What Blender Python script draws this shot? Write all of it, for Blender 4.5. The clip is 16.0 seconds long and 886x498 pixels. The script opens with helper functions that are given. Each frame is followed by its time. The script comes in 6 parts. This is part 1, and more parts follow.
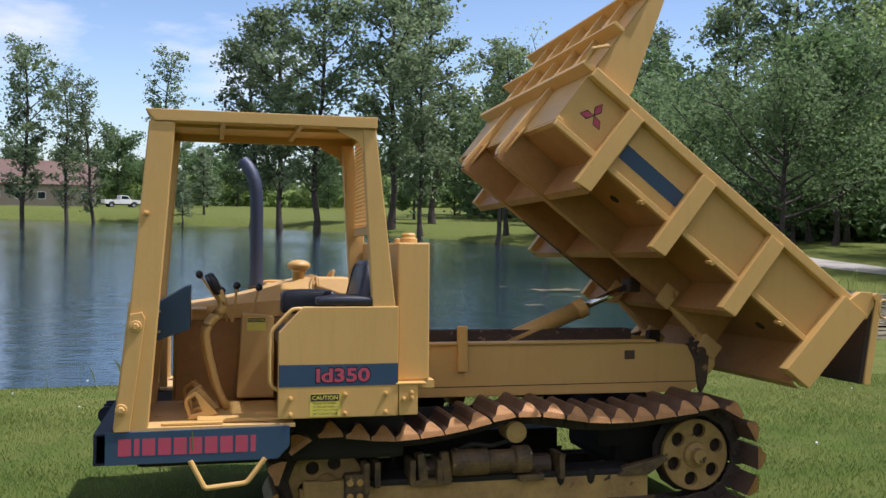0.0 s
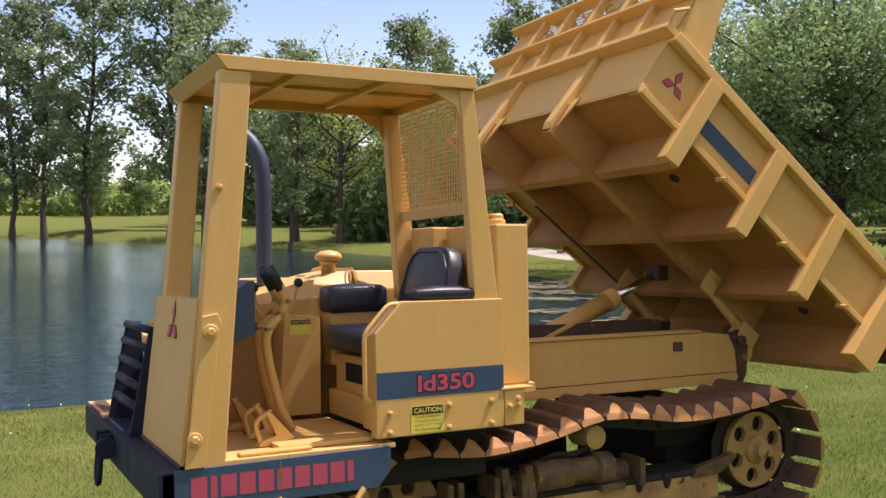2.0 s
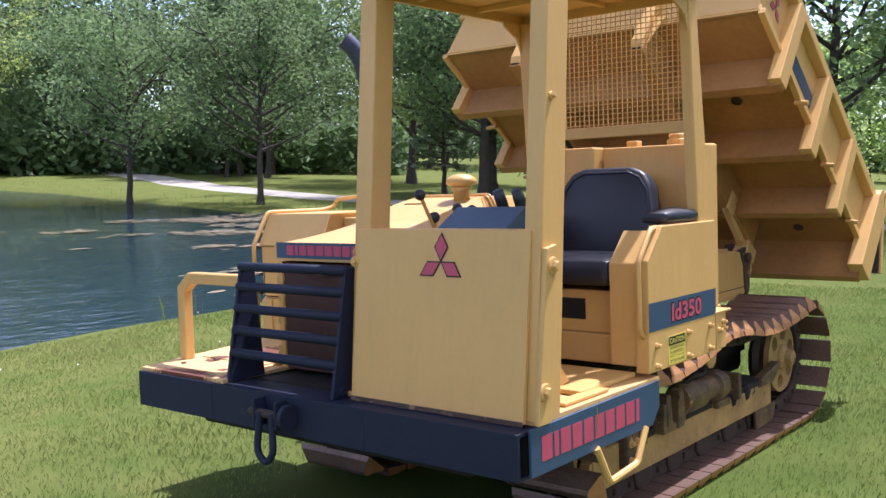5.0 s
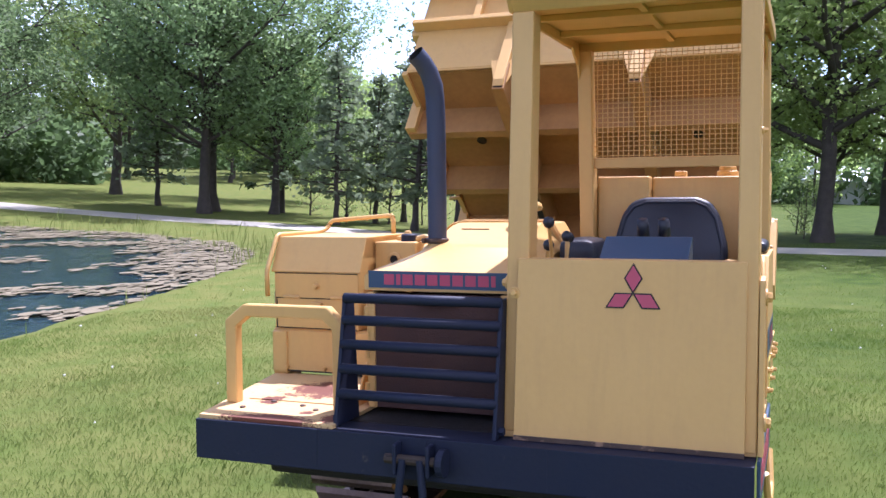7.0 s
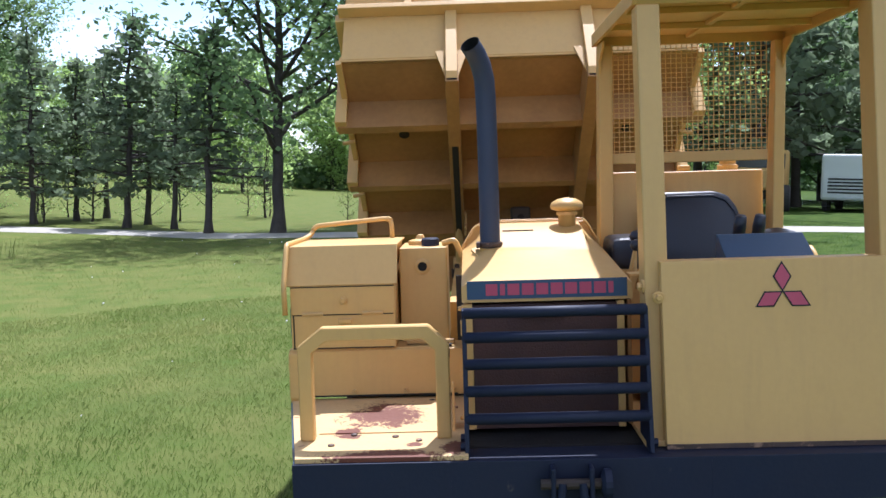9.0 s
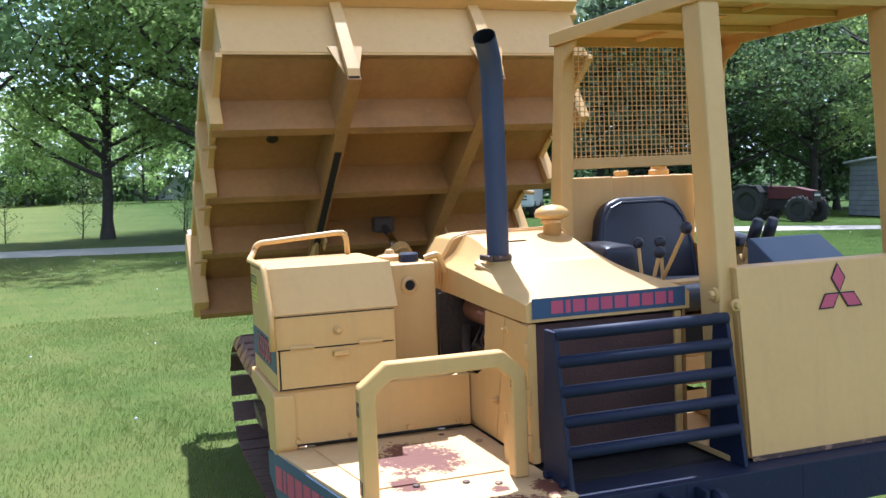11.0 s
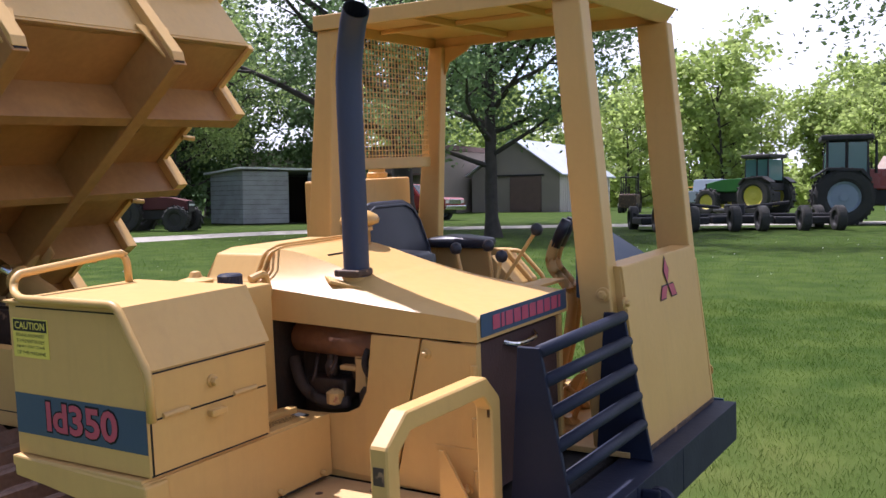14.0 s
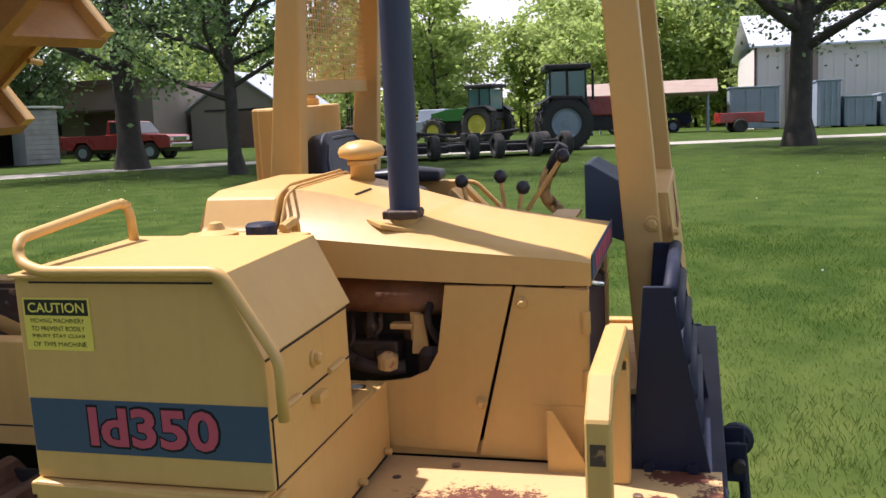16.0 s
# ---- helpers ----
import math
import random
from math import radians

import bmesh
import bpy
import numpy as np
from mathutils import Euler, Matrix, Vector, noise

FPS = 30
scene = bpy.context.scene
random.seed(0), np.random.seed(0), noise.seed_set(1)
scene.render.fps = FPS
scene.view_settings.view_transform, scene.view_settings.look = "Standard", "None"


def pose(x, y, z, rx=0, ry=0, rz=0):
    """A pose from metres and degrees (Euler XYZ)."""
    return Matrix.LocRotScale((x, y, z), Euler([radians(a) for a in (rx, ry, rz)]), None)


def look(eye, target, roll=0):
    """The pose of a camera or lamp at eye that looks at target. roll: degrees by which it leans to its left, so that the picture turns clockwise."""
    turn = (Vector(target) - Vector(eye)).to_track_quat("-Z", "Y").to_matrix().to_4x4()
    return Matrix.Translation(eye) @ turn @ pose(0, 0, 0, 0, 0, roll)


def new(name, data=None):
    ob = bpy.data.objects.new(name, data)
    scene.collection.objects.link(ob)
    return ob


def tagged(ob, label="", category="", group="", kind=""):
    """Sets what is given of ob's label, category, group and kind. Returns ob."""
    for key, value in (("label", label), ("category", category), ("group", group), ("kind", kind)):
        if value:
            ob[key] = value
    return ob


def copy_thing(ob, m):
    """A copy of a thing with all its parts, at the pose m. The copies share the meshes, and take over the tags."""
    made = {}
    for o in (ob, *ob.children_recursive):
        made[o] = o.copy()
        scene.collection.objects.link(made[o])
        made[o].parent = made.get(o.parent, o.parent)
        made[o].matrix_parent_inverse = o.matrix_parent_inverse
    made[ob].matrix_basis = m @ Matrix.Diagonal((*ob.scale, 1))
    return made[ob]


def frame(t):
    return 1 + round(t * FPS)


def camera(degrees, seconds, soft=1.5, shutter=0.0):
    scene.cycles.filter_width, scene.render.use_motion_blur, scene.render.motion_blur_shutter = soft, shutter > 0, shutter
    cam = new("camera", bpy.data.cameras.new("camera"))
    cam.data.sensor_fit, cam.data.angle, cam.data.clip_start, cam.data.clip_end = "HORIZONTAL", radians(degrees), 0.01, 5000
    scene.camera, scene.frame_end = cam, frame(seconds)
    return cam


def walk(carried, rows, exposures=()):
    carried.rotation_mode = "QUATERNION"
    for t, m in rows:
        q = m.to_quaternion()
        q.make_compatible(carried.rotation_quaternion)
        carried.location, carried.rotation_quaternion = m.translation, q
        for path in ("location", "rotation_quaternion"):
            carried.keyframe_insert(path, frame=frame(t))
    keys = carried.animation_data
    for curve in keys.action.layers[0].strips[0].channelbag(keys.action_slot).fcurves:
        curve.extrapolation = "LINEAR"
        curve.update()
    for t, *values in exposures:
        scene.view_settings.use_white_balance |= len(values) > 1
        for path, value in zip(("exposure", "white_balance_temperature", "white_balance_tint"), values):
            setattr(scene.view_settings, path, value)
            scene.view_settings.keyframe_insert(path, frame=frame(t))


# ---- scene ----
SLOPE = pose(0, 0, 0, -3.04, 0.03, -1.93)      # the machine stands on a yard that falls towards the pond
cam = camera(49.7, 16.0)
PATH = [
    (0, (0.486, -4.435, 1.425), (0.961, -2.493, 1.443), 0.4),
    (0.5, (0.224, -4.204, 1.374), (0.787, -2.285, 1.388), -1.0),
    (1, (-0.046, -3.848, 1.376), (0.603, -1.956, 1.355), -0.4),
    (1.5, (-0.372, -3.593, 1.368), (0.49, -1.789, 1.381), -0.1),
    (2, (-0.633, -3.313, 1.335), (0.29, -1.539, 1.366), -0.8),
    (2.5, (-0.89, -2.998, 1.345), (0.111, -1.269, 1.255), 1.7),
    (3, (-1.215, -2.775, 1.347), (-0.074, -1.133, 1.279), -0.2),
    (3.5, (-1.5, -2.481, 1.321), (-0.333, -0.857, 1.283), -1.5),
    (4, (-1.754, -2.165, 1.325), (-0.434, -0.662, 1.285), 0.3),
    (4.5, (-2.012, -1.885, 1.339), (-0.584, -0.488, 1.237), -0.1),
    (4.7, (-2.091, -1.757, 1.34), (-0.619, -0.407, 1.229), -0.8),
    (6.8, (-2.757, -0.285, 1.43), (-0.917, 0.485, 1.277), -1.1),
    (7, (-2.835, -0.126, 1.426), (-0.969, 0.583, 1.314), -0.5),
    (7.5, (-2.889, 0.256, 1.433), (-0.971, 0.811, 1.325), -1.1),
    (8, (-2.83, 0.662, 1.473), (-0.87, 1.047, 1.362), -1.2),
    (8.5, (-2.85, 1.014, 1.478), (-0.864, 1.179, 1.318), 0.1),
    (8.7, (-2.857, 1.142, 1.492), (-0.867, 1.269, 1.337), -0.8),
    (10.8, (-2.348, 2.402, 1.53), (-0.44, 1.822, 1.383), -1.9),
    (11, (-2.272, 2.52, 1.532), (-0.389, 1.862, 1.379), -2.3),
    (11.5, (-2.124, 2.809, 1.548), (-0.348, 1.905, 1.372), -0.5),
    (12, (-1.999, 3.068, 1.554), (-0.33, 1.993, 1.312), -0.8),
    (12.5, (-1.714, 3.213, 1.555), (-0.187, 1.948, 1.297), -1.8),
    (13, (-1.482, 3.329, 1.552), (-0.072, 1.93, 1.317), -0.6),
    (13.5, (-1.24, 3.452, 1.584), (-0.048, 1.853, 1.426), -1.8),
    (14, (-0.928, 3.479, 1.556), (0.127, 1.791, 1.374), -2.1),
    (14.5, (-0.666, 3.485, 1.558), (0.372, 1.799, 1.279), -0.8),
    (15, (-0.415, 3.527, 1.55), (0.441, 1.754, 1.195), -0.9),
    (15.5, (-0.199, 3.563, 1.561), (0.43, 1.7, 1.191), -1.1),
    (16, (0.064, 3.489, 1.556), (0.578, 1.587, 1.212), -2.9),
]
walk(cam, [(t, SLOPE @ look(eye, target, roll)) for t, eye, target, roll in PATH],
     exposures=[(0.0, 0.12, 5900, 19), (1.5, 0.40, 6500, 26), (2.5, 0.62, 6900, 26), (3.5, 0.8, 6500, 26), (4.5, 0.82, 5900, 26), (7.0, 1.06, 5500, 32), (7.5, 0.72, 5500, 28), (8.5, 0.72, 5500, 18),
                (11.0, 1.08, 5200, 16), (12.5, 1.04, 5250, 22), (13.0, 0.88, 6000, 28), (13.5, 0.72, 5600, 24), (14.5, 0.52, 6300, 28), (15.0, 0.62, 6600, 28), (16.0, 0.58, 6200, 22)])

# ---- light ----
SUN_DIR = Vector((0.48, -0.08, 1.0)).normalized()
world = bpy.data.worlds.new("sky")
scene.world = world
world.use_nodes = True
wn, wl = world.node_tree.nodes, world.node_tree.links
wn.clear()
w_out, w_bg, w_sky = wn.new("ShaderNodeOutputWorld"), wn.new("ShaderNodeBackground"), wn.new("ShaderNodeTexSky")
w_sky.sky_type, w_sky.sun_disc = "NISHITA", False
w_sky.sun_elevation = math.asin(SUN_DIR.z)
w_sky.sun_rotation = math.atan2(SUN_DIR.x, SUN_DIR.y)
w_sky.air_density, w_sky.dust_density, w_sky.ozone_density = 1.0, 0.8, 2.2
w_bg.inputs["Strength"].default_value = 0.068
w_co, w_map, w_noise, w_ramp, w_mix = (wn.new(k) for k in ("ShaderNodeTexCoord", "ShaderNodeMapping", "ShaderNodeTexNoise", "ShaderNodeValToRGB", "ShaderNodeMix"))
w_mix.data_type = "RGBA"
w_map.inputs["Scale"].default_value = (2.2, 2.2, 7.0)
w_noise.inputs["Scale"].default_value, w_noise.inputs["Detail"].default_value, w_noise.inputs["Roughness"].default_value = 1.3, 7.0, 0.55
w_ramp.color_ramp.elements[0].position, w_ramp.color_ramp.elements[1].position = 0.435, 0.575
w_mix.inputs["B"].default_value = (13.0, 13.3, 13.8, 1)
wl.new(w_co.outputs["Generated"], w_map.inputs["Vector"])
wl.new(w_map.outputs["Vector"], w_noise.inputs["Vector"])
w_sep, w_add = wn.new("ShaderNodeSeparateXYZ"), wn.new("ShaderNodeMath")
w_add.operation = "MULTIPLY_ADD"            # a bank of cloud over the farmyard
w_add.inputs[1].default_value = -0.09
wl.new(w_co.outputs["Generated"], w_sep.inputs["Vector"])
wl.new(w_sep.outputs["Y"], w_add.inputs[0])
wl.new(w_noise.outputs["Fac"], w_add.inputs[2])
wl.new(w_add.outputs[0], w_ramp.inputs["Fac"])
wl.new(w_ramp.outputs["Color"], w_mix.inputs["Factor"])
w_low, w_gain = wn.new("ShaderNodeMapRange"), wn.new("ShaderNodeVectorMath")     # summer haze: the sky pales towards the horizon
w_low.inputs["From Min"].default_value, w_low.inputs["From Max"].default_value = 0.12, 0.55
w_low.inputs["To Min"].default_value, w_low.inputs["To Max"].default_value = 2.3, 1.0
w_gain.operation = "SCALE"
wl.new(w_sep.outputs["Z"], w_low.inputs["Value"])
wl.new(w_sky.outputs["Color"], w_gain.inputs[0])
wl.new(w_low.outputs[0], w_gain.inputs["Scale"])
wl.new(w_gain.outputs["Vector"], w_mix.inputs["A"])
wl.new(w_mix.outputs["Result"], w_bg.inputs["Color"])
wl.new(w_bg.outputs["Background"], w_out.inputs["Surface"])
sun = new("sun", bpy.data.lights.new("sun", "SUN"))
sun.data.energy, sun.data.angle, sun.data.color = 5.0, radians(0.8), (1.0, 0.96, 0.90)
sun.matrix_world = look(SUN_DIR * 60, (0, 0, 0))


# ---- materials ----
def material(name, base, rough=0.6, metal=0.0, spot=None, amount=0.35, scale=6.0, fine=60.0, bump=0.15, coat=0.0,
             wear=None, wear_at=0.62, spec=0.5, translucent=0.0, island=0.0):
    """A procedural surface: two scales of colour variation, an optional worn colour in patches, fine relief."""
    m = bpy.data.materials.new(name)
    m.use_nodes = True
    n, l = m.node_tree.nodes, m.node_tree.links
    b = n["Principled BSDF"]
    co = n.new("ShaderNodeTexCoord")
    big, small = n.new("ShaderNodeTexNoise"), n.new("ShaderNodeTexNoise")
    for tex, s, d in ((big, scale, 5.0), (small, fine, 3.0)):
        tex.inputs["Scale"].default_value, tex.inputs["Detail"].default_value = s, d
        l.new(co.outputs["Object"], tex.inputs["Vector"])
    spot = spot or tuple(c * 0.7 for c in base)
    mix = n.new("ShaderNodeMix")
    mix.data_type = "RGBA"
    mix.inputs["A"].default_value, mix.inputs["B"].default_value = (*base, 1), (*spot, 1)
    add = n.new("ShaderNodeMath")
    add.operation = "MULTIPLY_ADD"
    add.inputs[1].default_value, add.inputs[2].default_value = 0.45, 0.0
    l.new(small.outputs["Fac"], add.inputs[0])
    plus = n.new("ShaderNodeMath")
    plus.operation = "ADD"
    l.new(big.outputs["Fac"], plus.inputs[0])
    l.new(add.outputs[0], plus.inputs[1])
    rng = n.new("ShaderNodeMapRange")
    rng.inputs["From Min"].default_value, rng.inputs["From Max"].default_value = 0.45, 1.0
    rng.inputs["To Max"].default_value = amount
    l.new(plus.outputs[0], rng.inputs["Value"])
    l.new(rng.outputs[0], mix.inputs["Factor"])
    colour = mix.outputs["Result"]
    if wear:
        chip = n.new("ShaderNodeTexNoise")
        chip.inputs["Scale"].default_value, chip.inputs["Detail"].default_value, chip.inputs["Roughness"].default_value = scale * 2.3, 9.0, 0.65
        l.new(co.outputs["Object"], chip.inputs["Vector"])
        cut = n.new("ShaderNodeMapRange")
        cut.inputs["From Min"].default_value, cut.inputs["From Max"].default_value = wear_at, wear_at + 0.06
        l.new(chip.outputs["Fac"], cut.inputs["Value"])
        mix2 = n.new("ShaderNodeMix")
        mix2.data_type = "RGBA"
        mix2.inputs["B"].default_value = (*wear, 1)
        l.new(cut.outputs[0], mix2.inputs["Factor"])
        l.new(colour, mix2.inputs["A"])
        colour = mix2.outputs["Result"]
    if island:
        info, geo = n.new("ShaderNodeObjectInfo"), n.new("ShaderNodeNewGeometry")
        tot = n.new("ShaderNodeMath")
        tot.operation = "ADD"
        l.new(info.outputs["Random"], tot.inputs[0])
        l.new(geo.outputs["Random Per Island"], tot.inputs[1])
        hsv, r2 = n.new("ShaderNodeHueSaturation"), n.new("ShaderNodeMapRange")
        r2.inputs["From Max"].default_value = 2.0
        r2.inputs["To Min"].default_value, r2.inputs["To Max"].default_value = 1 - island, 1 + island
        l.new(tot.outputs[0], r2.inputs["Value"])
        l.new(r2.outputs[0], hsv.inputs["Value"])
        l.new(colour, hsv.inputs["Color"])
        colour = hsv.outputs["Color"]
    l.new(colour, b.inputs["Base Color"])
    b.inputs["Metallic"].default_value = metal
    b.inputs["Specular IOR Level"].default_value = spec
    rr = n.new("ShaderNodeMapRange")
    rr.inputs["To Min"].default_value, rr.inputs["To Max"].default_value = max(0.03, rough - 0.12), min(1.0, rough + 0.12)
    l.new(big.outputs["Fac"], rr.inputs["Value"])
    l.new(rr.outputs[0], b.inputs["Roughness"])
    b.inputs["Coat Weight"].default_value = coat
    if bump:
        bp = n.new("ShaderNodeBump")
        bp.inputs["Strength"].default_value, bp.inputs["Distance"].default_value = bump, 0.02
        l.new(plus.outputs[0], bp.inputs["Height"])
        l.new(bp.outputs["Normal"], b.inputs["Normal"])
    if translucent:
        tr, ms = n.new("ShaderNodeBsdfTranslucent"), n.new("ShaderNodeMixShader")
        ms.inputs["Fac"].default_value = translucent
        l.new(colour, tr.inputs["Color"])
        l.new(b.outputs["BSDF"], ms.inputs[1])
        l.new(tr.outputs["BSDF"], ms.inputs[2])
        l.new(ms.outputs["Shader"], n["Material Output"].inputs["Surface"])
    return m


YELLOW = material("yellow_paint", (0.63, 0.385, 0.122), 0.46, spot=(0.53, 0.31, 0.095), amount=0.5, scale=3.0, fine=45, bump=0.05, wear=(0.23, 0.11, 0.05), wear_at=0.74)
BLUE = material("slate_blue_paint", (0.031, 0.066, 0.122), 0.45, spot=(0.046, 0.082, 0.13), scale=5, bump=0.04)
NAVY = material("navy_paint", (0.009, 0.014, 0.036), 0.62, spec=0.3, spot=(0.025, 0.025, 0.036), scale=5, bump=0.1, wear=(0.07, 0.06, 0.055), wear_at=0.66)
RED = material("red_print", (0.48, 0.07, 0.115), 0.5, bump=0.0)
BLACK = material("black_vinyl", (0.011, 0.014, 0.026), 0.42, spot=(0.03, 0.03, 0.035), scale=8, fine=200, bump=0.1)
# near-black grime, doubling as the shade beneath the machine
DARK = material("shade_and_grime", (0.012, 0.010, 0.009), 0.8, spot=(0.03, 0.02, 0.014), scale=9, bump=0.3)
RUST = material("rusty_steel", (0.115, 0.07, 0.048), 0.6, metal=0.3, spot=(0.05, 0.035, 0.03), amount=0.8, scale=7, fine=40, bump=0.4, wear=(0.33, 0.20, 0.12), wear_at=0.58)
GRASS_SOIL = material("lawn", (0.075, 0.115, 0.022), 0.9, spot=(0.15, 0.15, 0.046), amount=1.0, scale=2.4, fine=110.0, bump=0.5, spec=0.05)
BLADE = material("grass_blade", (0.16, 0.235, 0.05), 0.6, spot=(0.28, 0.28, 0.10), amount=0.9, scale=0.5, fine=6.0, bump=0, translucent=0.5, island=0.22, spec=0.15)


def strawy_to_shaded(m, lush_shaded, lush_shaded_spot):
    """Strawy at the pond; towards the farmyard lush, with tree shade in the colour."""
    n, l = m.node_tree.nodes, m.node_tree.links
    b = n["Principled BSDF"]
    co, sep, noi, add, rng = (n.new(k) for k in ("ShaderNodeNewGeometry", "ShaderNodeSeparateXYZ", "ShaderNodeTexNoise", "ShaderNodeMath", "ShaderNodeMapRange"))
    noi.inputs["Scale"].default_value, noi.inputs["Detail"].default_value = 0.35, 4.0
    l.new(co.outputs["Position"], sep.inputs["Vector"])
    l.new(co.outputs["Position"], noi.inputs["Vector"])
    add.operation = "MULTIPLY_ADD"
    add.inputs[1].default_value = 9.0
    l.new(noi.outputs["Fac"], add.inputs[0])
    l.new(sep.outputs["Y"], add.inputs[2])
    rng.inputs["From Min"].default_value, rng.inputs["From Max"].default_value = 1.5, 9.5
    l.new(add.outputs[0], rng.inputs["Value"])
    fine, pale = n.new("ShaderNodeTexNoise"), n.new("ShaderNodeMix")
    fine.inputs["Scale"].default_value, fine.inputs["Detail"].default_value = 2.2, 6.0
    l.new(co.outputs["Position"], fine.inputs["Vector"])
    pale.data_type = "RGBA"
    pale.inputs["A"].default_value, pale.inputs["B"].default_value = (*lush_shaded, 1), (*lush_shaded_spot, 1)
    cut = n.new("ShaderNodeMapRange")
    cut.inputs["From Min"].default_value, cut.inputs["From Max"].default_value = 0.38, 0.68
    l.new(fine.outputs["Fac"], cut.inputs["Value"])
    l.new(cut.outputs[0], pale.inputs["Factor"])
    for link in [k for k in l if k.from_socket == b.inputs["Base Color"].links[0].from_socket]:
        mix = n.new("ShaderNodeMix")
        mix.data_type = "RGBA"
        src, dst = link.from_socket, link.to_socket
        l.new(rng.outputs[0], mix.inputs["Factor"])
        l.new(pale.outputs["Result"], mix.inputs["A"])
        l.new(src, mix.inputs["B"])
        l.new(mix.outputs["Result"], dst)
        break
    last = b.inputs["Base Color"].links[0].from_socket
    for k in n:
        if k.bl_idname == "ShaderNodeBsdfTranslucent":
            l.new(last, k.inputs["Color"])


strawy_to_shaded(GRASS_SOIL, (0.032, 0.060, 0.010), (0.066, 0.098, 0.019))
strawy_to_shaded(BLADE, (0.105, 0.185, 0.032), (0.165, 0.235, 0.05))
GRAVEL = material("gravel_lane", (0.38, 0.35, 0.30), 0.95, spot=(0.25, 0.23, 0.19), scale=1.5, fine=30, bump=0.5)
BARK = material("bark", (0.04, 0.032, 0.026), 0.95, spot=(0.09, 0.075, 0.06), amount=0.8, scale=5, fine=30, bump=0.8)
LEAF_A = material("leaf_dark", (0.11, 0.175, 0.068), 0.55, spot=(0.16, 0.235, 0.095), scale=0.6, fine=6, bump=0, translucent=0.5, island=0.4, spec=0.3)
LEAF_B = material("leaf_fresh", (0.30, 0.41, 0.13), 0.55, spot=(0.40, 0.48, 0.18), scale=0.6, fine=6, bump=0, translucent=0.62, island=0.4, spec=0.3)
LEAF_C = material("leaf_grey", (0.175, 0.235, 0.115), 0.5, spot=(0.24, 0.30, 0.155), scale=0.6, fine=6, bump=0, translucent=0.6, island=0.45, spec=0.4)
NEEDLE = material("needles", (0.19, 0.245, 0.14), 0.7, spot=(0.25, 0.30, 0.185), scale=0.8, fine=6, bump=0, translucent=0.5, island=0.4, spec=0.2)


def streaked(m, strength):
    """Thin dirt that rain has drawn down the paint."""
    n, l = m.node_tree.nodes, m.node_tree.links
    b = n["Principled BSDF"]
    src = b.inputs["Base Color"].links[0].from_socket
    co, mp, tex, cut, mix = (n.new(k) for k in ("ShaderNodeTexCoord", "ShaderNodeMapping", "ShaderNodeTexNoise", "ShaderNodeMapRange", "ShaderNodeMix"))
    mp.inputs["Scale"].default_value = (26.0, 26.0, 2.2)
    tex.inputs["Scale"].default_value, tex.inputs["Detail"].default_value, tex.inputs["Roughness"].default_value = 1.0, 7.0, 0.62
    l.new(co.outputs["Object"], mp.inputs["Vector"])
    l.new(mp.outputs["Vector"], tex.inputs["Vector"])
    cut.inputs["From Min"].default_value, cut.inputs["From Max"].default_value = 0.48, 0.78
    cut.inputs["To Max"].default_value = strength
    l.new(tex.outputs["Fac"], cut.inputs["Value"])
    mix.data_type = "RGBA"
    mix.inputs["B"].default_value = (0.20, 0.13, 0.07, 1)
    l.new(cut.outputs[0], mix.inputs["Factor"])
    l.new(src, mix.inputs["A"])
    l.new(mix.outputs["Result"], b.inputs["Base Color"])


streaked(YELLOW, 0.10)


def water_material():
    m = bpy.data.materials.new("pond_water")
    m.use_nodes = True
    n, l = m.node_tree.nodes, m.node_tree.links
    b = n["Principled BSDF"]
    b.inputs["Base Color"].default_value = (0.014, 0.032, 0.045, 1)
    b.inputs["Roughness"].default_value, b.inputs["IOR"].default_value = 0.06, 1.33
    co, mp = n.new("ShaderNodeTexCoord"), n.new("ShaderNodeMapping")
    mp.inputs["Scale"].default_value = (1.0, 2.2, 1.0)
    l.new(co.outputs["Object"], mp.inputs["Vector"])
    waves, ripples = n.new("ShaderNodeTexNoise"), n.new("ShaderNodeTexNoise")
    for tex, s in ((waves, 0.9), (ripples, 3.5)):
        tex.inputs["Scale"].default_value, tex.inputs["Detail"].default_value = s, 3.0
        l.new(mp.outputs["Vector"], tex.inputs["Vector"])
    calm = n.new("ShaderNodeTexNoise")
    calm.inputs["Scale"].default_value = 0.06
    l.new(co.outputs["Object"], calm.inputs["Vector"])
    mix = n.new("ShaderNodeMath")
    mix.operation = "MULTIPLY_ADD"
    mix.inputs[1].default_value = 0.5
    l.new(ripples.outputs["Fac"], mix.inputs[0])
    l.new(waves.outputs["Fac"], mix.inputs[2])
    amp = n.new("ShaderNodeMapRange")
    amp.inputs["From Min"].default_value, amp.inputs["From Max"].default_value = 0.35, 0.65
    amp.inputs["To Min"].default_value, amp.inputs["To Max"].default_value = 0.10, 0.48
    l.new(calm.outputs["Fac"], amp.inputs["Value"])
    bp = n.new("ShaderNodeBump")
    bp.inputs["Distance"].default_value = 0.10
    l.new(amp.outputs[0], bp.inputs["Strength"])
    l.new(mix.outputs[0], bp.inputs["Height"])
    l.new(bp.outputs["Normal"], b.inputs["Normal"])
    return m


WATER = water_material()


# ---- mesh helpers ----
def finish(name, bm, mat, smooth=False):
    me = bpy.data.meshes.new(name)
    bmesh.ops.recalc_face_normals(bm, faces=bm.faces)
    bm.to_mesh(me)
    bm.free()
    for m in (mat if isinstance(mat, (list, tuple)) else [mat]):
        me.materials.append(m)
    if smooth:
        me.shade_smooth()
    return me


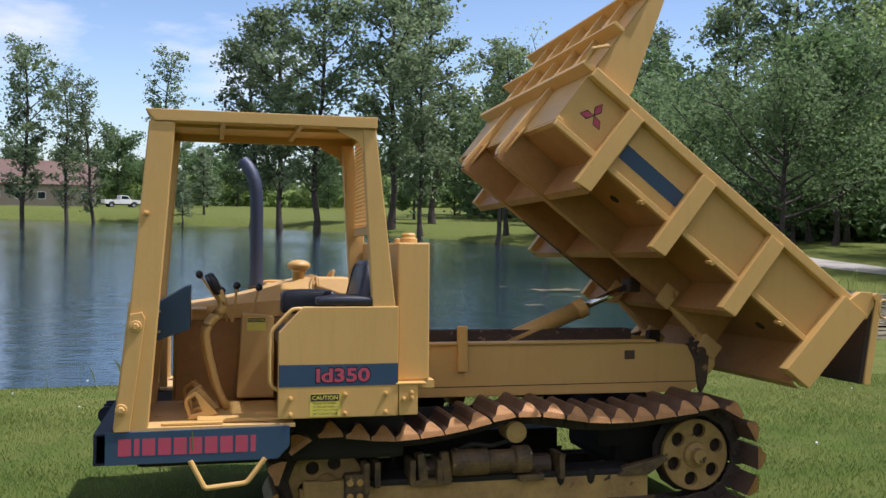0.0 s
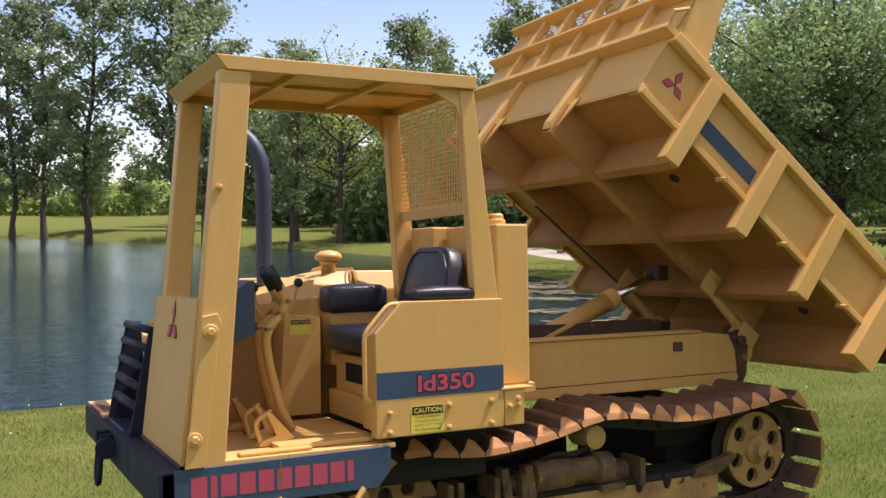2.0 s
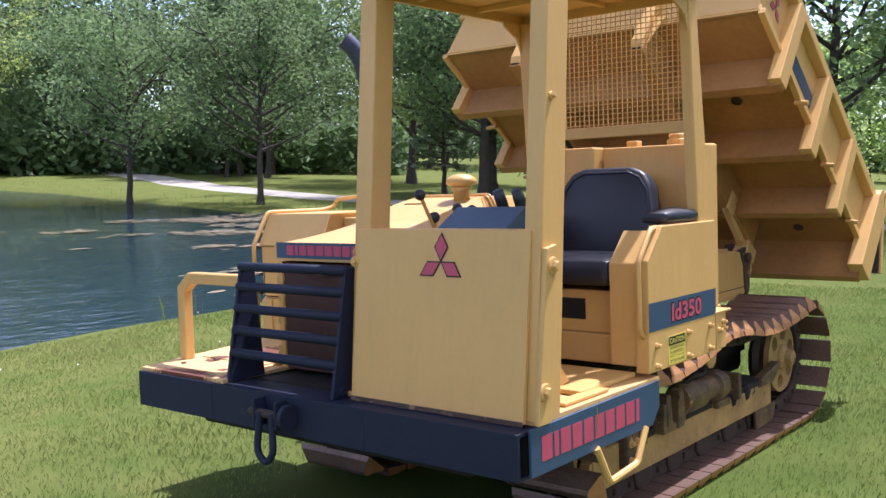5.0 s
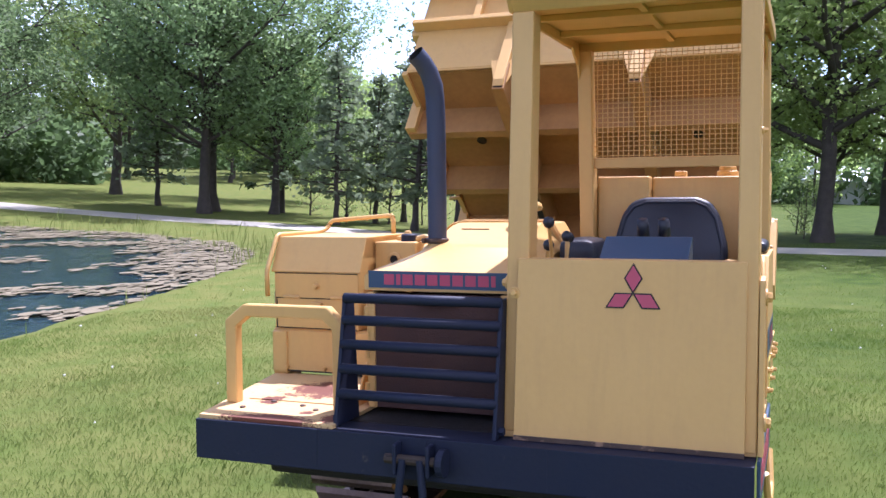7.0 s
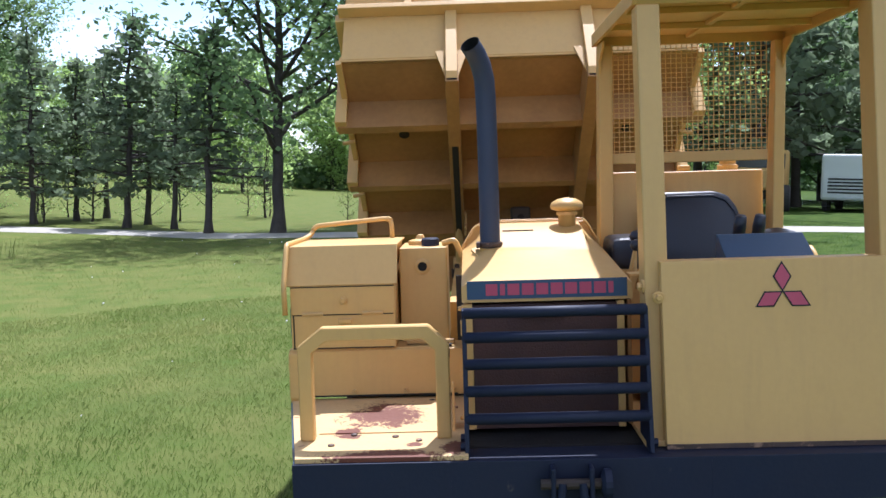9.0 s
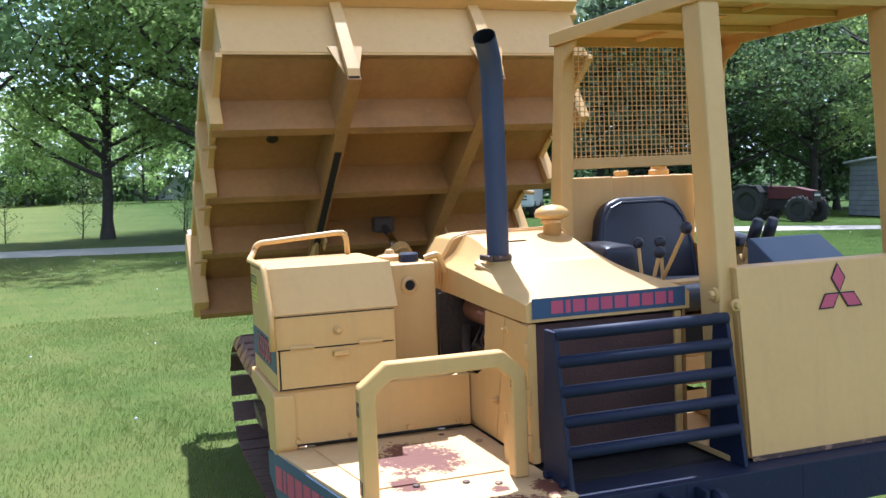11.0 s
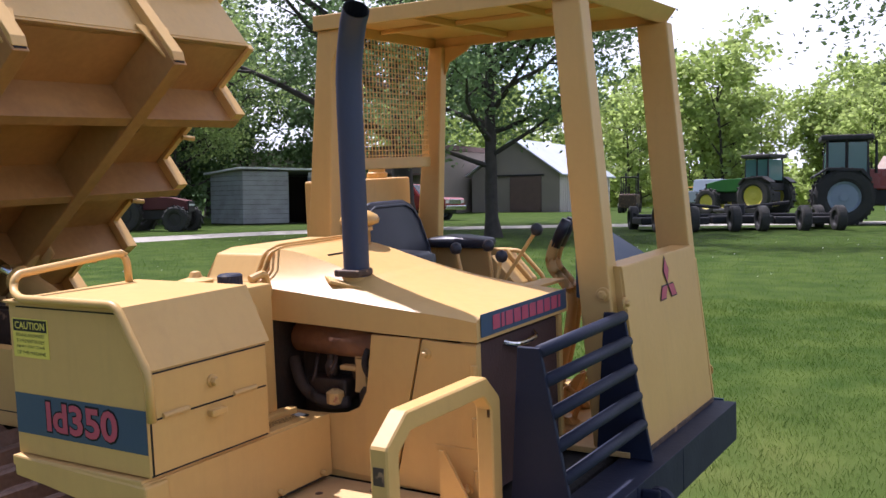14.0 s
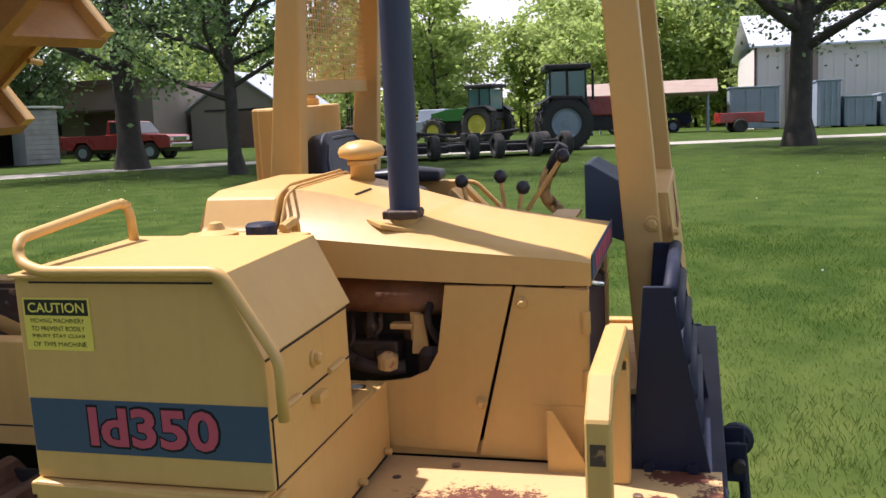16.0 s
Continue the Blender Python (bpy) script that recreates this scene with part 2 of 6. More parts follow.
def part(name, bm, mat, parent=None, label="", smooth=False):
    """One mesh object from a bmesh, under a thing or a part (or top-level with no parent)."""
    ob = new(name, finish(name, bm, mat, smooth))
    ob.parent = parent
    if label:
        ob["label"] = label
    return ob


def empty(name, m=None):
    ob = new(name)
    ob.empty_display_size = 0.2
    if m is not None:
        ob.matrix_world = m
    return ob


def box(bm, x0, x1, y0, y1, z0, z1, bevel=0.0, m=None):
    """Adds a box, its edges rounded by bevel, moved by m."""
    vs = bmesh.ops.create_cube(bm, size=1.0)["verts"]
    for v in vs:
        v.co = Vector(((x0 + x1) / 2 + v.co.x * (x1 - x0), (y0 + y1) / 2 + v.co.y * (y1 - y0), (z0 + z1) / 2 + v.co.z * (z1 - z0)))
    if bevel:
        es = list({e for v in vs for e in v.link_edges})
        r = bmesh.ops.bevel(bm, geom=es, offset=bevel, segments=2, affect="EDGES", profile=0.5)
        vs = list({v for f in r["faces"] for v in f.verts} | {v for v in vs if v.is_valid})
    if m is not None:
        bmesh.ops.transform(bm, matrix=m, verts=vs)
    return bm


def boxes(*rows, bevel=0.004, m=None):
    bm = bmesh.new()
    for r in rows:
        box(bm, *r, bevel=bevel, m=m)
    return bm


def prism(outline, y0, y1, bevel=0.0, axis="y", bm=None, m=None):
    """A plate: an outline of 2D points pushed through from y0 to y1. axis y: points are (x, z); x: (y, z); z: (x, y)."""
    bm = bm or bmesh.new()
    put = {"y": lambda p, d: (p[0], d, p[1]), "x": lambda p, d: (d, p[0], p[1]), "z": lambda p, d: (p[0], p[1], d)}[axis]
    a = [bm.verts.new(put(p, y0)) for p in outline]
    b = [bm.verts.new(put(p, y1)) for p in outline]
    k = len(outline)
    bm.faces.new(a)
    bm.faces.new(b[::-1])
    for i in range(k):
        bm.faces.new((a[i], b[i], b[(i + 1) % k], a[(i + 1) % k]))
    vs = a + b
    if bevel:
        es = list({e for v in vs for e in v.link_edges})
        r = bmesh.ops.bevel(bm, geom=es, offset=bevel, segments=2, affect="EDGES", profile=0.5)
        vs = list({v for f in r["faces"] for v in f.verts} | {v for v in vs if v.is_valid})
    if m is not None:
        bmesh.ops.transform(bm, matrix=m, verts=vs)
    return bm


def tube(points, radius, sides=10, bm=None, caps=True):
    """A round bar along points; radius is one number or one a point."""
    bm = bm or bmesh.new()
    pts = [Vector(p) for p in points]
    rad = radius if isinstance(radius, (list, tuple)) else [radius] * len(pts)
    rings, side = [], None
    for i, p in enumerate(pts):
        d = (pts[min(i + 1, len(pts) - 1)] - pts[max(i - 1, 0)]).normalized()
        if side is None:
            side = d.orthogonal().normalized()
        side = (side - d * side.dot(d)).normalized()
        up = d.cross(side)
        rings.append([bm.verts.new(p + rad[i] * (math.cos(a) * side + math.sin(a) * up)) for a in (2 * math.pi * k / sides for k in range(sides))])
    for r0, r1 in zip(rings, rings[1:]):
        for k in range(sides):
            bm.faces.new((r0[k], r0[(k + 1) % sides], r1[(k + 1) % sides], r1[k]))
    if caps:
        bm.faces.new(rings[0][::-1])
        bm.faces.new(rings[-1])
    return bm


def rounded(points, r=0.04, n=4):
    """The way through points with its corners rounded."""
    pts = [Vector(p) for p in points]
    out = [pts[0]]
    for a, b, c in zip(pts, pts[1:], pts[2:]):
        p, q = b + (a - b).normalized() * r, b + (c - b).normalized() * r
        out += [(p * (1 - t) ** 2 + b * 2 * t * (1 - t) + q * t * t) for t in (k / n for k in range(n + 1))]
    return out + [pts[-1]]


def lathe(profile, centre, axis="z", sides=24, bm=None):
    """A turned body: (radius, height) pairs about an axis through centre."""
    bm = bm or bmesh.new()
    c = Vector(centre)
    basis = {"z": (Vector((1, 0, 0)), Vector((0, 1, 0)), Vector((0, 0, 1))), "y": (Vector((1, 0, 0)), Vector((0, 0, 1)), Vector((0, 1, 0))),
             "x": (Vector((0, 1, 0)), Vector((0, 0, 1)), Vector((1, 0, 0)))}[axis]
    rings = []
    for r, h in profile:
        rings.append([bm.verts.new(c + basis[2] * h + max(r, 1e-4) * (math.cos(a) * basis[0] + math.sin(a) * basis[1])) for a in (2 * math.pi * k / sides for k in range(sides))])
    for r0, r1 in zip(rings, rings[1:]):
        for k in range(sides):
            bm.faces.new((r0[k], r0[(k + 1) % sides], r1[(k + 1) % sides], r1[k]))
    bm.faces.new(rings[0][::-1])
    bm.faces.new(rings[-1])
    return bm


# ---- ground, pond, lane ----
FALL, WATER_Z = math.tan(radians(2.6)), -0.44
POND = [(-140, 6.3), (-60, 6.9), (-20, 7.0), (-4, 7.0), (0.3, 6.9), (2.5, 7.2), (5.5, 7.5), (9, 8.3), (13, 9.4), (16, 10.8), (18.2, 13), (19, 17), (18, 22),
        (19.5, 30), (21, 38), (20.5, 48), (17, 62), (10, 80), (-2, 98), (-25, 118), (-60, 128), (-140, 130)]
LANE = [(66, 145), (43.3, 81.4), (32.8, 52.3), (26, 34), (24.7, 23.5), (25.2, 18.8), (24.8, 12.5), (22.8, 5), (20.6, -2.6), (20.2, -10), (20.4, -17.5), (18.2, -23.5), (12, -28.5), (5, -31), (-3.8, -34.3), (-20, -42), (-60, -62)]


def smooth(a, b, x):
    t = np.clip((x - a) / (b - a), 0, 1)
    return t * t * (3 - 2 * t)


def along(poly, x, y, closed=False):
    """The distance to a line of points."""
    best = np.full(np.shape(x), 1e9)
    pairs = list(zip(poly, poly[1:] + ([poly[0]] if closed else [])))[: None if closed else len(poly) - 1]
    for (ax, ay), (bx, by) in pairs:
        dx, dy = bx - ax, by - ay
        t = np.clip(((x - ax) * dx + (y - ay) * dy) / (dx * dx + dy * dy), 0, 1)
        best = np.minimum(best, np.hypot(x - ax - t * dx, y - ay - t * dy))
    return best


def inside(poly, x, y):
    c = np.zeros(np.shape(x), bool)
    for (ax, ay), (bx, by) in zip(poly, poly[1:] + [poly[0]]):
        c ^= ((ay > y) != (by > y)) & (x < (bx - ax) * (y - ay) / (by - ay + 1e-12) + ax)
    return c


def height(x, y):
    """The ground's height."""
    x, y = np.asarray(x, float), np.asarray(y, float)
    land = -FALL * np.clip(y, -7, 7.5) - 0.012 * np.clip(y + 7, -45, 0)
    land = land + 0.010 * np.clip(y - 20, 0, 160) + 0.02 * np.clip(x - 24, 0, 60) * smooth(10, 40, y)
    land = land + 0.05 * np.sin(x * 0.13 + 1) * np.sin(y * 0.11) * smooth(12, 30, np.hypot(x - 1.5, y + 1))
    d = along(POND, x, y, True)
    d = np.where(inside(POND, x, y), -d, d)
    out = WATER_Z + 0.04 + (land - WATER_Z - 0.04) * (0.45 * smooth(0, 0.5, d) + 0.55 * smooth(0.2, 4, d))
    return np.where(d > 0, out, WATER_Z + 0.04 - np.minimum(1.5, 0.35 * -d))


def spread(lo, hi, near0, near1, step):
    a = list(np.arange(near0, near1 + step, step))
    s = step
    while a[-1] < hi:
        s *= 1.09
        a.append(a[-1] + s)
    s = step
    while a[0] > lo:
        s *= 1.09
        a.insert(0, a[0] - s)
    return np.array(a)


def sheet(name, xs, ys, mat, lift=0.0):
    gx, gy = np.meshgrid(xs, ys, indexing="ij")
    gz = height(gx, gy) + lift
    k, n = len(ys), len(xs)
    verts = np.stack([gx, gy, gz], -1).reshape(-1, 3)
    idx = np.arange(n * k).reshape(n, k)
    faces = np.stack([idx[:-1, :-1], idx[1:, :-1], idx[1:, 1:], idx[:-1, 1:]], -1).reshape(-1, 4)
    me = bpy.data.meshes.new(name)
    me.from_pydata(verts.tolist(), [], faces.tolist())
    me.materials.append(mat)
    me.shade_smooth()
    return new(name, me)


tagged(sheet("ground", spread(-1500, 1500, -12, 32, 0.45), spread(-1500, 1500, -35, 36, 0.45), GRASS_SOIL),
       "mown green lawn sloping gently down to a pond", "lawn", kind="structure")
bm = bmesh.new()
bm.faces.new([bm.verts.new((x, y, WATER_Z)) for x, y in POND])
tagged(part("water", bm, WATER), "rippled dark pond water mirroring trees and sky", "pond", kind="structure")


def strip(name, line, width, mat, lift=0.03, step=0.8):
    pts = []
    for (ax, ay), (bx, by) in zip(line, line[1:]):
        k = max(2, int(math.hypot(bx - ax, by - ay) / step))
        pts += [(ax + (bx - ax) * i / k, ay + (by - ay) * i / k) for i in range(k)]
    pts.append(line[-1])
    P = np.array(pts)
    for _ in range(12):
        P[1:-1] = (P[:-2] + 2 * P[1:-1] + P[2:]) / 4
    D = np.gradient(P, axis=0)
    N = np.stack([-D[:, 1], D[:, 0]], -1) / np.linalg.norm(D, axis=1, keepdims=True)
    bm, rows = bmesh.new(), []
    for i in range(len(P)):
        row = []
        for s in (-1, -0.6, 0, 0.6, 1):
            q = P[i] + N[i] * s * width / 2 * (1 + 0.08 * math.sin(i * 0.9 + s))
            row.append(bm.verts.new((q[0], q[1], float(height(q[0], q[1])) + lift * (1 - 0.9 * abs(s) ** 4))))
        rows.append(row)
    for a, b in zip(rows, rows[1:]):
        for k in range(4):
            bm.faces.new((a[k], a[k + 1], b[k + 1], b[k]))
    return part(name, bm, mat)


tagged(strip("road", LANE, 2.4, GRAVEL), "pale gravel farm lane winding past the lawn", "lane", kind="structure")
# ---- the tracked dumper ----
CREAM_RUST = material("rusted_deck_paint", (0.62, 0.38, 0.13), 0.65, spot=(0.52, 0.33, 0.13), amount=0.6, scale=4, fine=50, bump=0.15, wear=(0.30, 0.075, 0.03), wear_at=0.60)
RADIATOR = material("radiator_primer", (0.085, 0.035, 0.025), 0.8, spot=(0.05, 0.03, 0.03), amount=0.7, scale=6, fine=150, bump=0.3)
ENGINE = material("oily_engine", (0.02, 0.017, 0.015), 0.55, spot=(0.09, 0.045, 0.022), amount=0.6, scale=9, bump=0.3)
SIGN = material("yellow_sticker", (0.75, 0.62, 0.10), 0.5, amount=0.15, bump=0)
INK = material("black_ink", (0.01, 0.01, 0.01), 0.6, bump=0)
CHROME = material("chrome", (0.7, 0.7, 0.7), 0.15, metal=1.0, amount=0.1, bump=0)
HOLE = material("dark_recess", (0.008, 0.007, 0.006), 0.9, bump=0)
EXHAUST = material("blue_black_pipe", (0.026, 0.038, 0.082), 0.55, spot=(0.05, 0.05, 0.06), scale=8, bump=0.1)
INNER = material("dark_inner_steel", (0.035, 0.025, 0.019), 0.8, spot=(0.08, 0.042, 0.022), scale=5, bump=0.2)

MUD = material("muddy_iron", (0.46, 0.29, 0.09), 0.75, spot=(0.18, 0.105, 0.045), amount=0.8, scale=5, fine=35, bump=0.5, wear=(0.03, 0.02, 0.014), wear_at=0.62)
# stained yellow, browned deeper for the shade under the bed and in the cab
GRIMY_SHADED = material("stained_shaded_yellow_paint", (0.42, 0.215, 0.062), 0.55, spot=(0.25, 0.12, 0.038), amount=0.9, scale=2.5, fine=30, bump=0.08, wear=(0.16, 0.08, 0.04), wear_at=0.68)
COPPER = material("burnt_rust", (0.30, 0.135, 0.06), 0.7, spot=(0.12, 0.05, 0.03), amount=0.9, scale=9, fine=45, bump=0.3)
GREASY = material("greasy_yellow_iron", (0.20, 0.12, 0.045), 0.6, spot=(0.035, 0.024, 0.016), amount=1.0, scale=9, fine=40, bump=0.5, wear=(0.42, 0.26, 0.09), wear_at=0.62)
SHOE_STEEL = material("worn_shoe_steel", (0.24, 0.155, 0.12), 0.4, metal=0.5, spot=(0.10, 0.06, 0.045), amount=0.9, scale=4, fine=60, bump=0.3, wear=(0.36, 0.22, 0.13), wear_at=0.66)
WORN = material("polished_steel", (0.48, 0.235, 0.075), 0.5, metal=0.25, spot=(0.30, 0.14, 0.06), amount=0.8, scale=18, fine=90, bump=0.2)


def stained(name, blobs, wear_at):
    """Deck paint worn through to red rust in splashed patches (centre, radii), their edges broken."""
    m = material(name, (0.62, 0.41, 0.17), 0.7, spot=(0.50, 0.33, 0.15), amount=0.8, scale=5, fine=50, bump=0.2, wear=(0.22, 0.075, 0.035), wear_at=wear_at)
    n, l = m.node_tree.nodes, m.node_tree.links
    b = n["Principled BSDF"]
    old = b.inputs["Base Color"].links[0].from_socket
    co, coarse, fine = n.new("ShaderNodeTexCoord"), n.new("ShaderNodeTexNoise"), n.new("ShaderNodeTexNoise")
    least = None
    for centre, radii in blobs:
        mp, dist = n.new("ShaderNodeMapping"), n.new("ShaderNodeVectorMath")
        mp.vector_type = "TEXTURE"
        mp.inputs["Location"].default_value, mp.inputs["Scale"].default_value = centre, radii
        dist.operation = "LENGTH"
        l.new(co.outputs["Object"], mp.inputs["Vector"])
        l.new(mp.outputs["Vector"], dist.inputs[0])
        if least is None:
            least = dist.outputs["Value"]
        else:
            low = n.new("ShaderNodeMath")
            low.operation = "MINIMUM"
            l.new(least, low.inputs[0])
            l.new(dist.outputs["Value"], low.inputs[1])
            least = low.outputs[0]
    for tex, scale, rough in ((coarse, 14.0, 0.6), (fine, 75.0, 0.75)):
        tex.inputs["Scale"].default_value, tex.inputs["Detail"].default_value, tex.inputs["Roughness"].default_value = scale, 6.0, rough
        l.new(co.outputs["Object"], tex.inputs["Vector"])
    mul, plus, sub, rng = n.new("ShaderNodeMath"), n.new("ShaderNodeMath"), n.new("ShaderNodeMath"), n.new("ShaderNodeMapRange")
    mul.operation, plus.operation, sub.operation = "MULTIPLY_ADD", "MULTIPLY_ADD", "SUBTRACT"
    mul.inputs[1].default_value, plus.inputs[1].default_value = 1.3, 2.2
    mul.inputs[2].default_value = 0.0
    l.new(coarse.outputs["Fac"], mul.inputs[0])
    l.new(fine.outputs["Fac"], plus.inputs[0])
    l.new(mul.outputs[0], plus.inputs[2])
    l.new(plus.outputs[0], sub.inputs[0])
    l.new(least, sub.inputs[1])
    rng.inputs["From Min"].default_value, rng.inputs["From Max"].default_value = 0.95, 1.10
    l.new(sub.outputs[0], rng.inputs["Value"])
    mix = n.new("ShaderNodeMix")
    mix.data_type = "RGBA"
    mix.inputs["B"].default_value = (0.13, 0.036, 0.015, 1)
    l.new(rng.outputs[0], mix.inputs["Factor"])
    l.new(old, mix.inputs["A"])
    l.new(mix.outputs["Result"], b.inputs["Base Color"])
    return m


dumper = empty("tracked_dumper", SLOPE)
tagged(dumper, "yellow tracked dumper with raised tipping bed parked on the lawn", "dumper")
DEPS = bpy.context.evaluated_depsgraph_get


LAY = [Matrix()]        # where the assembly in hand sits on the machine


def lay(x=0.0, y=0.0, z=0.0, sx=1.0, sz=1.0):
    LAY[0] = Matrix.Translation((x, y, z)) @ Matrix.Diagonal((sx, 1, sz, 1))


def P(name, bm, mat=None, parent=None, label="", smooth=False):
    bm.transform(LAY[0])
    return part(name, bm, mat or YELLOW, parent or dumper, label, smooth)


def lettering(name, text, width, tall, m, mat, parent, bold=0.0, deep=0.0012):
    """Raised letters, fitted to a width and height, lying in the plane of m (x along, y up)."""
    cu = bpy.data.curves.new(name, "FONT")
    cu.body, cu.size, cu.extrude, cu.offset, cu.resolution_u = text, 1.0, 0.0, bold, 3
    cu.align_x, cu.align_y = "CENTER", "CENTER"
    ob = new(name + "_source", cu)
    bpy.context.view_layer.update()
    me = bpy.data.meshes.new_from_object(ob.evaluated_get(DEPS()))
    bpy.data.objects.remove(ob)
    co = np.array([v.co[:] for v in me.vertices])
    lo, hi = co.min(0), co.max(0)
    mid, size = (lo + hi) / 2, hi - lo
    me.transform(m @ Matrix.Translation((0, 0, deep)) @ Matrix.Diagonal((width / size[0], tall / size[1], 1, 1)) @ Matrix.Translation((-mid[0], -mid[1], 0)))
    me.transform(LAY[0])
    me.materials.clear()
    me.materials.append(mat)
    ob = new(name, me)
    ob.parent = parent
    return ob


def flat(m, outline, deep=0.001):
    """A thin sheet in the plane of m."""
    return prism(outline, 0, deep, axis="z", m=m)


def rect(x0, x1, y0, y1):
    return [(x0, y0), (x1, y0), (x1, y1), (x0, y1)]


LEFT = Matrix(((1, 0, 0, 0), (0, 0, -1, 0), (0, 1, 0, 0), (0, 0, 0, 1)))      # x along, z up, seen from the left side
RIGHT = Matrix(((-1, 0, 0, 0), (0, 0, 1, 0), (0, 1, 0, 0), (0, 0, 0, 1)))     # seen from the right side
FRONT = Matrix(((0, 0, -1, 0), (-1, 0, 0, 0), (0, 1, 0, 0), (0, 0, 0, 1)))    # seen from the front


def at(x, y, z, basis):
    return Matrix.Translation((x, y, z)) @ basis


def emblem(m, s, parent):
    """Three lozenges that meet in one point."""
    for k, turn in enumerate((0, 120, 240)):
        r = Matrix.Rotation(radians(turn), 4, "Z")
        out = [(0, -0.02), (0.30, 0.5), (0, 1.02), (-0.30, 0.5)]
        inn = [(0, 0.07), (0.245, 0.5), (0, 0.93), (-0.245, 0.5)]
        rim = P("lozenge", flat(m @ r @ Matrix.Diagonal((s, s, 1, 1)), out, 0.0010), INK, parent)
        P("fill", flat(m @ r @ Matrix.Translation((0, 0, 0.0012)) @ Matrix.Diagonal((s, s, 1, 1)), inn, 0.0008), RED, rim)


def bars(m, x0, x1, tall, parent, narrow=(2, 7, 9)):
    """A word in a maker's lettering, as plain upright bars."""
    widths = [0.42 if k in (1, 9) else 1.0 for k in range(10)]
    gap = 0.22
    unit = (x1 - x0) / (sum(widths) + gap * 9)
    x = x0
    for w in widths:
        P("bar", flat(m, rect(x, x + w * unit, -tall / 2, tall / 2), 0.001), RED, parent)
        x += (w + gap) * unit


def bolt(x, y, z, r, axis, sign, parent, washer=0.0):
    bm = bmesh.new()
    if washer:
        lathe([(washer, 0), (washer, sign * 0.005), (washer * 0.9, sign * 0.007)], (x, y, z), axis, 16, bm)
    lathe([(r, sign * 0.003), (r, sign * 0.016), (r * 0.75, sign * 0.02)], (x, y, z), axis, 6, bm)
    return P("bolt", bm, YELLOW, parent)


def caution_label(m, w, h, parent, rows=True):
    s = P("sticker", flat(m, rect(0, w, -h, 0), 0.0012), SIGN, parent, "yellow warning sticker with black heading")
    P("heading", flat(m @ Matrix.Translation((0, 0, 0.0014)), rect(0.03 * w, 0.97 * w, -0.33 * h, -0.03 * h), 0.0006), INK, s)
    lettering("heading_text", "CAUTION", 0.84 * w, 0.19 * h, m @ Matrix.Translation((0.5 * w, -0.18 * h, 0.0012)), SIGN, s, bold=0.015)
    if rows:
        for k, t in enumerate(("MOVING MACHINERY", "TO PREVENT BODILY", "INJURY STAY CLEAR", "OF THIS MACHINE")):
            lettering("small_text", t, 0.80 * w, 0.09 * h, m @ Matrix.Translation((0.5 * w, -(0.43 + 0.15 * k) * h, 0.0006)), INK, s)


def pierced(R, holes, y0, y1, cx, cz, sides=36, bm=None):
    """A disc with round holes through it, its axis along y. holes: (x, z, radius) from the centre."""
    bm = bm or bmesh.new()
    edges = []
    for (hx, hz, r, k) in [(0, 0, R, sides)] + [(a, b, c, 14) for a, b, c in holes]:
        vs = [bm.verts.new((cx + hx + r * math.cos(2 * math.pi * i / k), y0, cz + hz + r * math.sin(2 * math.pi * i / k))) for i in range(k)]
        edges += [bm.edges.new((vs[i], vs[(i + 1) % k])) for i in range(k)]
    r = bmesh.ops.triangle_fill(bm, edges=edges, use_beauty=True, use_dissolve=False)
    fs = [g for g in r["geom"] if isinstance(g, bmesh.types.BMFace)]
    ext = bmesh.ops.extrude_face_region(bm, geom=fs)
    bmesh.ops.translate(bm, vec=(0, y1 - y0, 0), verts=[g for g in ext["geom"] if isinstance(g, bmesh.types.BMVert)])
    return bm


# front bumper: an open channel across the front with plates along both sides
bumper = P("bumper", prism([(0, .50), (.14, .50), (.14, .508), (.012, .508), (.012, .632), (.14, .632), (.14, .64), (0, .64)], .004, 1.9, .002), NAVY, label="dark navy steel bumper with worn paint")
# near-black sheet inside the open channel; its inner shade is in the colour
P("channel_shade", boxes((.06, .072, .01, 1.89, .508, .632), bevel=0), HOLE, bumper)
for y in (.62, 1.02, 1.42):
    P("weld_seam", boxes((-.0012, .001, y - .006, y + .006, .502, .638), bevel=0), NAVY, bumper)
plate_l = P("side_plate", prism([(.05, .502), (.80, .502), (.852, .56), (.852, .652), (.05, .645)], -.010, 0, .002), BLUE, label="slate blue side plate with red lettering")
bars(at(0, -.010, .578, LEFT), .105, .70, .075, plate_l)
P("drain_slot", flat(at(0, -.0105, 0, LEFT), rect(.418, .424, .555, .64), .0012), CHROME, plate_l)
side_m = Matrix.Translation((.02, 1.9, 0)) @ Matrix.Rotation(math.atan2(.165, .85), 4, "Z")
plate_r = P("side_plate", prism([(0, .502), (.80, .502), (.866, .57), (.866, .648), (0, .64)], -.010, 0, .002, m=side_m), BLUE)
bars(side_m @ at(0, .0, .575, RIGHT), -.80, -.20, .075, plate_r)

# deck on the right with its worn tread and hand rail
deck = P("deck", prism([(.012, 1.36), (.82, 1.36), (.82, 2.05), (.03, 1.895), (.012, 1.893)], .640, .655, .002, axis="z"), stained("worn_deck", [((.262, 1.76, .655), (.045, .06, .2)), ((.03, 1.60, .65), (.07, .26, .2)), ((.15, 1.53, .655), (.035, .04, .2)), ((.10, 1.40, .655), (.10, .06, .2))], .66), label="yellow steel deck with worn rusty patch")
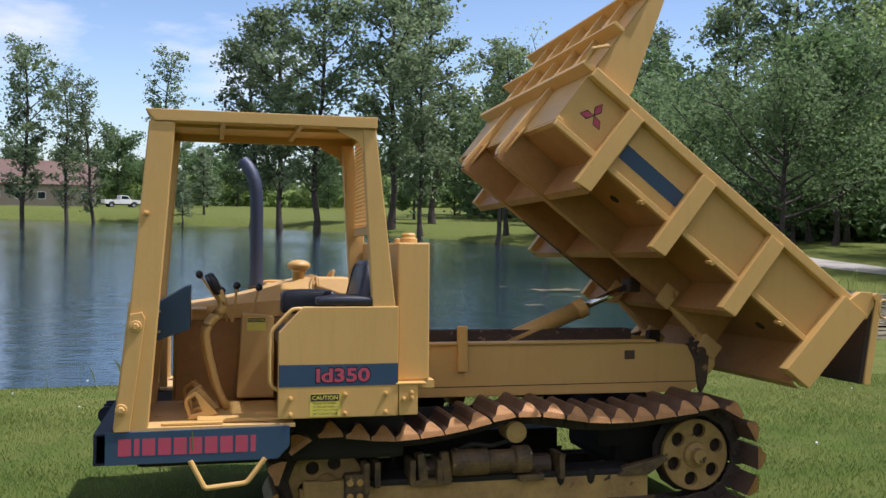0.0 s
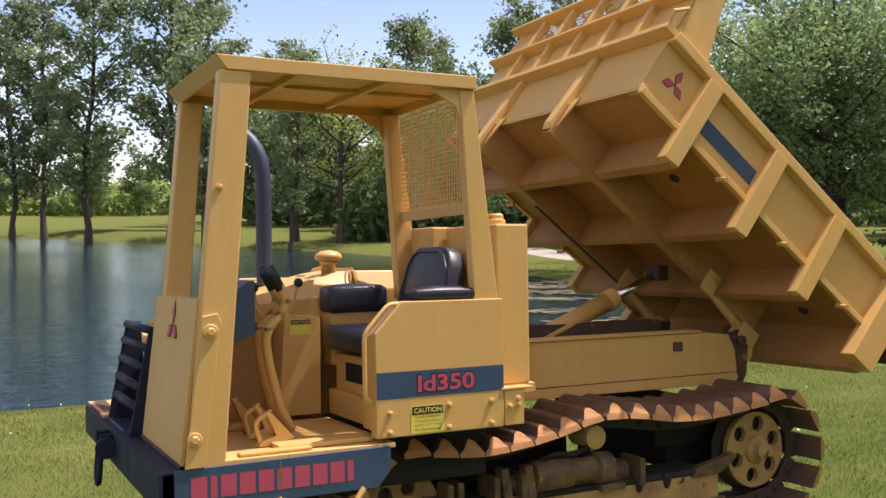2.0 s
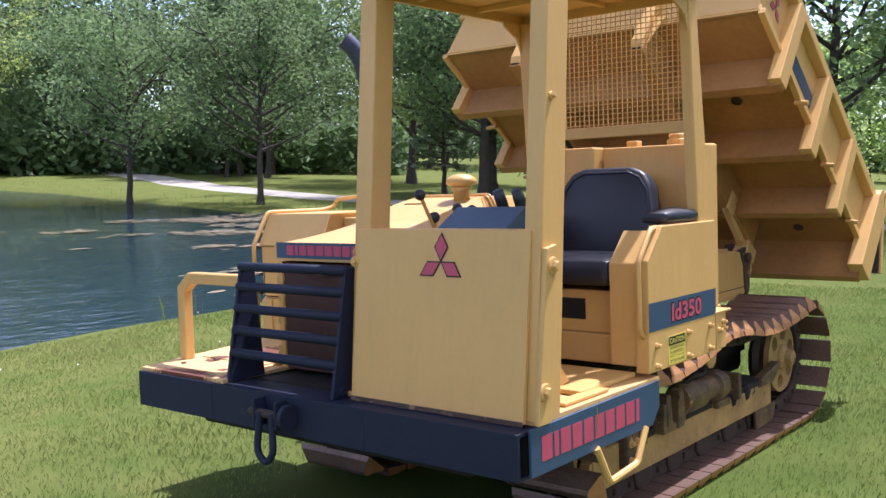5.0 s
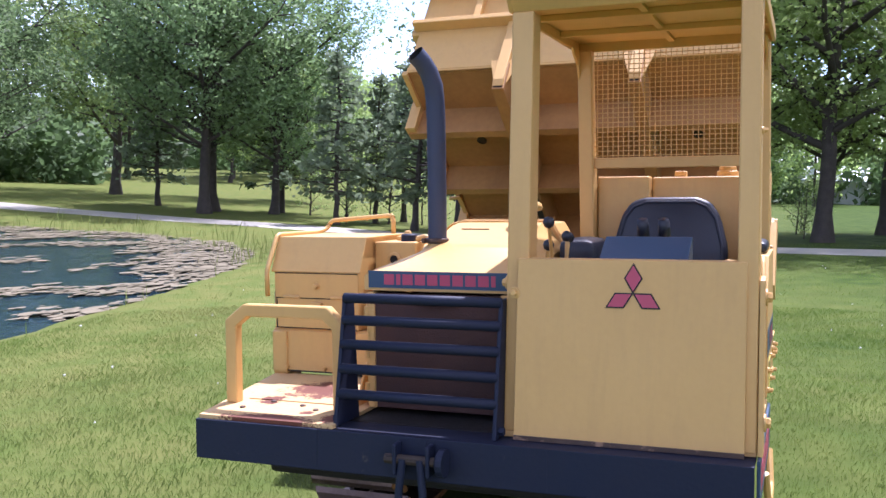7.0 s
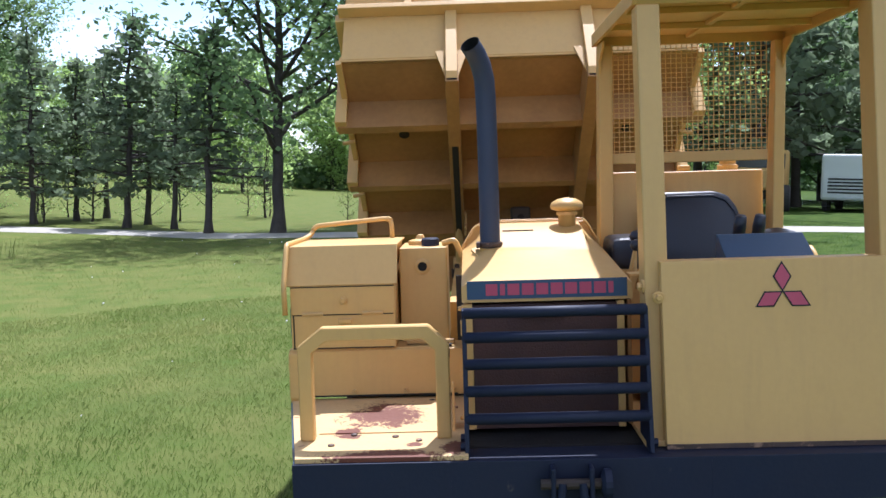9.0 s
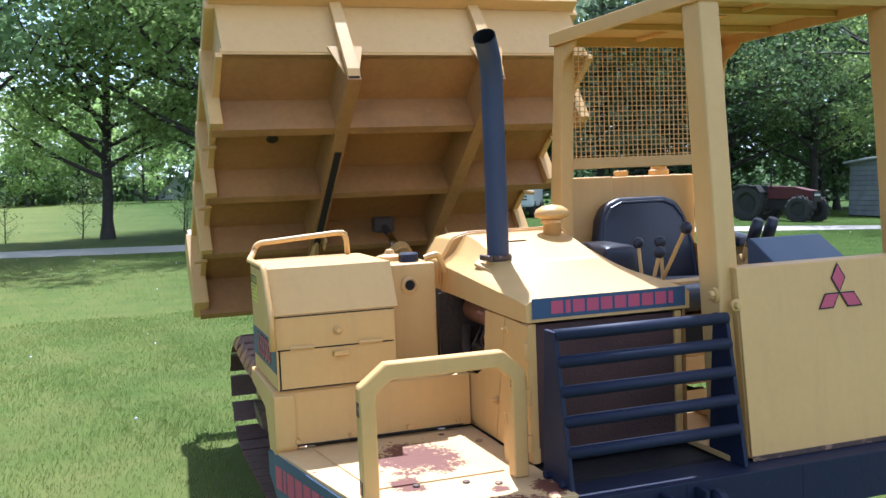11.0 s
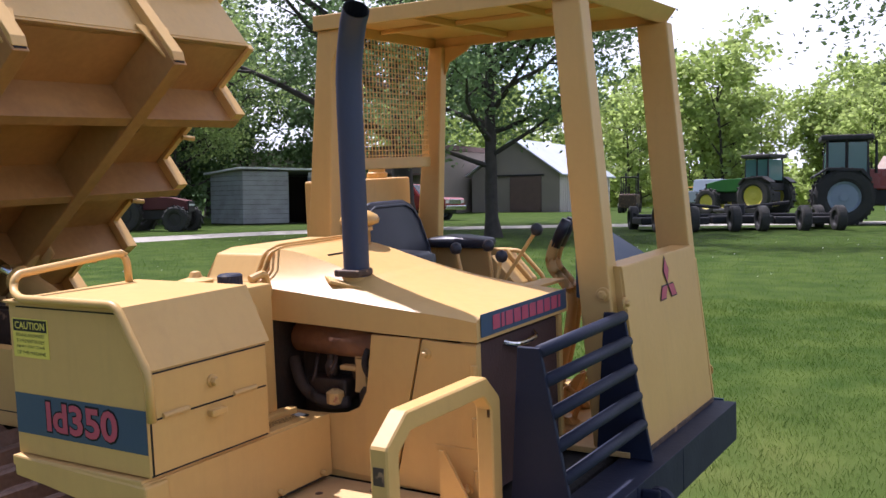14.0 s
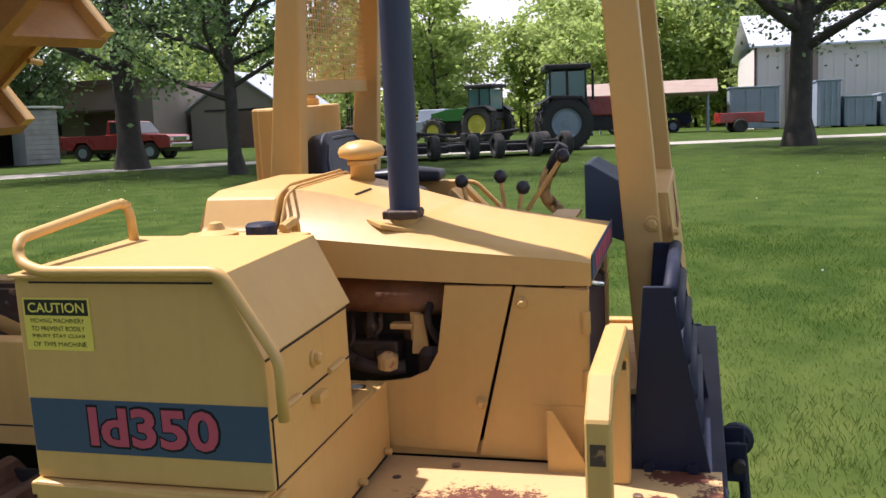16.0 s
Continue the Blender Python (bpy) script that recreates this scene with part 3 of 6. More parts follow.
P("tread", prism([(.29, 1.46), (.775, 1.44), (.775, 1.93), (.29, 1.86)], .655, .659, .0, axis="z"), stained("worn_tread", [((.52, 1.66, .657), (.205, .175, .2)), ((.31, 1.76, .657), (.05, .07, .2))], .70), deck, "worn tread plate with a red rust patch")
for x, y in ((.24, 1.60), (.19, 1.52), (.27, 1.74), (.15, 1.80), (.74, 1.50), (.62, 1.41)):
    P("plug", lathe([(.011, .655), (.011, .660), (.006, .662)], (x, y, 0), "z", 10), RUST, deck)
rail_path = [(.232, 1.886, .655), (.232, 1.886, .955), (.232, 1.822, 1.005), (.232, 1.490, 1.005), (.232, 1.438, .955), (.232, 1.438, .655)]


def square_bar(points, a, bm=None, sides=4):
    """A square tube along a bent line in the plane x = const."""
    bm = bm or bmesh.new()
    pts = [Vector(p) for p in points]
    rings = []
    for i, p in enumerate(pts):
        d0 = (p - pts[i - 1]).normalized() if i else (pts[1] - p).normalized()
        d1 = (pts[i + 1] - p).normalized() if i + 1 < len(pts) else d0
        d = (d0 + d1).normalized()
        side = Vector((1, 0, 0)).cross(d).normalized()
        k = a / 2 / max(0.5, side.dot(Vector((1, 0, 0)).cross(d0).normalized()))
        X = Vector((a / 2, 0, 0))
        rings.append([bm.verts.new(p + sx * X + sy * side * k) for sx, sy in ((-1, -1), (1, -1), (1, 1), (-1, 1))])
    for r0, r1 in zip(rings, rings[1:]):
        for k in range(4):
            bm.faces.new((r0[k], r0[(k + 1) % 4], r1[(k + 1) % 4], r1[k]))
    bm.faces.new(rings[0][::-1])
    bm.faces.new(rings[-1])
    bmesh.ops.bevel(bm, geom=[e for e in bm.edges], offset=.004, segments=1, affect="EDGES")
    return bm


rail = P("hand_rail", square_bar(rail_path, .046), YELLOW, label="square yellow hand rail with chipped corners")
for z in (.665, .885):
    P("chip", boxes((.218, .246, 1.9086, 1.9105, z, z + .04), bevel=.0008), RUST, rail)
P("chip", boxes((.214, .224, 1.413, 1.461, .92, .95), bevel=.001), RUST, rail)
P("gusset", prism([(.30, .655), (.40, .655), (.40, .66), (.40, .80), (.385, .80)], 1.405, 1.413), YELLOW, rail)

# tow pin and shackle
hitch = P("tow_bracket", boxes((-.055, 0, .985, 1.0, .525, .628), bevel=.006), NAVY)
P("cheek", boxes((-.055, 0, 1.10, 1.115, .525, .628), bevel=.006), NAVY, hitch)
P("pin", tube([(-.035, .955, .575), (-.035, 1.145, .575)], .016), INNER, hitch)
P("pin_head", lathe([(.045, 0), (.045, .02), (.03, .03)], (-.035, .935, .575), "y", 16), NAVY, hitch)
P("shackle", tube(rounded([(-.045, 1.02, .58), (-.055, 1.005, .44), (-.055, 1.05, .40), (-.055, 1.095, .44), (-.045, 1.08, .58)], .03), .013), NAVY, hitch)

# bull bar in front of the radiator
lay(x=.014, y=-.016)
guard = P("bull_bar", prism([(.02, .642), (.20, .642), (.168, 1.085), (.105, 1.085)], 1.372, 1.386, .003), NAVY, label="dark navy bull bar of round tubes")
P("side_plate", prism([(.02, .642), (.20, .642), (.168, 1.085), (.105, 1.085)], .806, .820, .003), NAVY, guard)
for k, z in enumerate((1.075, 1.0, .918, .836, .752)):
    x = .035 + .075 * (z - .642) / .443
    P("tube", tube([(x, .812, z), (x, 1.38, z)], .0175, 12), NAVY, guard, smooth=True)
for y in (.798, 1.392):
    for x, z in ((.06, .665), (.16, .665)):
        P("bolt", lathe([(.014, -.008), (.014, .008)], (x, y, z), "y", 6), NAVY, guard)

lay()

# engine: radiator, side panels, hood
rad = P("radiator", boxes((.315, .37, .845, 1.345, .655, 1.075), bevel=.004), RADIATOR, label="rusty brown radiator face")
P("handle", tube(rounded([(.318, 1.01, 1.055), (.295, 1.03, 1.045), (.292, 1.10, 1.042), (.292, 1.17, 1.045), (.318, 1.19, 1.055)], .02), .008), CHROME, rad)
for y in (.845, 1.348):
    P("side_strip", boxes((.305, .36, y - .012, y + .012, .655, 1.08), bevel=.003), YELLOW, rad)
for z in (.72, .86, 1.0):
    P("hinge", lathe([(.011, -.025), (.011, .025)], (.31, 1.366, z), "z", 10), YELLOW, rad)
front_door = P("side_panel", prism([(.31, .66), (.572, .668), (.470, 1.083), (.302, 1.076)], 1.352, 1.366, .002), YELLOW)
mid_panel = P("side_panel", prism([(.580, .672), (.82, .68), (.815, .842), (.74, .850), (.69, .872), (.662, .92), (.640, 1.085), (.478, 1.083)], 1.352, 1.364, .002), YELLOW)
for x, z, o in ((.455, 1.045, front_door), (.560, .80, mid_panel), (.34, .69, front_door)):
    bolt(x, 1.366, z, .009, "y", 1, o, .014)
P("weld_bead", boxes((.31, .44, 1.366, 1.368, .795, .80), bevel=0), YELLOW, front_door)
P("inner_panel", boxes((.31, .86, 1.332, 1.350, .656, .70), (.78, .86, 1.332, 1.350, .70, .835), bevel=0), YELLOW, mid_panel)
left_cowl = P("side_panel", prism([(.32, .66), (1.23, .66), (1.23, 1.1), (.32, 1.08)], .808, .822, .002), GRIMY_SHADED)


def hood_shell():
    rows = [(.297, 1.086, 1.150, 1.152), (.33, 1.086, 1.157, 1.160), (.45, 1.088, 1.166, 1.178), (.60, 1.092, 1.178, 1.202), (.75, 1.098, 1.192, 1.240),
            (.90, 1.104, 1.205, 1.285), (.98, 1.106, 1.212, 1.303), (1.06, 1.108, 1.218, 1.310)]
    bm, rings = bmesh.new(), []
    base = np.array(rows)
    fine = np.array([[np.interp(x, base[:, 0], base[:, j]) for j in range(4)] for x in np.linspace(base[0, 0], base[-1, 0], 34)])
    for _ in range(10):
        fine[1:-1] = (fine[:-2] + 2 * fine[1:-1] + fine[2:]) / 4
    for x, zb, zs, zt in fine.tolist():
        s = min(1.0, (zt - zs) / .06)
        prof = [(.808, zb), (.808, zs - .012), (.822, zs), (.835 + .02 * s, zs + .3 * (zt - zs)), (.87 + .03 * s, zt), (1.27 - .0 * s, zt), (1.33 - .02 * s, zs + .35 * (zt - zs)), (1.352, zs), (1.370, zs - .012), (1.370, zb)]
        rings.append([bm.verts.new((x, y, z)) for y, z in prof])
    for a, b in zip(rings, rings[1:]):
        for k in range(len(a) - 1):
            bm.faces.new((a[k], a[k + 1], b[k + 1], b[k]))
    bm.faces.new(rings[0])
    bm.faces.new(rings[-1][::-1])
    for a, b in ((0, -1),):
        for r0, r1 in zip(rings, rings[1:]):
            bm.faces.new((r0[0], r1[0], r1[-1], r0[-1]))
    return bm


hood = P("hood", hood_shell(), YELLOW, label="sloping yellow engine hood")
hood.data.shade_smooth()
hood.data.set_sharp_from_angle(angle=radians(32))
rear_hood = P("rear_hood", prism([(.812, 1.108), (.812, 1.222), (.86, 1.308), (1.25, 1.308), (1.315, 1.295), (1.355, 1.225), (1.366, 1.215), (1.366, 1.108)], 1.07, 1.265, .006, axis="x"), YELLOW, hood)
P("strap", tube(rounded([(1.065, 1.376, 1.13), (1.065, 1.372, 1.215), (1.065, 1.318, 1.30), (1.065, 1.25, 1.318), (1.065, .87, 1.318), (1.065, .82, 1.23)], .02), .0045, 8), YELLOW, hood)
P("strap", tube(rounded([(1.045, 1.376, 1.13), (1.045, 1.372, 1.213), (1.045, 1.318, 1.298), (1.045, 1.25, 1.314), (1.045, .87, 1.314), (1.045, .82, 1.23)], .02), .0035, 8), YELLOW, hood)
P("crease", boxes((.90, .905, 1.09, 1.21, 1.284, 1.288), bevel=0), INNER, hood)
badge = P("badge", flat(at(.2955, 0, 0, FRONT), rect(-1.352, -.825, 1.096, 1.157), .002), BLUE, hood, "slate blue name strip across the hood front")
m = at(.2930, 0, 1.127, FRONT)
x, unit = -1.29, .42 / (8.84 + .22 * 9)
for w in [0.42 if j in (1, 9) else 1.0 for j in range(10)]:
    P("bar", flat(m, rect(x, x + w * unit, -.019, .019), .001), RED, hood)
    x += (w + .22) * unit
cleaner = P("air_precleaner", lathe([(.034, 1.26), (.034, 1.365), (.04, 1.368), (.062, 1.375), (.066, 1.388), (.060, 1.402), (.035, 1.416), (.004, 1.421)], (.973, .950, -.013), "z", 20), YELLOW, hood, "yellow mushroom cap on a stem", smooth=True)
P("band", lathe([(.042, 1.352), (.042, 1.364)], (.973, .950, -.013), "z", 20), YELLOW, cleaner)

# exhaust
pipe_pts = [(.757, 1.262, 1.20), (.756, 1.262, 1.5), (.755, 1.263, 1.72), (.752, 1.265, 1.80), (.744, 1.268, 1.86), (.726, 1.280, 1.912), (.703, 1.298, 1.952), (.676, 1.318, 1.982)]
ex = P("exhaust_pipe", tube(pipe_pts, .038, 18, caps=False), EXHAUST, label="blue-black exhaust stack with a bent tip", smooth=True)
P("bore", tube(pipe_pts[4:], .0345, 18, caps=False), HOLE, ex)
P("clamp", lathe([(.043, 1.235), (.047, 1.24), (.047, 1.25), (.043, 1.255)], (.757, 1.262, 0), "z", 20), RUST, ex)
P("clamp_bolt", boxes((.71, .80, 1.30, 1.315, 1.235, 1.255), bevel=.004), RUST, ex)
P("collar", lathe([(.04, 1.19), (.04, 1.232)], (.757, 1.262, 0), "z", 18), YELLOW, ex)
P("flange", prism([(.68, 1.21), (.70, 1.31), (.80, 1.335), (.85, 1.30), (.845, 1.22), (.80, 1.19)], 1.205, 1.216, .002, axis="z", m=Matrix.Translation((.757, 1.262, 1.21)) @ Matrix.Rotation(radians(-12), 4, "Y") @ Matrix.Translation((-.757, -1.262, -1.208))), YELLOW, ex)

# engine block seen through the open side
engine = P("engine_block", boxes((.48, 1.0, .95, 1.24, .68, 1.0), (.55, .95, 1.0, 1.18, 1.0, 1.06), bevel=.012), ENGINE, label="oily dark engine block")
P("manifold", tube([(.60, 1.27, 1.035), (.97, 1.275, 1.045)], .046, 14), COPPER, engine, "rusty exhaust manifold", smooth=True)
for x in (.66, .76, .86):
    P("injector", lathe([(.016, .93), (.022, .96), (.012, .98), (.012, 1.02)], (x, 1.27, 0), "z", 10), RUST, engine)
P("filter", lathe([(.035, .80), (.04, .81), (.04, .90), (.03, .92)], (.70, 1.285, 0), "z", 14), ENGINE, engine)
P("hose", tube(rounded([(.98, 1.30, .98), (.93, 1.33, .90), (.84, 1.335, .86), (.76, 1.32, .87)], .05), .018, 10), INNER, engine, smooth=True)
P("hose", tube(rounded([(.66, 1.30, .90), (.70, 1.33, .99), (.69, 1.31, 1.03)], .03), .010, 8), INNER, engine, smooth=True)
P("bracket", boxes((.72, .75, 1.27, 1.30, .93, 1.02), (.74, .80, 1.28, 1.31, .96, .975), bevel=.004), CREAM_RUST, engine)
P("fuel_cup", lathe([(.006, .86), (.026, .87), (.026, .90), (.01, .91)], (.80, 1.335, 0), "z", 12), CREAM_RUST, engine)
P("fan_belt", tube([(.60, 1.262, .78), (.60, 1.262, .98), (.615, 1.262, .99), (.63, 1.262, .98), (.63, 1.262, .78)], .008, 6), BLACK, engine)
for z0, z1, x in ((.86, 1.0, .905), (.90, 1.02, .83), (.84, .97, .665)):
    P("fuel_line", tube(rounded([(x, 1.255, z0), (x + .02, 1.30, z0 + .04), (x - .01, 1.31, (z0 + z1) / 2), (x + .01, 1.26, z1)], .02), .006, 6), RUST, engine, smooth=True)
P("pump", boxes((.78, .93, 1.24, 1.31, .865, .93), (.80, .84, 1.30, 1.325, .88, .91), bevel=.008), ENGINE, engine)
P("bracket", prism([(.70, .90), (.745, .90), (.735, 1.0), (.71, 1.0)], 1.30, 1.312, .002), CREAM_RUST, engine)
P("firewall", boxes((1.0, 1.012, .83, 1.40, .68, 1.105), bevel=0), ENGINE, engine)

# riser, shelf and fender on the right
lay(x=-.05, z=.012)
riser = P("riser", boxes((.845, .857, 1.37, 2.05, .655, .835), (.857, 1.02, 1.37, 1.63, .80, .835), bevel=.003), YELLOW)
for y in (1.42, 1.60, 1.80, 1.98):
    bolt(.845, y, .675, .009, "x", -1, riser)
P("slot", boxes((.88, .92, 1.42, 1.60, .8352, .842), bevel=.002), HOLE, riser)
P("slot_bar", boxes((.93, .96, 1.41, 1.60, .836, .855), bevel=.004), YELLOW, riser)
fender = P("fender", prism([(.835, .655), (.86, .62), (.96, .62), (.98, .70), (1.02, .765), (1.32, .79), (1.32, .845), (.835, .83)], 1.98, 2.052, .006), YELLOW)
P("fender_top", boxes((.85, 1.33, 1.45, 2.05, .815, .842), bevel=.004), YELLOW, fender)
toolbox = P("toolbox", prism([(.835, .845), (1.322, .845), (1.322, 1.235), (.905, 1.235), (.835, 1.092)], 1.632, 2.035, .004), YELLOW, label="yellow tool locker with hinged lid and blue stripe")
P("door_gap", boxes((.8335, .838, 1.64, 2.03, .975, .979), (.8335, .838, 2.022, 2.027, .85, .979), bevel=0), HOLE, toolbox)
for y in (1.95, 1.72):
    P("hinge", tube([(.832, y - .04, .982), (.832, y + .04, .982)], .007, 8), CREAM_RUST, toolbox)
P("lid", prism([(.829, 1.092), (.901, 1.2385), (1.326, 1.2385), (1.326, 1.232), (.906, 1.232), (.837, 1.088)], 1.622, 2.047, .0015), YELLOW, toolbox, "folded sheet lid with overhanging lip")
P("lid_seam", boxes((.92, 1.29, 2.0354, 2.0362, 1.221, 1.2245), (.8336, .8350, 1.635, 2.033, 1.083, 1.087), bevel=0), DARK, toolbox)
P("seam", boxes((.8345, .8352, 1.64, 2.03, .846, .850), (.8435, .8452, 1.40, 2.04, .655, .661), bevel=0), DARK, toolbox)
P("latch", boxes((.815, .836, 1.80, 1.85, .945, .962), bevel=.003), YELLOW, toolbox)
bolt(.835, 1.83, 1.03, .012, "x", -1, toolbox, .016)
stripe = P("stripe", flat(at(0, 2.0355, 0, RIGHT), rect(-1.318, -.836, .900, 1.003), .001), BLUE, toolbox)
lettering("mark_outline", "ld350", .271, .086, at(1.065, 2.0363, .953, RIGHT), HOLE, toolbox, bold=.056, deep=.0006)
lettering("model_mark", "ld350", .262, .076, at(1.065, 2.0370, .953, RIGHT), RED, toolbox, bold=.03)
caution_label(at(1.308, 2.0355, 1.194, RIGHT), .140, .098, toolbox)
gb = [(.800, 2.05, .985), (.800, 2.052, 1.093), (.895, 2.052, 1.247), (1.25, 2.048, 1.245), (1.312, 2.025, 1.258), (1.325, 2.008, 1.297), (1.314, 1.69, 1.322), (1.304, 1.674, 1.312), (1.30, 1.672, 1.235)]
P("grab_bar", tube(rounded(gb, .022), .0105, 10), YELLOW, toolbox, smooth=True)
tank_r = P("oil_tank", boxes((.985, 1.30, 1.432, 1.622, .835, 1.215), bevel=.006), YELLOW)
P("sight_glass", lathe([(.032, 0), (.032, -.008), (.022, -.012), (.022, -.006), (.0, -.006)], (.985, 1.53, 1.14), "x", 18), YELLOW, tank_r)
P("gauge", lathe([(.018, 0), (.018, -.0075)], (.985, 1.53, 1.14), "x", 16), HOLE, tank_r)
P("filler_cap", lathe([(.05, 1.215), (.05, 1.232), (.02, 1.24), (.014, 1.255), (.004, 1.258)], (1.17, 1.545, 0), "z", 20), YELLOW, tank_r)
P("filler_cap", lathe([(.036, 1.215), (.036, 1.242), (.03, 1.247)], (1.08, 1.50, 0), "z", 20), NAVY, tank_r, "dark blue filler cap")
P("pipe", tube(rounded([(1.05, 1.45, 1.225), (1.04, 1.40, 1.24), (1.05, 1.372, 1.17)], .02), .012, 8), YELLOW, tank_r)

# cab: floor, front panel, posts, roof
CAB, SIDE = dict(x=.057, z=.029, sx=.955, sz=.955), dict(x=.057, z=.016, sx=.955, sz=.975)
lay(**CAB)
floor_cab = P("cab_floor", boxes((.05, .86, .002, .806, .642, .662), bevel=.003), CREAM_RUST)
P("floor_mat", boxes((.40, .79, .06, .60, .664, .682), bevel=.004), YELLOW, floor_cab)
front_panel = P("front_panel", prism([(.022, .650), (.089, 1.244), (.101, 1.244), (.040, .650)], .036, .745, .002), YELLOW)
P("panel_side", prism([(.035, .652), (.097, 1.242), (.17, 1.242), (.15, .652)], .735, .747, .002), YELLOW, front_panel)
P("panel_cap", boxes((.09, .17, .036, .747, 1.238, 1.246), bevel=.002), YELLOW, front_panel)
emblem(Matrix.Translation((.0768, .3725, 1.140)) @ Matrix.Rotation(radians(6.5), 4, "Y") @ FRONT @ Matrix.Translation((0, 0, .002)), .097, front_panel)
P("rust_edge", boxes((.0175, .0225, .036, .745, .6415, .6575), bevel=.001), RUST, front_panel)


def post(name, y0, y1, lo, hi, z0, z1, parent=None):
    """A leaning post: (x0, x1) at its foot and at its head."""
    return P(name, prism([(lo[0], z0), (lo[1], z0), (hi[1], z1), (hi[0], z1)], y0, y1, .006), YELLOW, parent)


cab = P("roof", boxes((.165, 1.25, .0, .80, 2.134, 2.146), bevel=.003), YELLOW, label="yellow cab roof with a folded rim")
P("rim", prism([(.155, 2.148), (.20, 2.094), (1.25, 2.094), (1.25, 2.148)], -.004, .010, .003), YELLOW, cab)
P("rim", prism([(.155, 2.148), (.20, 2.094), (1.25, 2.094), (1.25, 2.148)], .79, .804, .003), YELLOW, cab)
P("rim", prism([(.155, 2.148), (.20, 2.094), (.212, 2.094), (.168, 2.148)], .01, .79, .002), YELLOW, cab)
P("rim", boxes((1.238, 1.25, .01, .79, 2.094, 2.148), bevel=.002), YELLOW, cab)
for x in (.50, .88):
    P("stiffener", boxes((x, x + .025, .01, .79, 2.110, 2.1335), bevel=.002), YELLOW, cab)
P("stiffener", boxes((.22, 1.235, .39, .415, 2.118, 2.1338), bevel=.002), YELLOW, cab)
for y0, y1, fwd in ((.002, .064, .040), (.717, .791, .018)):
    post("front_post", y0, y1, (.085 - fwd, .180), (.212 - fwd, .292), .652, 2.094)
    post("rear_post", y0 + .01, y1 - .005, (1.235, 1.352), (1.178, 1.245), 1.20, 2.094)
bracket = P("post_bracket", prism([(.030, .648), (.100, .648), (.165, 1.17), (.150, 1.20), (.095, 1.19)], -.016, .000, .003), YELLOW)
bolt(.063, -.016, .75, .017, "y", -1, bracket, .028)
bolt(.124, -.016, 1.134, .017, "y", -1, bracket, .028)
bolt(.165, .002, 1.659, .009, "y", -1, bracket, .013)
bolt(.135, .791, 1.16, .015, "y", 1, bracket, .024)
bolt(.080, .755, 1.13, .012, "x", -1, bracket, .02)
P("gusset", prism([(1.19, 1.96), (1.19, 2.094), (1.05, 2.094), (1.07, 2.07), (1.16, 2.03)], .02, .03, .002), YELLOW, cab)
P("gusset", prism([(1.19, 1.96), (1.19, 2.094), (1.05, 2.094), (1.07, 2.07), (1.16, 2.03)], .775, .785, .002), YELLOW, cab)
# the wire screen behind the seat
lay(x=.057, sx=.955)
screen = P("screen_frame", boxes((1.245, 1.268, .07, .74, 1.535, 1.580), bevel=.004), YELLOW, label="yellow wire mesh screen")
bm = bmesh.new()
for k in range(31):
    y = .073 + .664 * k / 30
    box(bm, 1.254, 1.2575, y - .0016, y + .0016, 1.578, 2.04)
for k in range(23):
    z = 1.588 + .445 * k / 22
    box(bm, 1.2505, 1.254, .072, .738, z - .0016, z + .0016)
tagged(P("wire_mesh", bm, YELLOW, screen), kind="stuff")

# side box beside the seat
lay(**SIDE)
side = P("side_box", prism([(.777, .68), (1.362, .68), (1.362, 1.207), (.895, 1.207), (.777, 1.085)], 0, .052, .004), YELLOW, label="yellow side panel with blue stripe and model mark")
P("inner_edge", prism([(.79, .70), (.83, .70), (.83, 1.06), (.92, 1.165), (.905, 1.19), (.79, 1.075)], .052, .16, .004), YELLOW, side)
P("stripe", flat(at(0, -.0002, 0, LEFT), rect(.779, 1.361, .830, .934), .001), BLUE, side)
lettering("mark_outline", "ld350", .271, .078, at(1.09, -.0009, .882, LEFT), HOLE, side, bold=.056, deep=.0006)
lettering("model_mark", "ld350", .262, .068, at(1.09, -.0016, .882, LEFT), RED, side, bold=.03)
caution_label(at(.928, -.0002, .796, LEFT), .148, .108, side)
lower = P("lower_box", boxes((1.366, 1.462, .0, .12, .682, .828), (1.35, 1.505, -.005, .14, .828, .838), bevel=.003), YELLOW, side)
for x, z in ((.835, .775), (.835, .70), (1.10, .79), (1.10, .70), (1.30, .79), (1.30, .70), (1.39, .76), (1.43, .765), (1.43, .79)):
    bolt(x, 0, z, .0085, "y", -1, side, .012)
P("grab_handle", tube(rounded([(.905, .03, 1.195), (.845, .02, 1.20), (.735, .015, 1.085), (.737, .015, .835), (.778, .02, .815)], .03), .0095, 10), YELLOW, side, smooth=True)
P("rear_return", boxes((1.352, 1.364, .052, .70, .70, 1.205), bevel=.002), YELLOW, side)

# tank behind the seat
tank = P("hydraulic_tank", boxes((1.37, 1.532, .056, .497, .842, 1.518), bevel=.008), YELLOW, label="tall yellow tank behind the seat")
P("tank_half", boxes((1.30, 1.40, .502, .722, .842, 1.522), bevel=.008), YELLOW, tank)
P("cap_base", lathe([(.045, 1.516), (.045, 1.54), (.036, 1.545), (.036, 1.56), (.03, 1.568)], (1.45, .19, 0), "z", 20), YELLOW, tank)
P("vent", boxes((1.42, 1.47, .36, .41, 1.518, 1.545), bevel=.006), YELLOW, tank)
P("tank_foot", boxes((1.36, 1.56, .06, .80, .80, .842), bevel=.003), YELLOW, tank)


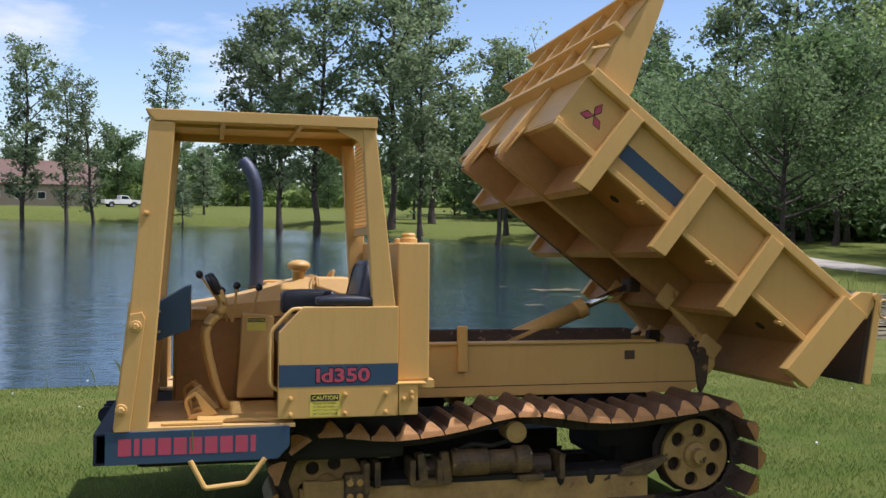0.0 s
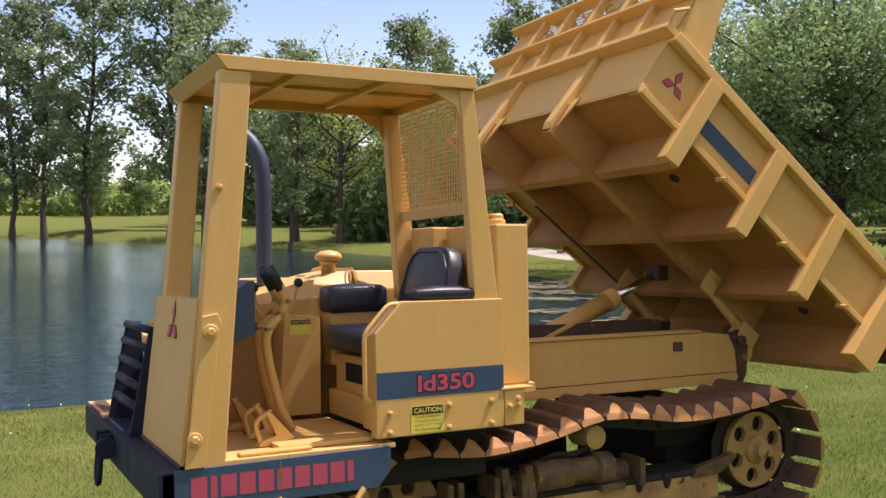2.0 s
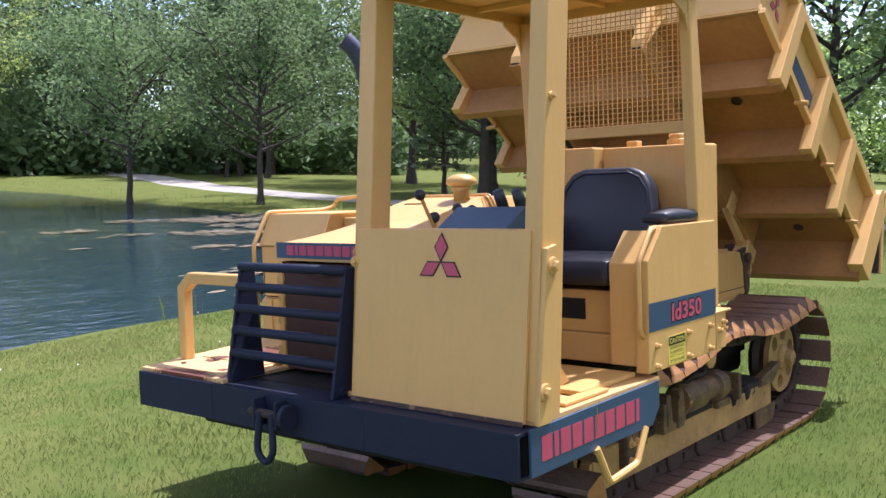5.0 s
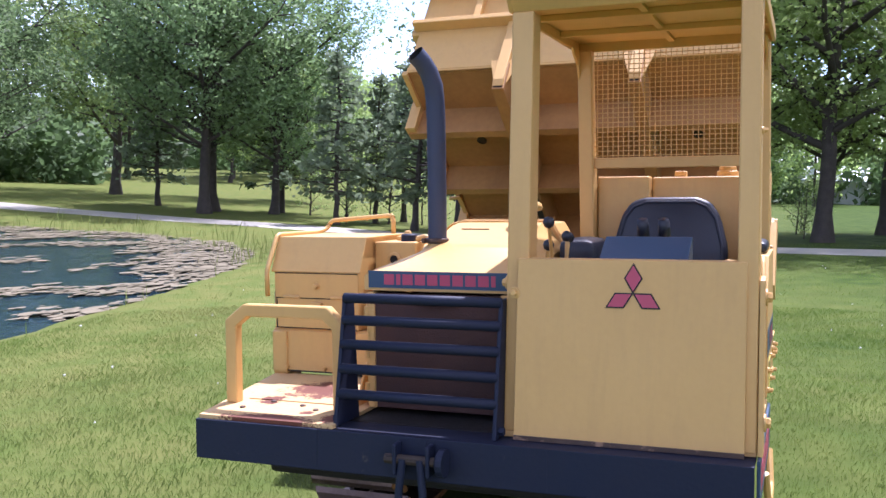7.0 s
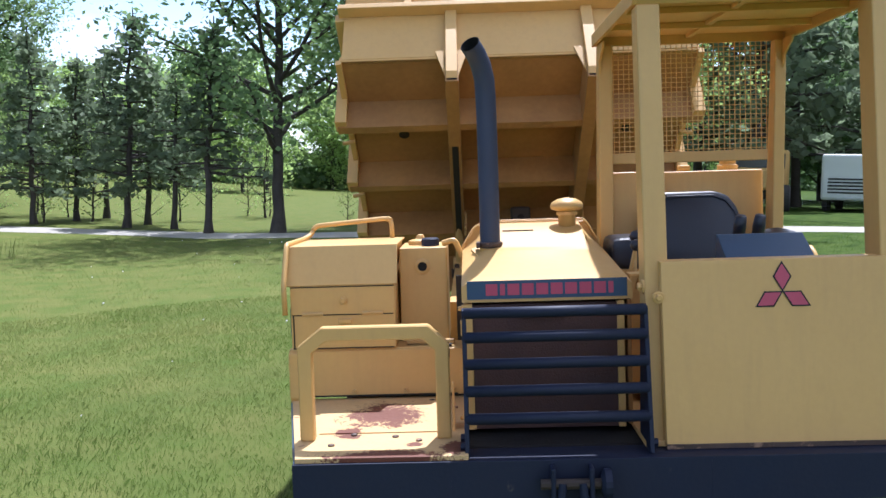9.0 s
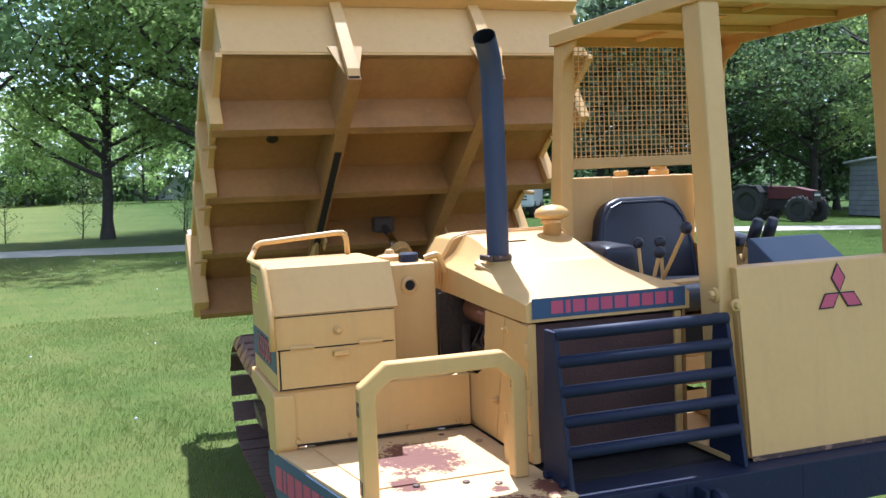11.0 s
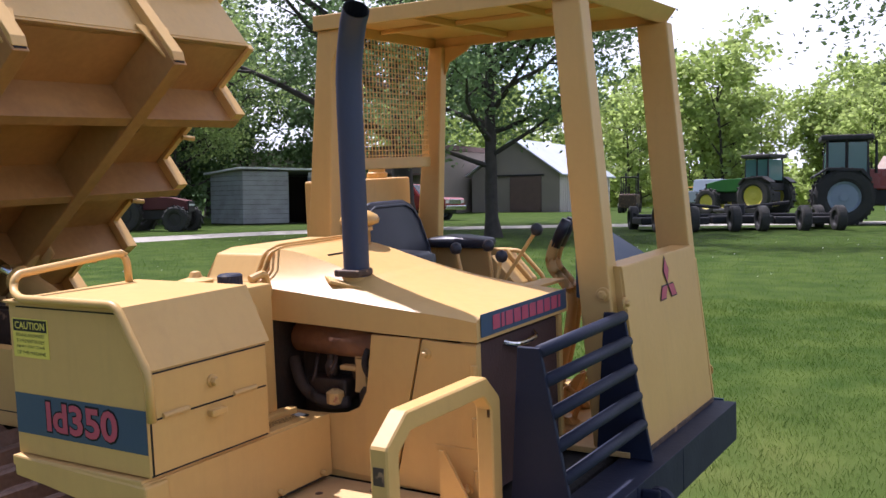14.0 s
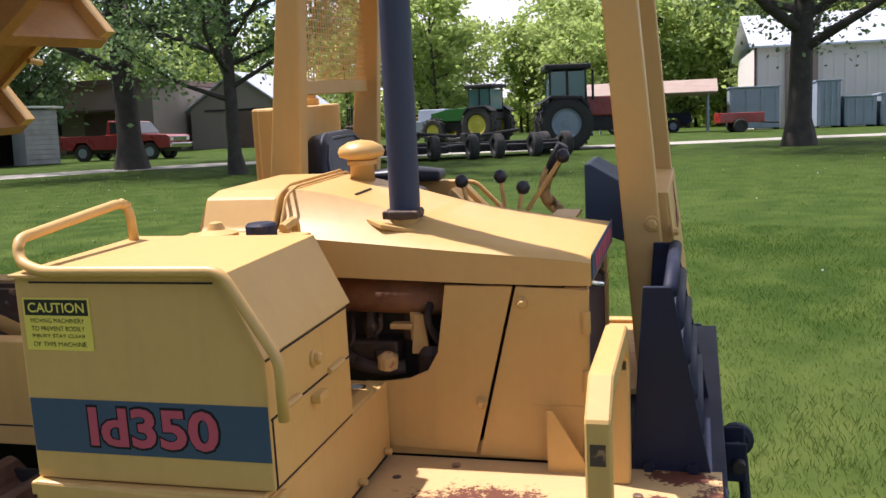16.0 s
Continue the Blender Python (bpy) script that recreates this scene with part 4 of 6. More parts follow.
# seat
def cushion(x0, x1, y0, y1, z0, z1, r, m=None, puff=.012):
    bm = boxes((x0, x1, y0, y1, z0, z1), bevel=r)
    bmesh.ops.subdivide_edges(bm, edges=list(bm.edges), cuts=2, use_grid_fill=True)
    for v in bm.verts:
        u, w = (v.co.x - x0) / (x1 - x0), (v.co.y - y0) / (y1 - y0)
        if v.co.z > (z0 + z1) / 2:
            v.co.z += puff * math.sin(math.pi * min(1, max(0, u))) * math.sin(math.pi * min(1, max(0, w)))
        v.co += Vector(noise.noise_vector(v.co * 14)) * .003
    if m is not None:
        bmesh.ops.transform(bm, matrix=m, verts=bm.verts)
    return bm


seat = P("seat_base", boxes((.84, 1.24, .13, .66, .69, .80), (.86, 1.22, .17, .62, .80, .965), bevel=.006), YELLOW, label="black vinyl driver's seat on a yellow box")
P("recess", boxes((.857, .862, .30, .50, .85, .93), bevel=.0), HOLE, seat)
P("cushion", cushion(.80, 1.23, .17, .64, .985, 1.085, .03), BLACK, seat, smooth=True)
bm = prism([(y, z) for y, z in [(-.235, 0), (.235, 0), (.232, .17), (.20, .30), (.165, .355), (.11, .378), (-.11, .378), (-.165, .355), (-.20, .30), (-.232, .17)]], -.045, .045, .02, axis="x",
           m=Matrix.Translation((1.20, .405, 1.055)) @ Matrix.Rotation(radians(12), 4, "Y"))
P("backrest", bm, BLACK, seat, smooth=True)
P("piping", tube([Matrix.Translation((1.155, .405, 1.06)) @ Matrix.Rotation(radians(12), 4, "Y") @ Vector((0, y, z)) for y, z in [(-.215, 0), (-.212, .165), (-.185, .285), (-.15, .335), (-.10, .357), (.10, .357), (.15, .335), (.185, .285), (.212, .165), (.215, 0)]], .006, 6), BLACK, seat)
P("armrest", cushion(.84, 1.14, .645, .79, 1.135, 1.258, .025), BLACK, seat, smooth=True)
P("armrest_box", boxes((.86, 1.18, .67, .80, .90, 1.138), bevel=.004), YELLOW, seat)
P("armrest", cushion(.96, 1.27, .012, .115, 1.212, 1.25, .012, puff=.02), BLACK, seat, "torn black armrest pad", smooth=True)

# console, dash, levers, pedals
lay(**CAB)
console = P("console", prism([(.60, .69), (.80, .69), (.80, 1.13), (.63, 1.15)], .655, .80, .004), YELLOW)
caution_label(at(.655, .654, 1.125, LEFT), .10, .07, console, rows=False)
dash = P("dashboard", prism([(.165, 1.03), (.165, 1.205), (.345, 1.312), (.362, 1.312), (.362, 1.10)], .222, .508, .004), BLUE, label="slate blue instrument box")
for z in (1.09, 1.19):
    bolt(.215, .222, z, .008, "y", -1, dash)
P("shelf", boxes((.36, .44, .60, .80, 1.17, 1.18), bevel=.002), YELLOW, dash)
for y, dx in ((.33, 0), (.40, -.012)):
    pts = [(.545 + dx, y, .69), (.50 + dx, y, .78), (.455 + dx, y, .95), (.435 + dx, y, 1.08), (.47 + dx, y, 1.14), (.53 + dx, y, 1.19), (.52 + dx, y, 1.25), (.50 + dx, y, 1.285)]
    lever = P("steering_lever", tube(rounded(pts, .04, 3), .020, 8), YELLOW, label="bent yellow lever with a black grip", smooth=True)
    P("grip", tube([(.505 + dx, y, 1.27), (.475 + dx, y, 1.33), (.455 + dx, y, 1.368)], [.02, .022, .019], 10), BLACK, lever, smooth=True)
for x, y, z, dx, dy in ((.60, .70, 1.30, -.02, 0), (.72, .72, 1.29, -.05, .01), (.52, .75, 1.27, .03, .03), (.40, .72, 1.36, .18, .02)):
    lv = P("control_lever", tube([(x + dx, y + dy, 1.10), (x, y, z)], .007, 8), YELLOW, label="thin lever with a round black knob")
    P("knob", lathe([(.004, -.022), (.016, -.016), (.022, 0), (.016, .016), (.004, .022)], (x, y, z), "z", 12), BLACK, lv, smooth=True)
for x, y in ((.35, .16), (.36, .34), (.33, .56)):
    pd = P("pedal", prism([(x, .665), (x + .07, .665), (x + .15, .69), (x + .06, .79), (x + .03, .80), (x + .08, .70), (x + .02, .69)], y, y + .055, .004), YELLOW)
    P("pedal_arm", tube(rounded([(x + .02, y + .02, .67), (x - .01, y + .02, .76), (x + .06, y + .02, .80)], .03), .010, 8), YELLOW, pd)
P("pedal_plate", boxes((.24, .52, .02, .07, .664, .676), bevel=.003), YELLOW, floor_cab)

# step under the left side
lay()
P("step", tube(rounded([(.412, -.012, .51), (.478, -.02, .385), (.66, -.02, .402), (.742, -.012, .508)], .015), .012, 8), YELLOW, label="bent yellow foot step")

# main frame
frame_l = P("frame_rail", prism([(1.42, .66), (3.22, .655), (3.30, .69), (3.385, .80), (3.385, .905), (3.05, .94), (1.42, .945)], .66, .725, .004), YELLOW, label="heavy yellow chassis rail")
P("frame_rail", prism([(1.42, .66), (3.22, .655), (3.30, .69), (3.385, .80), (3.385, .905), (3.05, .94), (1.42, .945)], 1.375, 1.44, .004), YELLOW)
for y in (.6585, 1.4385):
    P("seam", boxes((1.42, 3.28, y, y + .0025, .712, .716), bevel=0), HOLE, frame_l)
P("top_flange", boxes((1.55, 3.0, .645, .745, .945, .957), bevel=.002), YELLOW, frame_l)
P("cross_plate", boxes((1.42, 3.2, .725, 1.375, .68, .70), (1.60, 1.62, .725, 1.375, .70, .94), (3.1, 3.12, .725, 1.375, .70, .90), bevel=0), INNER, frame_l)
P("stop_post", boxes((1.815, 1.868, .63, .662, .80, 1.05), bevel=.003), YELLOW, frame_l)
P("latch_lug", boxes((2.81, 2.87, .65, .661, .85, .90), bevel=.003), RUST, frame_l)
P("inner_rail", boxes((1.60, 3.0, .98, .995, .72, 1.0), (1.60, 3.0, 1.06, 1.075, .72, 1.0), bevel=.002), RUST, frame_l)
for y in (.725, 1.31):
    P("rear_hinge", boxes((3.28, 3.36, y, y + .06, .86, .96), bevel=.008), INNER, frame_l)
for y in (.668, 1.432):
    P("pivot_lug", prism([(3.20, .93), (3.30, .95), (3.345, .86), (3.33, .70), (3.295, .64), (3.265, .70), (3.25, .84)], y - .016, y + .016, .006), RUST, frame_l, "rusty hinge lug hanging at the rear pivot")
    P("pivot_pin", lathe([(.03, -.035), (.03, .035)], (3.285, y, .885), "y", 14), RUST, frame_l)
ram = P("tipping_ram", tube([(2.05, 1.03, .86), (2.70, 1.03, 1.126)], .052, 18), YELLOW, label="yellow hydraulic tipping ram", smooth=True)
P("gland", tube([(2.655, 1.03, 1.107), (2.712, 1.03, 1.131)], .060, 18), YELLOW, ram)
P("rod", tube([(2.70, 1.03, 1.126), (3.02, 1.03, 1.262)], .022, 14), CHROME, ram, smooth=True)
P("rod_eye", boxes((2.98, 3.06, .97, 1.09, 1.22, 1.31), bevel=.015), INNER, ram)

# tipping bed, raised
ang = radians(38)
BED = Matrix(((-math.cos(ang), 0, math.sin(ang), 3.54), (0, 1, 0, 0), (math.sin(ang), 0, math.cos(ang), .723), (0, 0, 0, 1)))   # u to the front, v off the floor
Y0, Y1 = .138, 1.984


def B(name, *rows, bevel=.004, mat=None, parent=None, label=""):
    return P(name, boxes(*rows, bevel=bevel, m=BED), mat, parent, label)


def BP(name, outline, y0, y1, mat=None, parent=None, bevel=.003):
    return P(name, prism(outline, y0, y1, bevel, m=BED), mat, parent)


bed = B("bed_floor", (.0, 1.93, Y0, Y1, .262, .274), bevel=.001, label="raised yellow steel dump bed with ribbed sides", mat=GRIMY_SHADED)
for y0, y1, out in ((Y0, Y0 + .01, 1), (Y1 - .01, Y1, -1)):
    B("side_wall", (.0, 1.93, y0, y1, .274, .575), bevel=.001, parent=bed)
    a, b = (y0 - .05, y0) if out == 1 else (y1, y1 + .05)
    B("top_rail", (-.02, 1.935, min(a, y0 - .02) if out == 1 else y0, y1 if out == 1 else b, .560, .615), bevel=.006, parent=bed)
    B("lower_flange", (.0, 1.93, a + .018 if out == 1 else y1, y0 if out == 1 else b - .018, .245, .275), bevel=.003, parent=bed)
    for u in (1.62, 1.095, .585):
        c, d = (y0 - .062, y0) if out == 1 else (y1, y1 + .062)
        BP("side_rib", [(u - .047, .09), (u + .047, .08), (u + .047, .562), (u - .047, .562)], c, d, parent=bed, bevel=.003)
    c, d = (y0 - .085, y0) if out == 1 else (y1, y1 + .085)
    BP("corner_post", [(-.035, .05), (.135, .05), (.095, .575), (-.075, .575)], c, d, parent=bed)
    BP("hinge_lug", [(-.10, .56), (.06, .56), (.02, .66), (-.04, .70), (-.09, .65)], c + .02, d - .02, parent=bed)
    BP("wing", [(1.935, .60), (1.935, 1.16), (1.86, 1.16), (1.70, .66), (1.70, .60)], y0 if out == 1 else y1 - .008, y0 + .008 if out == 1 else y1, parent=bed, bevel=.001)
    for u in (1.32, .82, .30):
        P("lashing_peg", tube([BED @ Vector((u, y0 if out == 1 else y1, .235)), BED @ Vector((u, (c + .015) if out == 1 else (d - .015), .225))], .012, 8), YELLOW, bed)
for u, v0 in ((1.62, .082), (1.095, .085), (.585, .09), (.05, .02)):
    B("cross_member", (u - .005, u + .005, Y0 - .05, Y1 + .05, v0, .262), (u - .045, u + .005, Y0 - .05, Y1 + .05, v0 - .006, v0 + .004), bevel=.001, mat=GRIMY_SHADED, parent=bed)
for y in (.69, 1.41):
    lon = P("bed_beam", prism([(.25, .07), (1.965, .068), (1.965, .262), (.25, .262)], y - .034, y + .034, .004, m=BED), GRIMY_SHADED, bed)
    B("beam_mouth", (1.9652, 1.968, y - .024, y + .024, .078, .115), bevel=0, mat=HOLE, parent=lon)
    if y > 1:
        B("slide_wear", (.5, 1.45, y - .020, y + .016, .0662, .0675), bevel=0, mat=DARK, parent=lon)
    BP("front_rib", [(1.935, .115), (1.970, .085), (1.985, .12), (1.965, .60), (1.935, .60)], y - .030, y + .030, parent=bed)
    P("rib_flare", prism([(-.085, .30), (.085, .30), (.033, .12), (-.033, .12)], 1.937, 1.947, .001, axis="x", m=BED @ Matrix.Translation((0, y, 0))), YELLOW, bed)
    P("tie_link", tube([BED @ Vector((.66, y, .09)), BED @ Vector((.24, y, .03))], .026, 8), CREAM_RUST, bed)
    B("hinge_arm", (.20, .34, y - .045, y + .045, -.02, .08), bevel=.012, mat=CREAM_RUST, parent=bed)
    B("hinge_eye", (.62, .72, y - .05, y - .035, .03, .16), bevel=.01, mat=CREAM_RUST, parent=bed)
for y in (.437, 1.70):
    for u in (1.34, .20):
        P("drain_hole", lathe([(.030, 0), (.030, -.006), (.02, -.01), (.02, -.004), (0.001, -.004)], (0, 0, 0), "z", 16, None), INNER, bed).data.transform(BED @ Matrix.Translation((u, y, .262)))
front_wall = B("front_wall", (1.925, 1.935, Y0, Y1, .274, .61), bevel=.001, parent=bed)
B("chamfer", (1.90, 1.932, Y0 - .01, Y1 + .01, .262, .30), bevel=.004, parent=bed)
for v, h in ((.600, .032), (.865, .022), (1.145, .022)):
    B("head_rail", (1.935, 2.005, Y0 - .03, Y1 + .03, v - h / 2, v + h / 2), bevel=.004, parent=front_wall)
B("head_sheet", (1.928, 1.935, Y0, Y1, .61, .86), bevel=0, parent=front_wall)
for k, y in enumerate((.42, .72, 1.03, 1.34, 1.64)):
    B("head_rib", (1.935, 1.978, y - .02, y + .02, .615, 1.14), bevel=.003, parent=front_wall)
for y0, y1 in ((Y0, .42), (1.64, Y1)):
    B("head_panel", (1.928, 1.935, y0, y1, .87, 1.15), bevel=0, parent=front_wall)
bm = bmesh.new()
for k in range(40):
    y = .43 + 1.20 * k / 39
    box(bm, 1.929, 1.932, y - .003, y + .003, .87, 1.14, m=BED)
for k in range(9):
    v = .885 + .25 * k / 8
    box(bm, 1.932, 1.935, .43, 1.63, v - .003, v + .003, m=BED)
tagged(P("head_mesh", bm, YELLOW, front_wall), kind="stuff")
P("stop_hook", tube([BED @ Vector(p) for p in ((1.99, Y0 - .02, .60), (2.01, Y0 - .03, .68), (1.95, Y0 - .03, .75))], .010, 8), YELLOW, bed)
P("blue_stripe", flat(BED @ at(0, Y0 - .001, 0, LEFT), rect(1.125, 1.55, .345, .430), .001), BLUE, bed)
emblem(BED @ at(1.785, Y0 - .001, .425, LEFT) @ Matrix.Rotation(radians(0), 4, "Z"), .078, bed)
P("blue_stripe", flat(BED @ at(0, Y1 + .001, 0, RIGHT), rect(-1.55, -1.125, .345, .430), .001), BLUE, bed)
# tailgate hanging open
TG = Matrix.Translation((4.02, 0, 1.215)) @ Matrix.Rotation(radians(9), 4, "Y")
# the gate's sheet takes the dark inner colour, only its ribs are yellow
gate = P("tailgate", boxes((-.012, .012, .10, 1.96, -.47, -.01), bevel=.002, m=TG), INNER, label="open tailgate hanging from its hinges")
for y in (.09, .70, 1.31, 1.93):
    P("gate_rib", boxes((.012, .055, y, y + .05, -.47, 0), bevel=.004, m=TG), YELLOW, gate)
P("gate_rib", boxes((.012, .05, .14, 1.93, -.03, 0), bevel=.004, m=TG), YELLOW, gate)
for y in (.085, 1.975):
    P("gate_pin", lathe([(.022, -.03), (.022, .03)], (4.02, y, 1.225), "y", 14), YELLOW, gate)
P("pull_ring", tube([(4.06 + .03 * math.cos(a), .06, 1.16 + .05 * math.sin(a)) for a in (k * math.pi / 8 for k in range(17))], .006, 6), YELLOW, gate)

# running gear
top_run = [(1.07, .560), (1.37, .525), (1.60, .545), (1.81, .580), (1.99, .632), (2.20, .622), (2.42, .582), (2.67, .578), (3.11, .625)]


def loop_path():
    pts = [(1.07 + .208 * math.cos(a), .30 + .208 * math.sin(a)) for a in (radians(90 + 180 * k / 14) for k in range(15))]
    pts += [(1.07 + (3.11 - 1.07) * k / 30, .092) for k in range(1, 30)]
    pts += [(3.11 + .240 * math.cos(a), .345 + .240 * math.sin(a)) for a in (radians(-90 + 180 * k / 14) for k in range(15))]
    X = np.linspace(3.11, 1.07, 40)[1:-1]
    xs, zs = np.array(top_run).T
    Z = np.interp(X, xs, zs) - .052
    for _ in range(3):
        Z[1:-1] = (Z[:-2] + 2 * Z[1:-1] + Z[2:]) / 4
    return np.array(pts + list(zip(X, Z)) + [pts[0]])


def shoe_mesh():
    """One steel track shoe: a plate with a worn ridge across it, its ends cut down to points."""
    bm = bmesh.new()
    prof = [(-.061, -.012), (.059, -.012), (.061, .006), (.040, .018), (.016, .054), (0, .060), (-.018, .052), (-.054, .012)]
    rings = []
    for low, high in ((0.0, .036), (.450, .414)):
        rings.append([bm.verts.new((s, low + (high - low) * max(0, n) / .06, n + .052)) for s, n in prof])
    a, b = rings
    for k in range(len(prof)):
        bm.faces.new((a[k], a[(k + 1) % len(prof)], b[(k + 1) % len(prof)], b[k]))
    worn = [bm.faces.new(a), bm.faces.new(b[::-1])]
    for f in worn:
        f.material_index = 1
    return finish("track_shoe", bm, [SHOE_STEEL, WORN])


SHOE, LOOP = shoe_mesh(), loop_path()
LINK = finish("chain_link", boxes((-.066, .066, .165, .190, -.026, .040), (-.066, .066, .260, .285, -.026, .040), (-.014, .014, .15, .30, -.014, .014), bevel=.006), INNER)
seg = np.hypot(*np.diff(LOOP, axis=0).T)
run = np.r_[0, np.cumsum(seg)]
COUNT = 43
for side_y, outward in ((.205, 1), (1.445, -1)):
    track = P("track_chain", boxes((1.2, 3.0, side_y + .17, side_y + .28, .055, .085), bevel=.004), INNER, label="steel crawler track with worn rusty shoes")
    for k in range(COUNT):
        s = run[-1] * k / COUNT
        i = min(len(seg) - 1, int(np.searchsorted(run, s, "right") - 1))
        t = (s - run[i]) / seg[i]
        x, z = LOOP[i] * (1 - t) + LOOP[i + 1] * t
        s0, s1 = (s - .06) % run[-1], (s + .06) % run[-1]
        p0, p1 = (np.array([np.interp(q, run, LOOP[:, 0]), np.interp(q, run, LOOP[:, 1])]) for q in (s0, s1))
        d = p1 - p0
        d /= np.hypot(*d)
        # along the loop, across, and outwards
        m = Matrix(((d[0], 0, d[1], x), (0, 1, 0, side_y), (d[1], 0, -d[0], z), (0, 0, 0, 1)))
        shoe = new("track_shoe", SHOE)
        shoe.parent, shoe.matrix_local = track, m
        link = new("chain_link", LINK)
        link.parent, link.matrix_local = track, m
    yc = side_y + .225
    o = yc - .045 if outward == 1 else yc + .045
    e = -.03 if outward == 1 else .03
    holes = [(.135 * math.cos(radians(a)), .135 * math.sin(radians(a)), .040) for a in range(20, 380, 60)]
    sprocket = P("sprocket", pierced(.195, holes, min(o, o - e), max(o, o - e), 3.11, .345), MUD, track, "muddy drive wheel with round holes")
    P("hub", lathe([(.075, 0), (.07, e * .5), (.045, e), (.04, e * 2.2), (.001, e * 2.3)], (3.11, o, .345), "y", 20), MUD, sprocket)
    P("teeth", lathe([(.20, -.03), (.222, 0), (.20, .03)], (3.11, yc + .04 * outward, .345), "y", 13), INNER, sprocket)
    holes = [(.11 * math.cos(radians(a)), .11 * math.sin(radians(a)), .034) for a in range(10, 370, 60)]
    idler = P("idler", pierced(.188, holes, min(o, o - e), max(o, o - e), 1.07, .28), MUD, track, "muddy yellow idler wheel with round holes")
    P("hub", lathe([(.06, 0), (.055, e * .6), (.03, e * 1.6), (.001, e * 1.7)], (1.07, o, .28), "y", 18), MUD, idler)
    P("rim", lathe([(.17, -.012), (.196, -.006), (.196, .006), (.17, .012)], (1.07, yc, .28), "y", 28), INNER, idler)
    fy = (side_y + .125, side_y + .17) if outward == 1 else (side_y + .28, side_y + .325)
    rail_t = P("roller_frame", boxes((.93, 2.80, fy[0], fy[1], .145, .270), (.95, 1.20, fy[0] - .005, fy[1] + .005, .20, .31), bevel=.005), MUD, track, "mud-streaked yellow roller frame")
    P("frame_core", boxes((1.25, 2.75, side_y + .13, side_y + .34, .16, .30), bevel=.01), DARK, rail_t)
    for x in (1.42, 1.72, 2.02, 2.32, 2.62):
        P("roller", lathe([(.06, -.075), (.075, -.07), (.075, -.03), (.06, -.02), (.06, .02), (.075, .03), (.075, .07), (.06, .075)], (x, yc, .115), "y", 18), INNER, track)
    P("carrier_roller", lathe([(.03, -.11), (.055, -.10), (.055, .05), (.03, .06)], (2.054, yc, .515), "y", 18), CREAM_RUST, track)
    P("carrier_arm", boxes((2.03, 2.08, yc - .02, yc + .02, .28, .50), bevel=.006), DARK, track)
    P("tension_spring", tube([(1.55, yc - .04 * outward, .335), (2.25, yc - .04 * outward, .335)], .055, 14), RUST, track)
    for x in (1.30, 1.48, 1.62, 2.28):
        P("spring_plate", boxes((x, x + .03, yc - .14 if outward == 1 else yc - .02, yc + .02 if outward == 1 else yc + .14, .27, .40), bevel=.005), GREASY, track)
    w = (side_y + .06, side_y + .16) if outward == 1 else (side_y + .29, side_y + .39)      # over the frame's outer half
    P("idler_bracket", boxes((1.15, 1.27, w[0] + .02, w[1], .20, .345), (1.24, 1.275, w[0] + .01, w[1] + .02, .24, .40), bevel=.012), GREASY, rail_t)
    for x, z in ((1.175, .235), (1.175, .305), (1.225, .235), (1.225, .305)):
        bolt(x, w[0] + .02 if outward == 1 else w[1], z, .012, "y", -outward, rail_t, .017)
    for x0, x1 in ((1.50, 1.70), (2.06, 2.20)):
        P("pedestal", boxes((x0, x1, w[0] + .035, w[1], .265, .298), bevel=.006), GREASY, rail_t)
    for x in (1.53, 1.655):
        P("stop_plate", prism([(x, .29), (x + .05, .29), (x + .025, .435), (x - .015, .43)], w[0] + .03, w[1] - .01, .006), GREASY, rail_t)
    ym = (w[0] + w[1]) / 2 + .02 * outward
    P("recoil_cylinder", lathe([(.02, -.235), (.06, -.23), (.072, -.21), (.072, -.04), (.056, -.03), (.056, .10), (.072, .11), (.072, .19), (.05, .205), (.02, .21)], (1.93, ym, .375), "x", 22), GREASY, rail_t, "rust-streaked recoil spring cylinder", smooth=False)
    P("hose", tube([(1.72, ym, .43), (1.80, ym - .03, .47), (1.92, ym - .02, .455), (2.05, ym + .02 * outward, .48)], .012, 8), DARK, rail_t, smooth=True)
    for x in (2.30, 2.47):
        P("grease_clot", lathe([(.004, -.05), (.018, -.035), (.026, .0), (.02, .025), (.004, .035)], (x, w[0] + .07 if outward == 1 else w[1] - .07, .275), "z", 9), DARK, rail_t, smooth=True)
    P("rear_bracket", prism([(2.62, .265), (2.80, .265), (2.92, .34), (2.90, .36), (2.66, .31)], w[0] + .05, w[1], .006), GREASY, rail_t)
    P("rock_guard", prism([(2.58, .05), (2.80, .06), (2.84, .15), (2.56, .15)], fy[0] - .01, fy[0] + .006, .004), GREASY, rail_t)
    # near-black sheets added to close the view through: shade, no real guard
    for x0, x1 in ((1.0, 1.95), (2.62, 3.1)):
        P("inner_shade_sheet", boxes((x0, x1, yc + .17 * outward - .006, yc + .17 * outward + .006, .37, .62), bevel=0), DARK, track)
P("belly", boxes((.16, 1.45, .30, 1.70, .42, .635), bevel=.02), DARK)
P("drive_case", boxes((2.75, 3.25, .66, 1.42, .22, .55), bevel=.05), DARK)


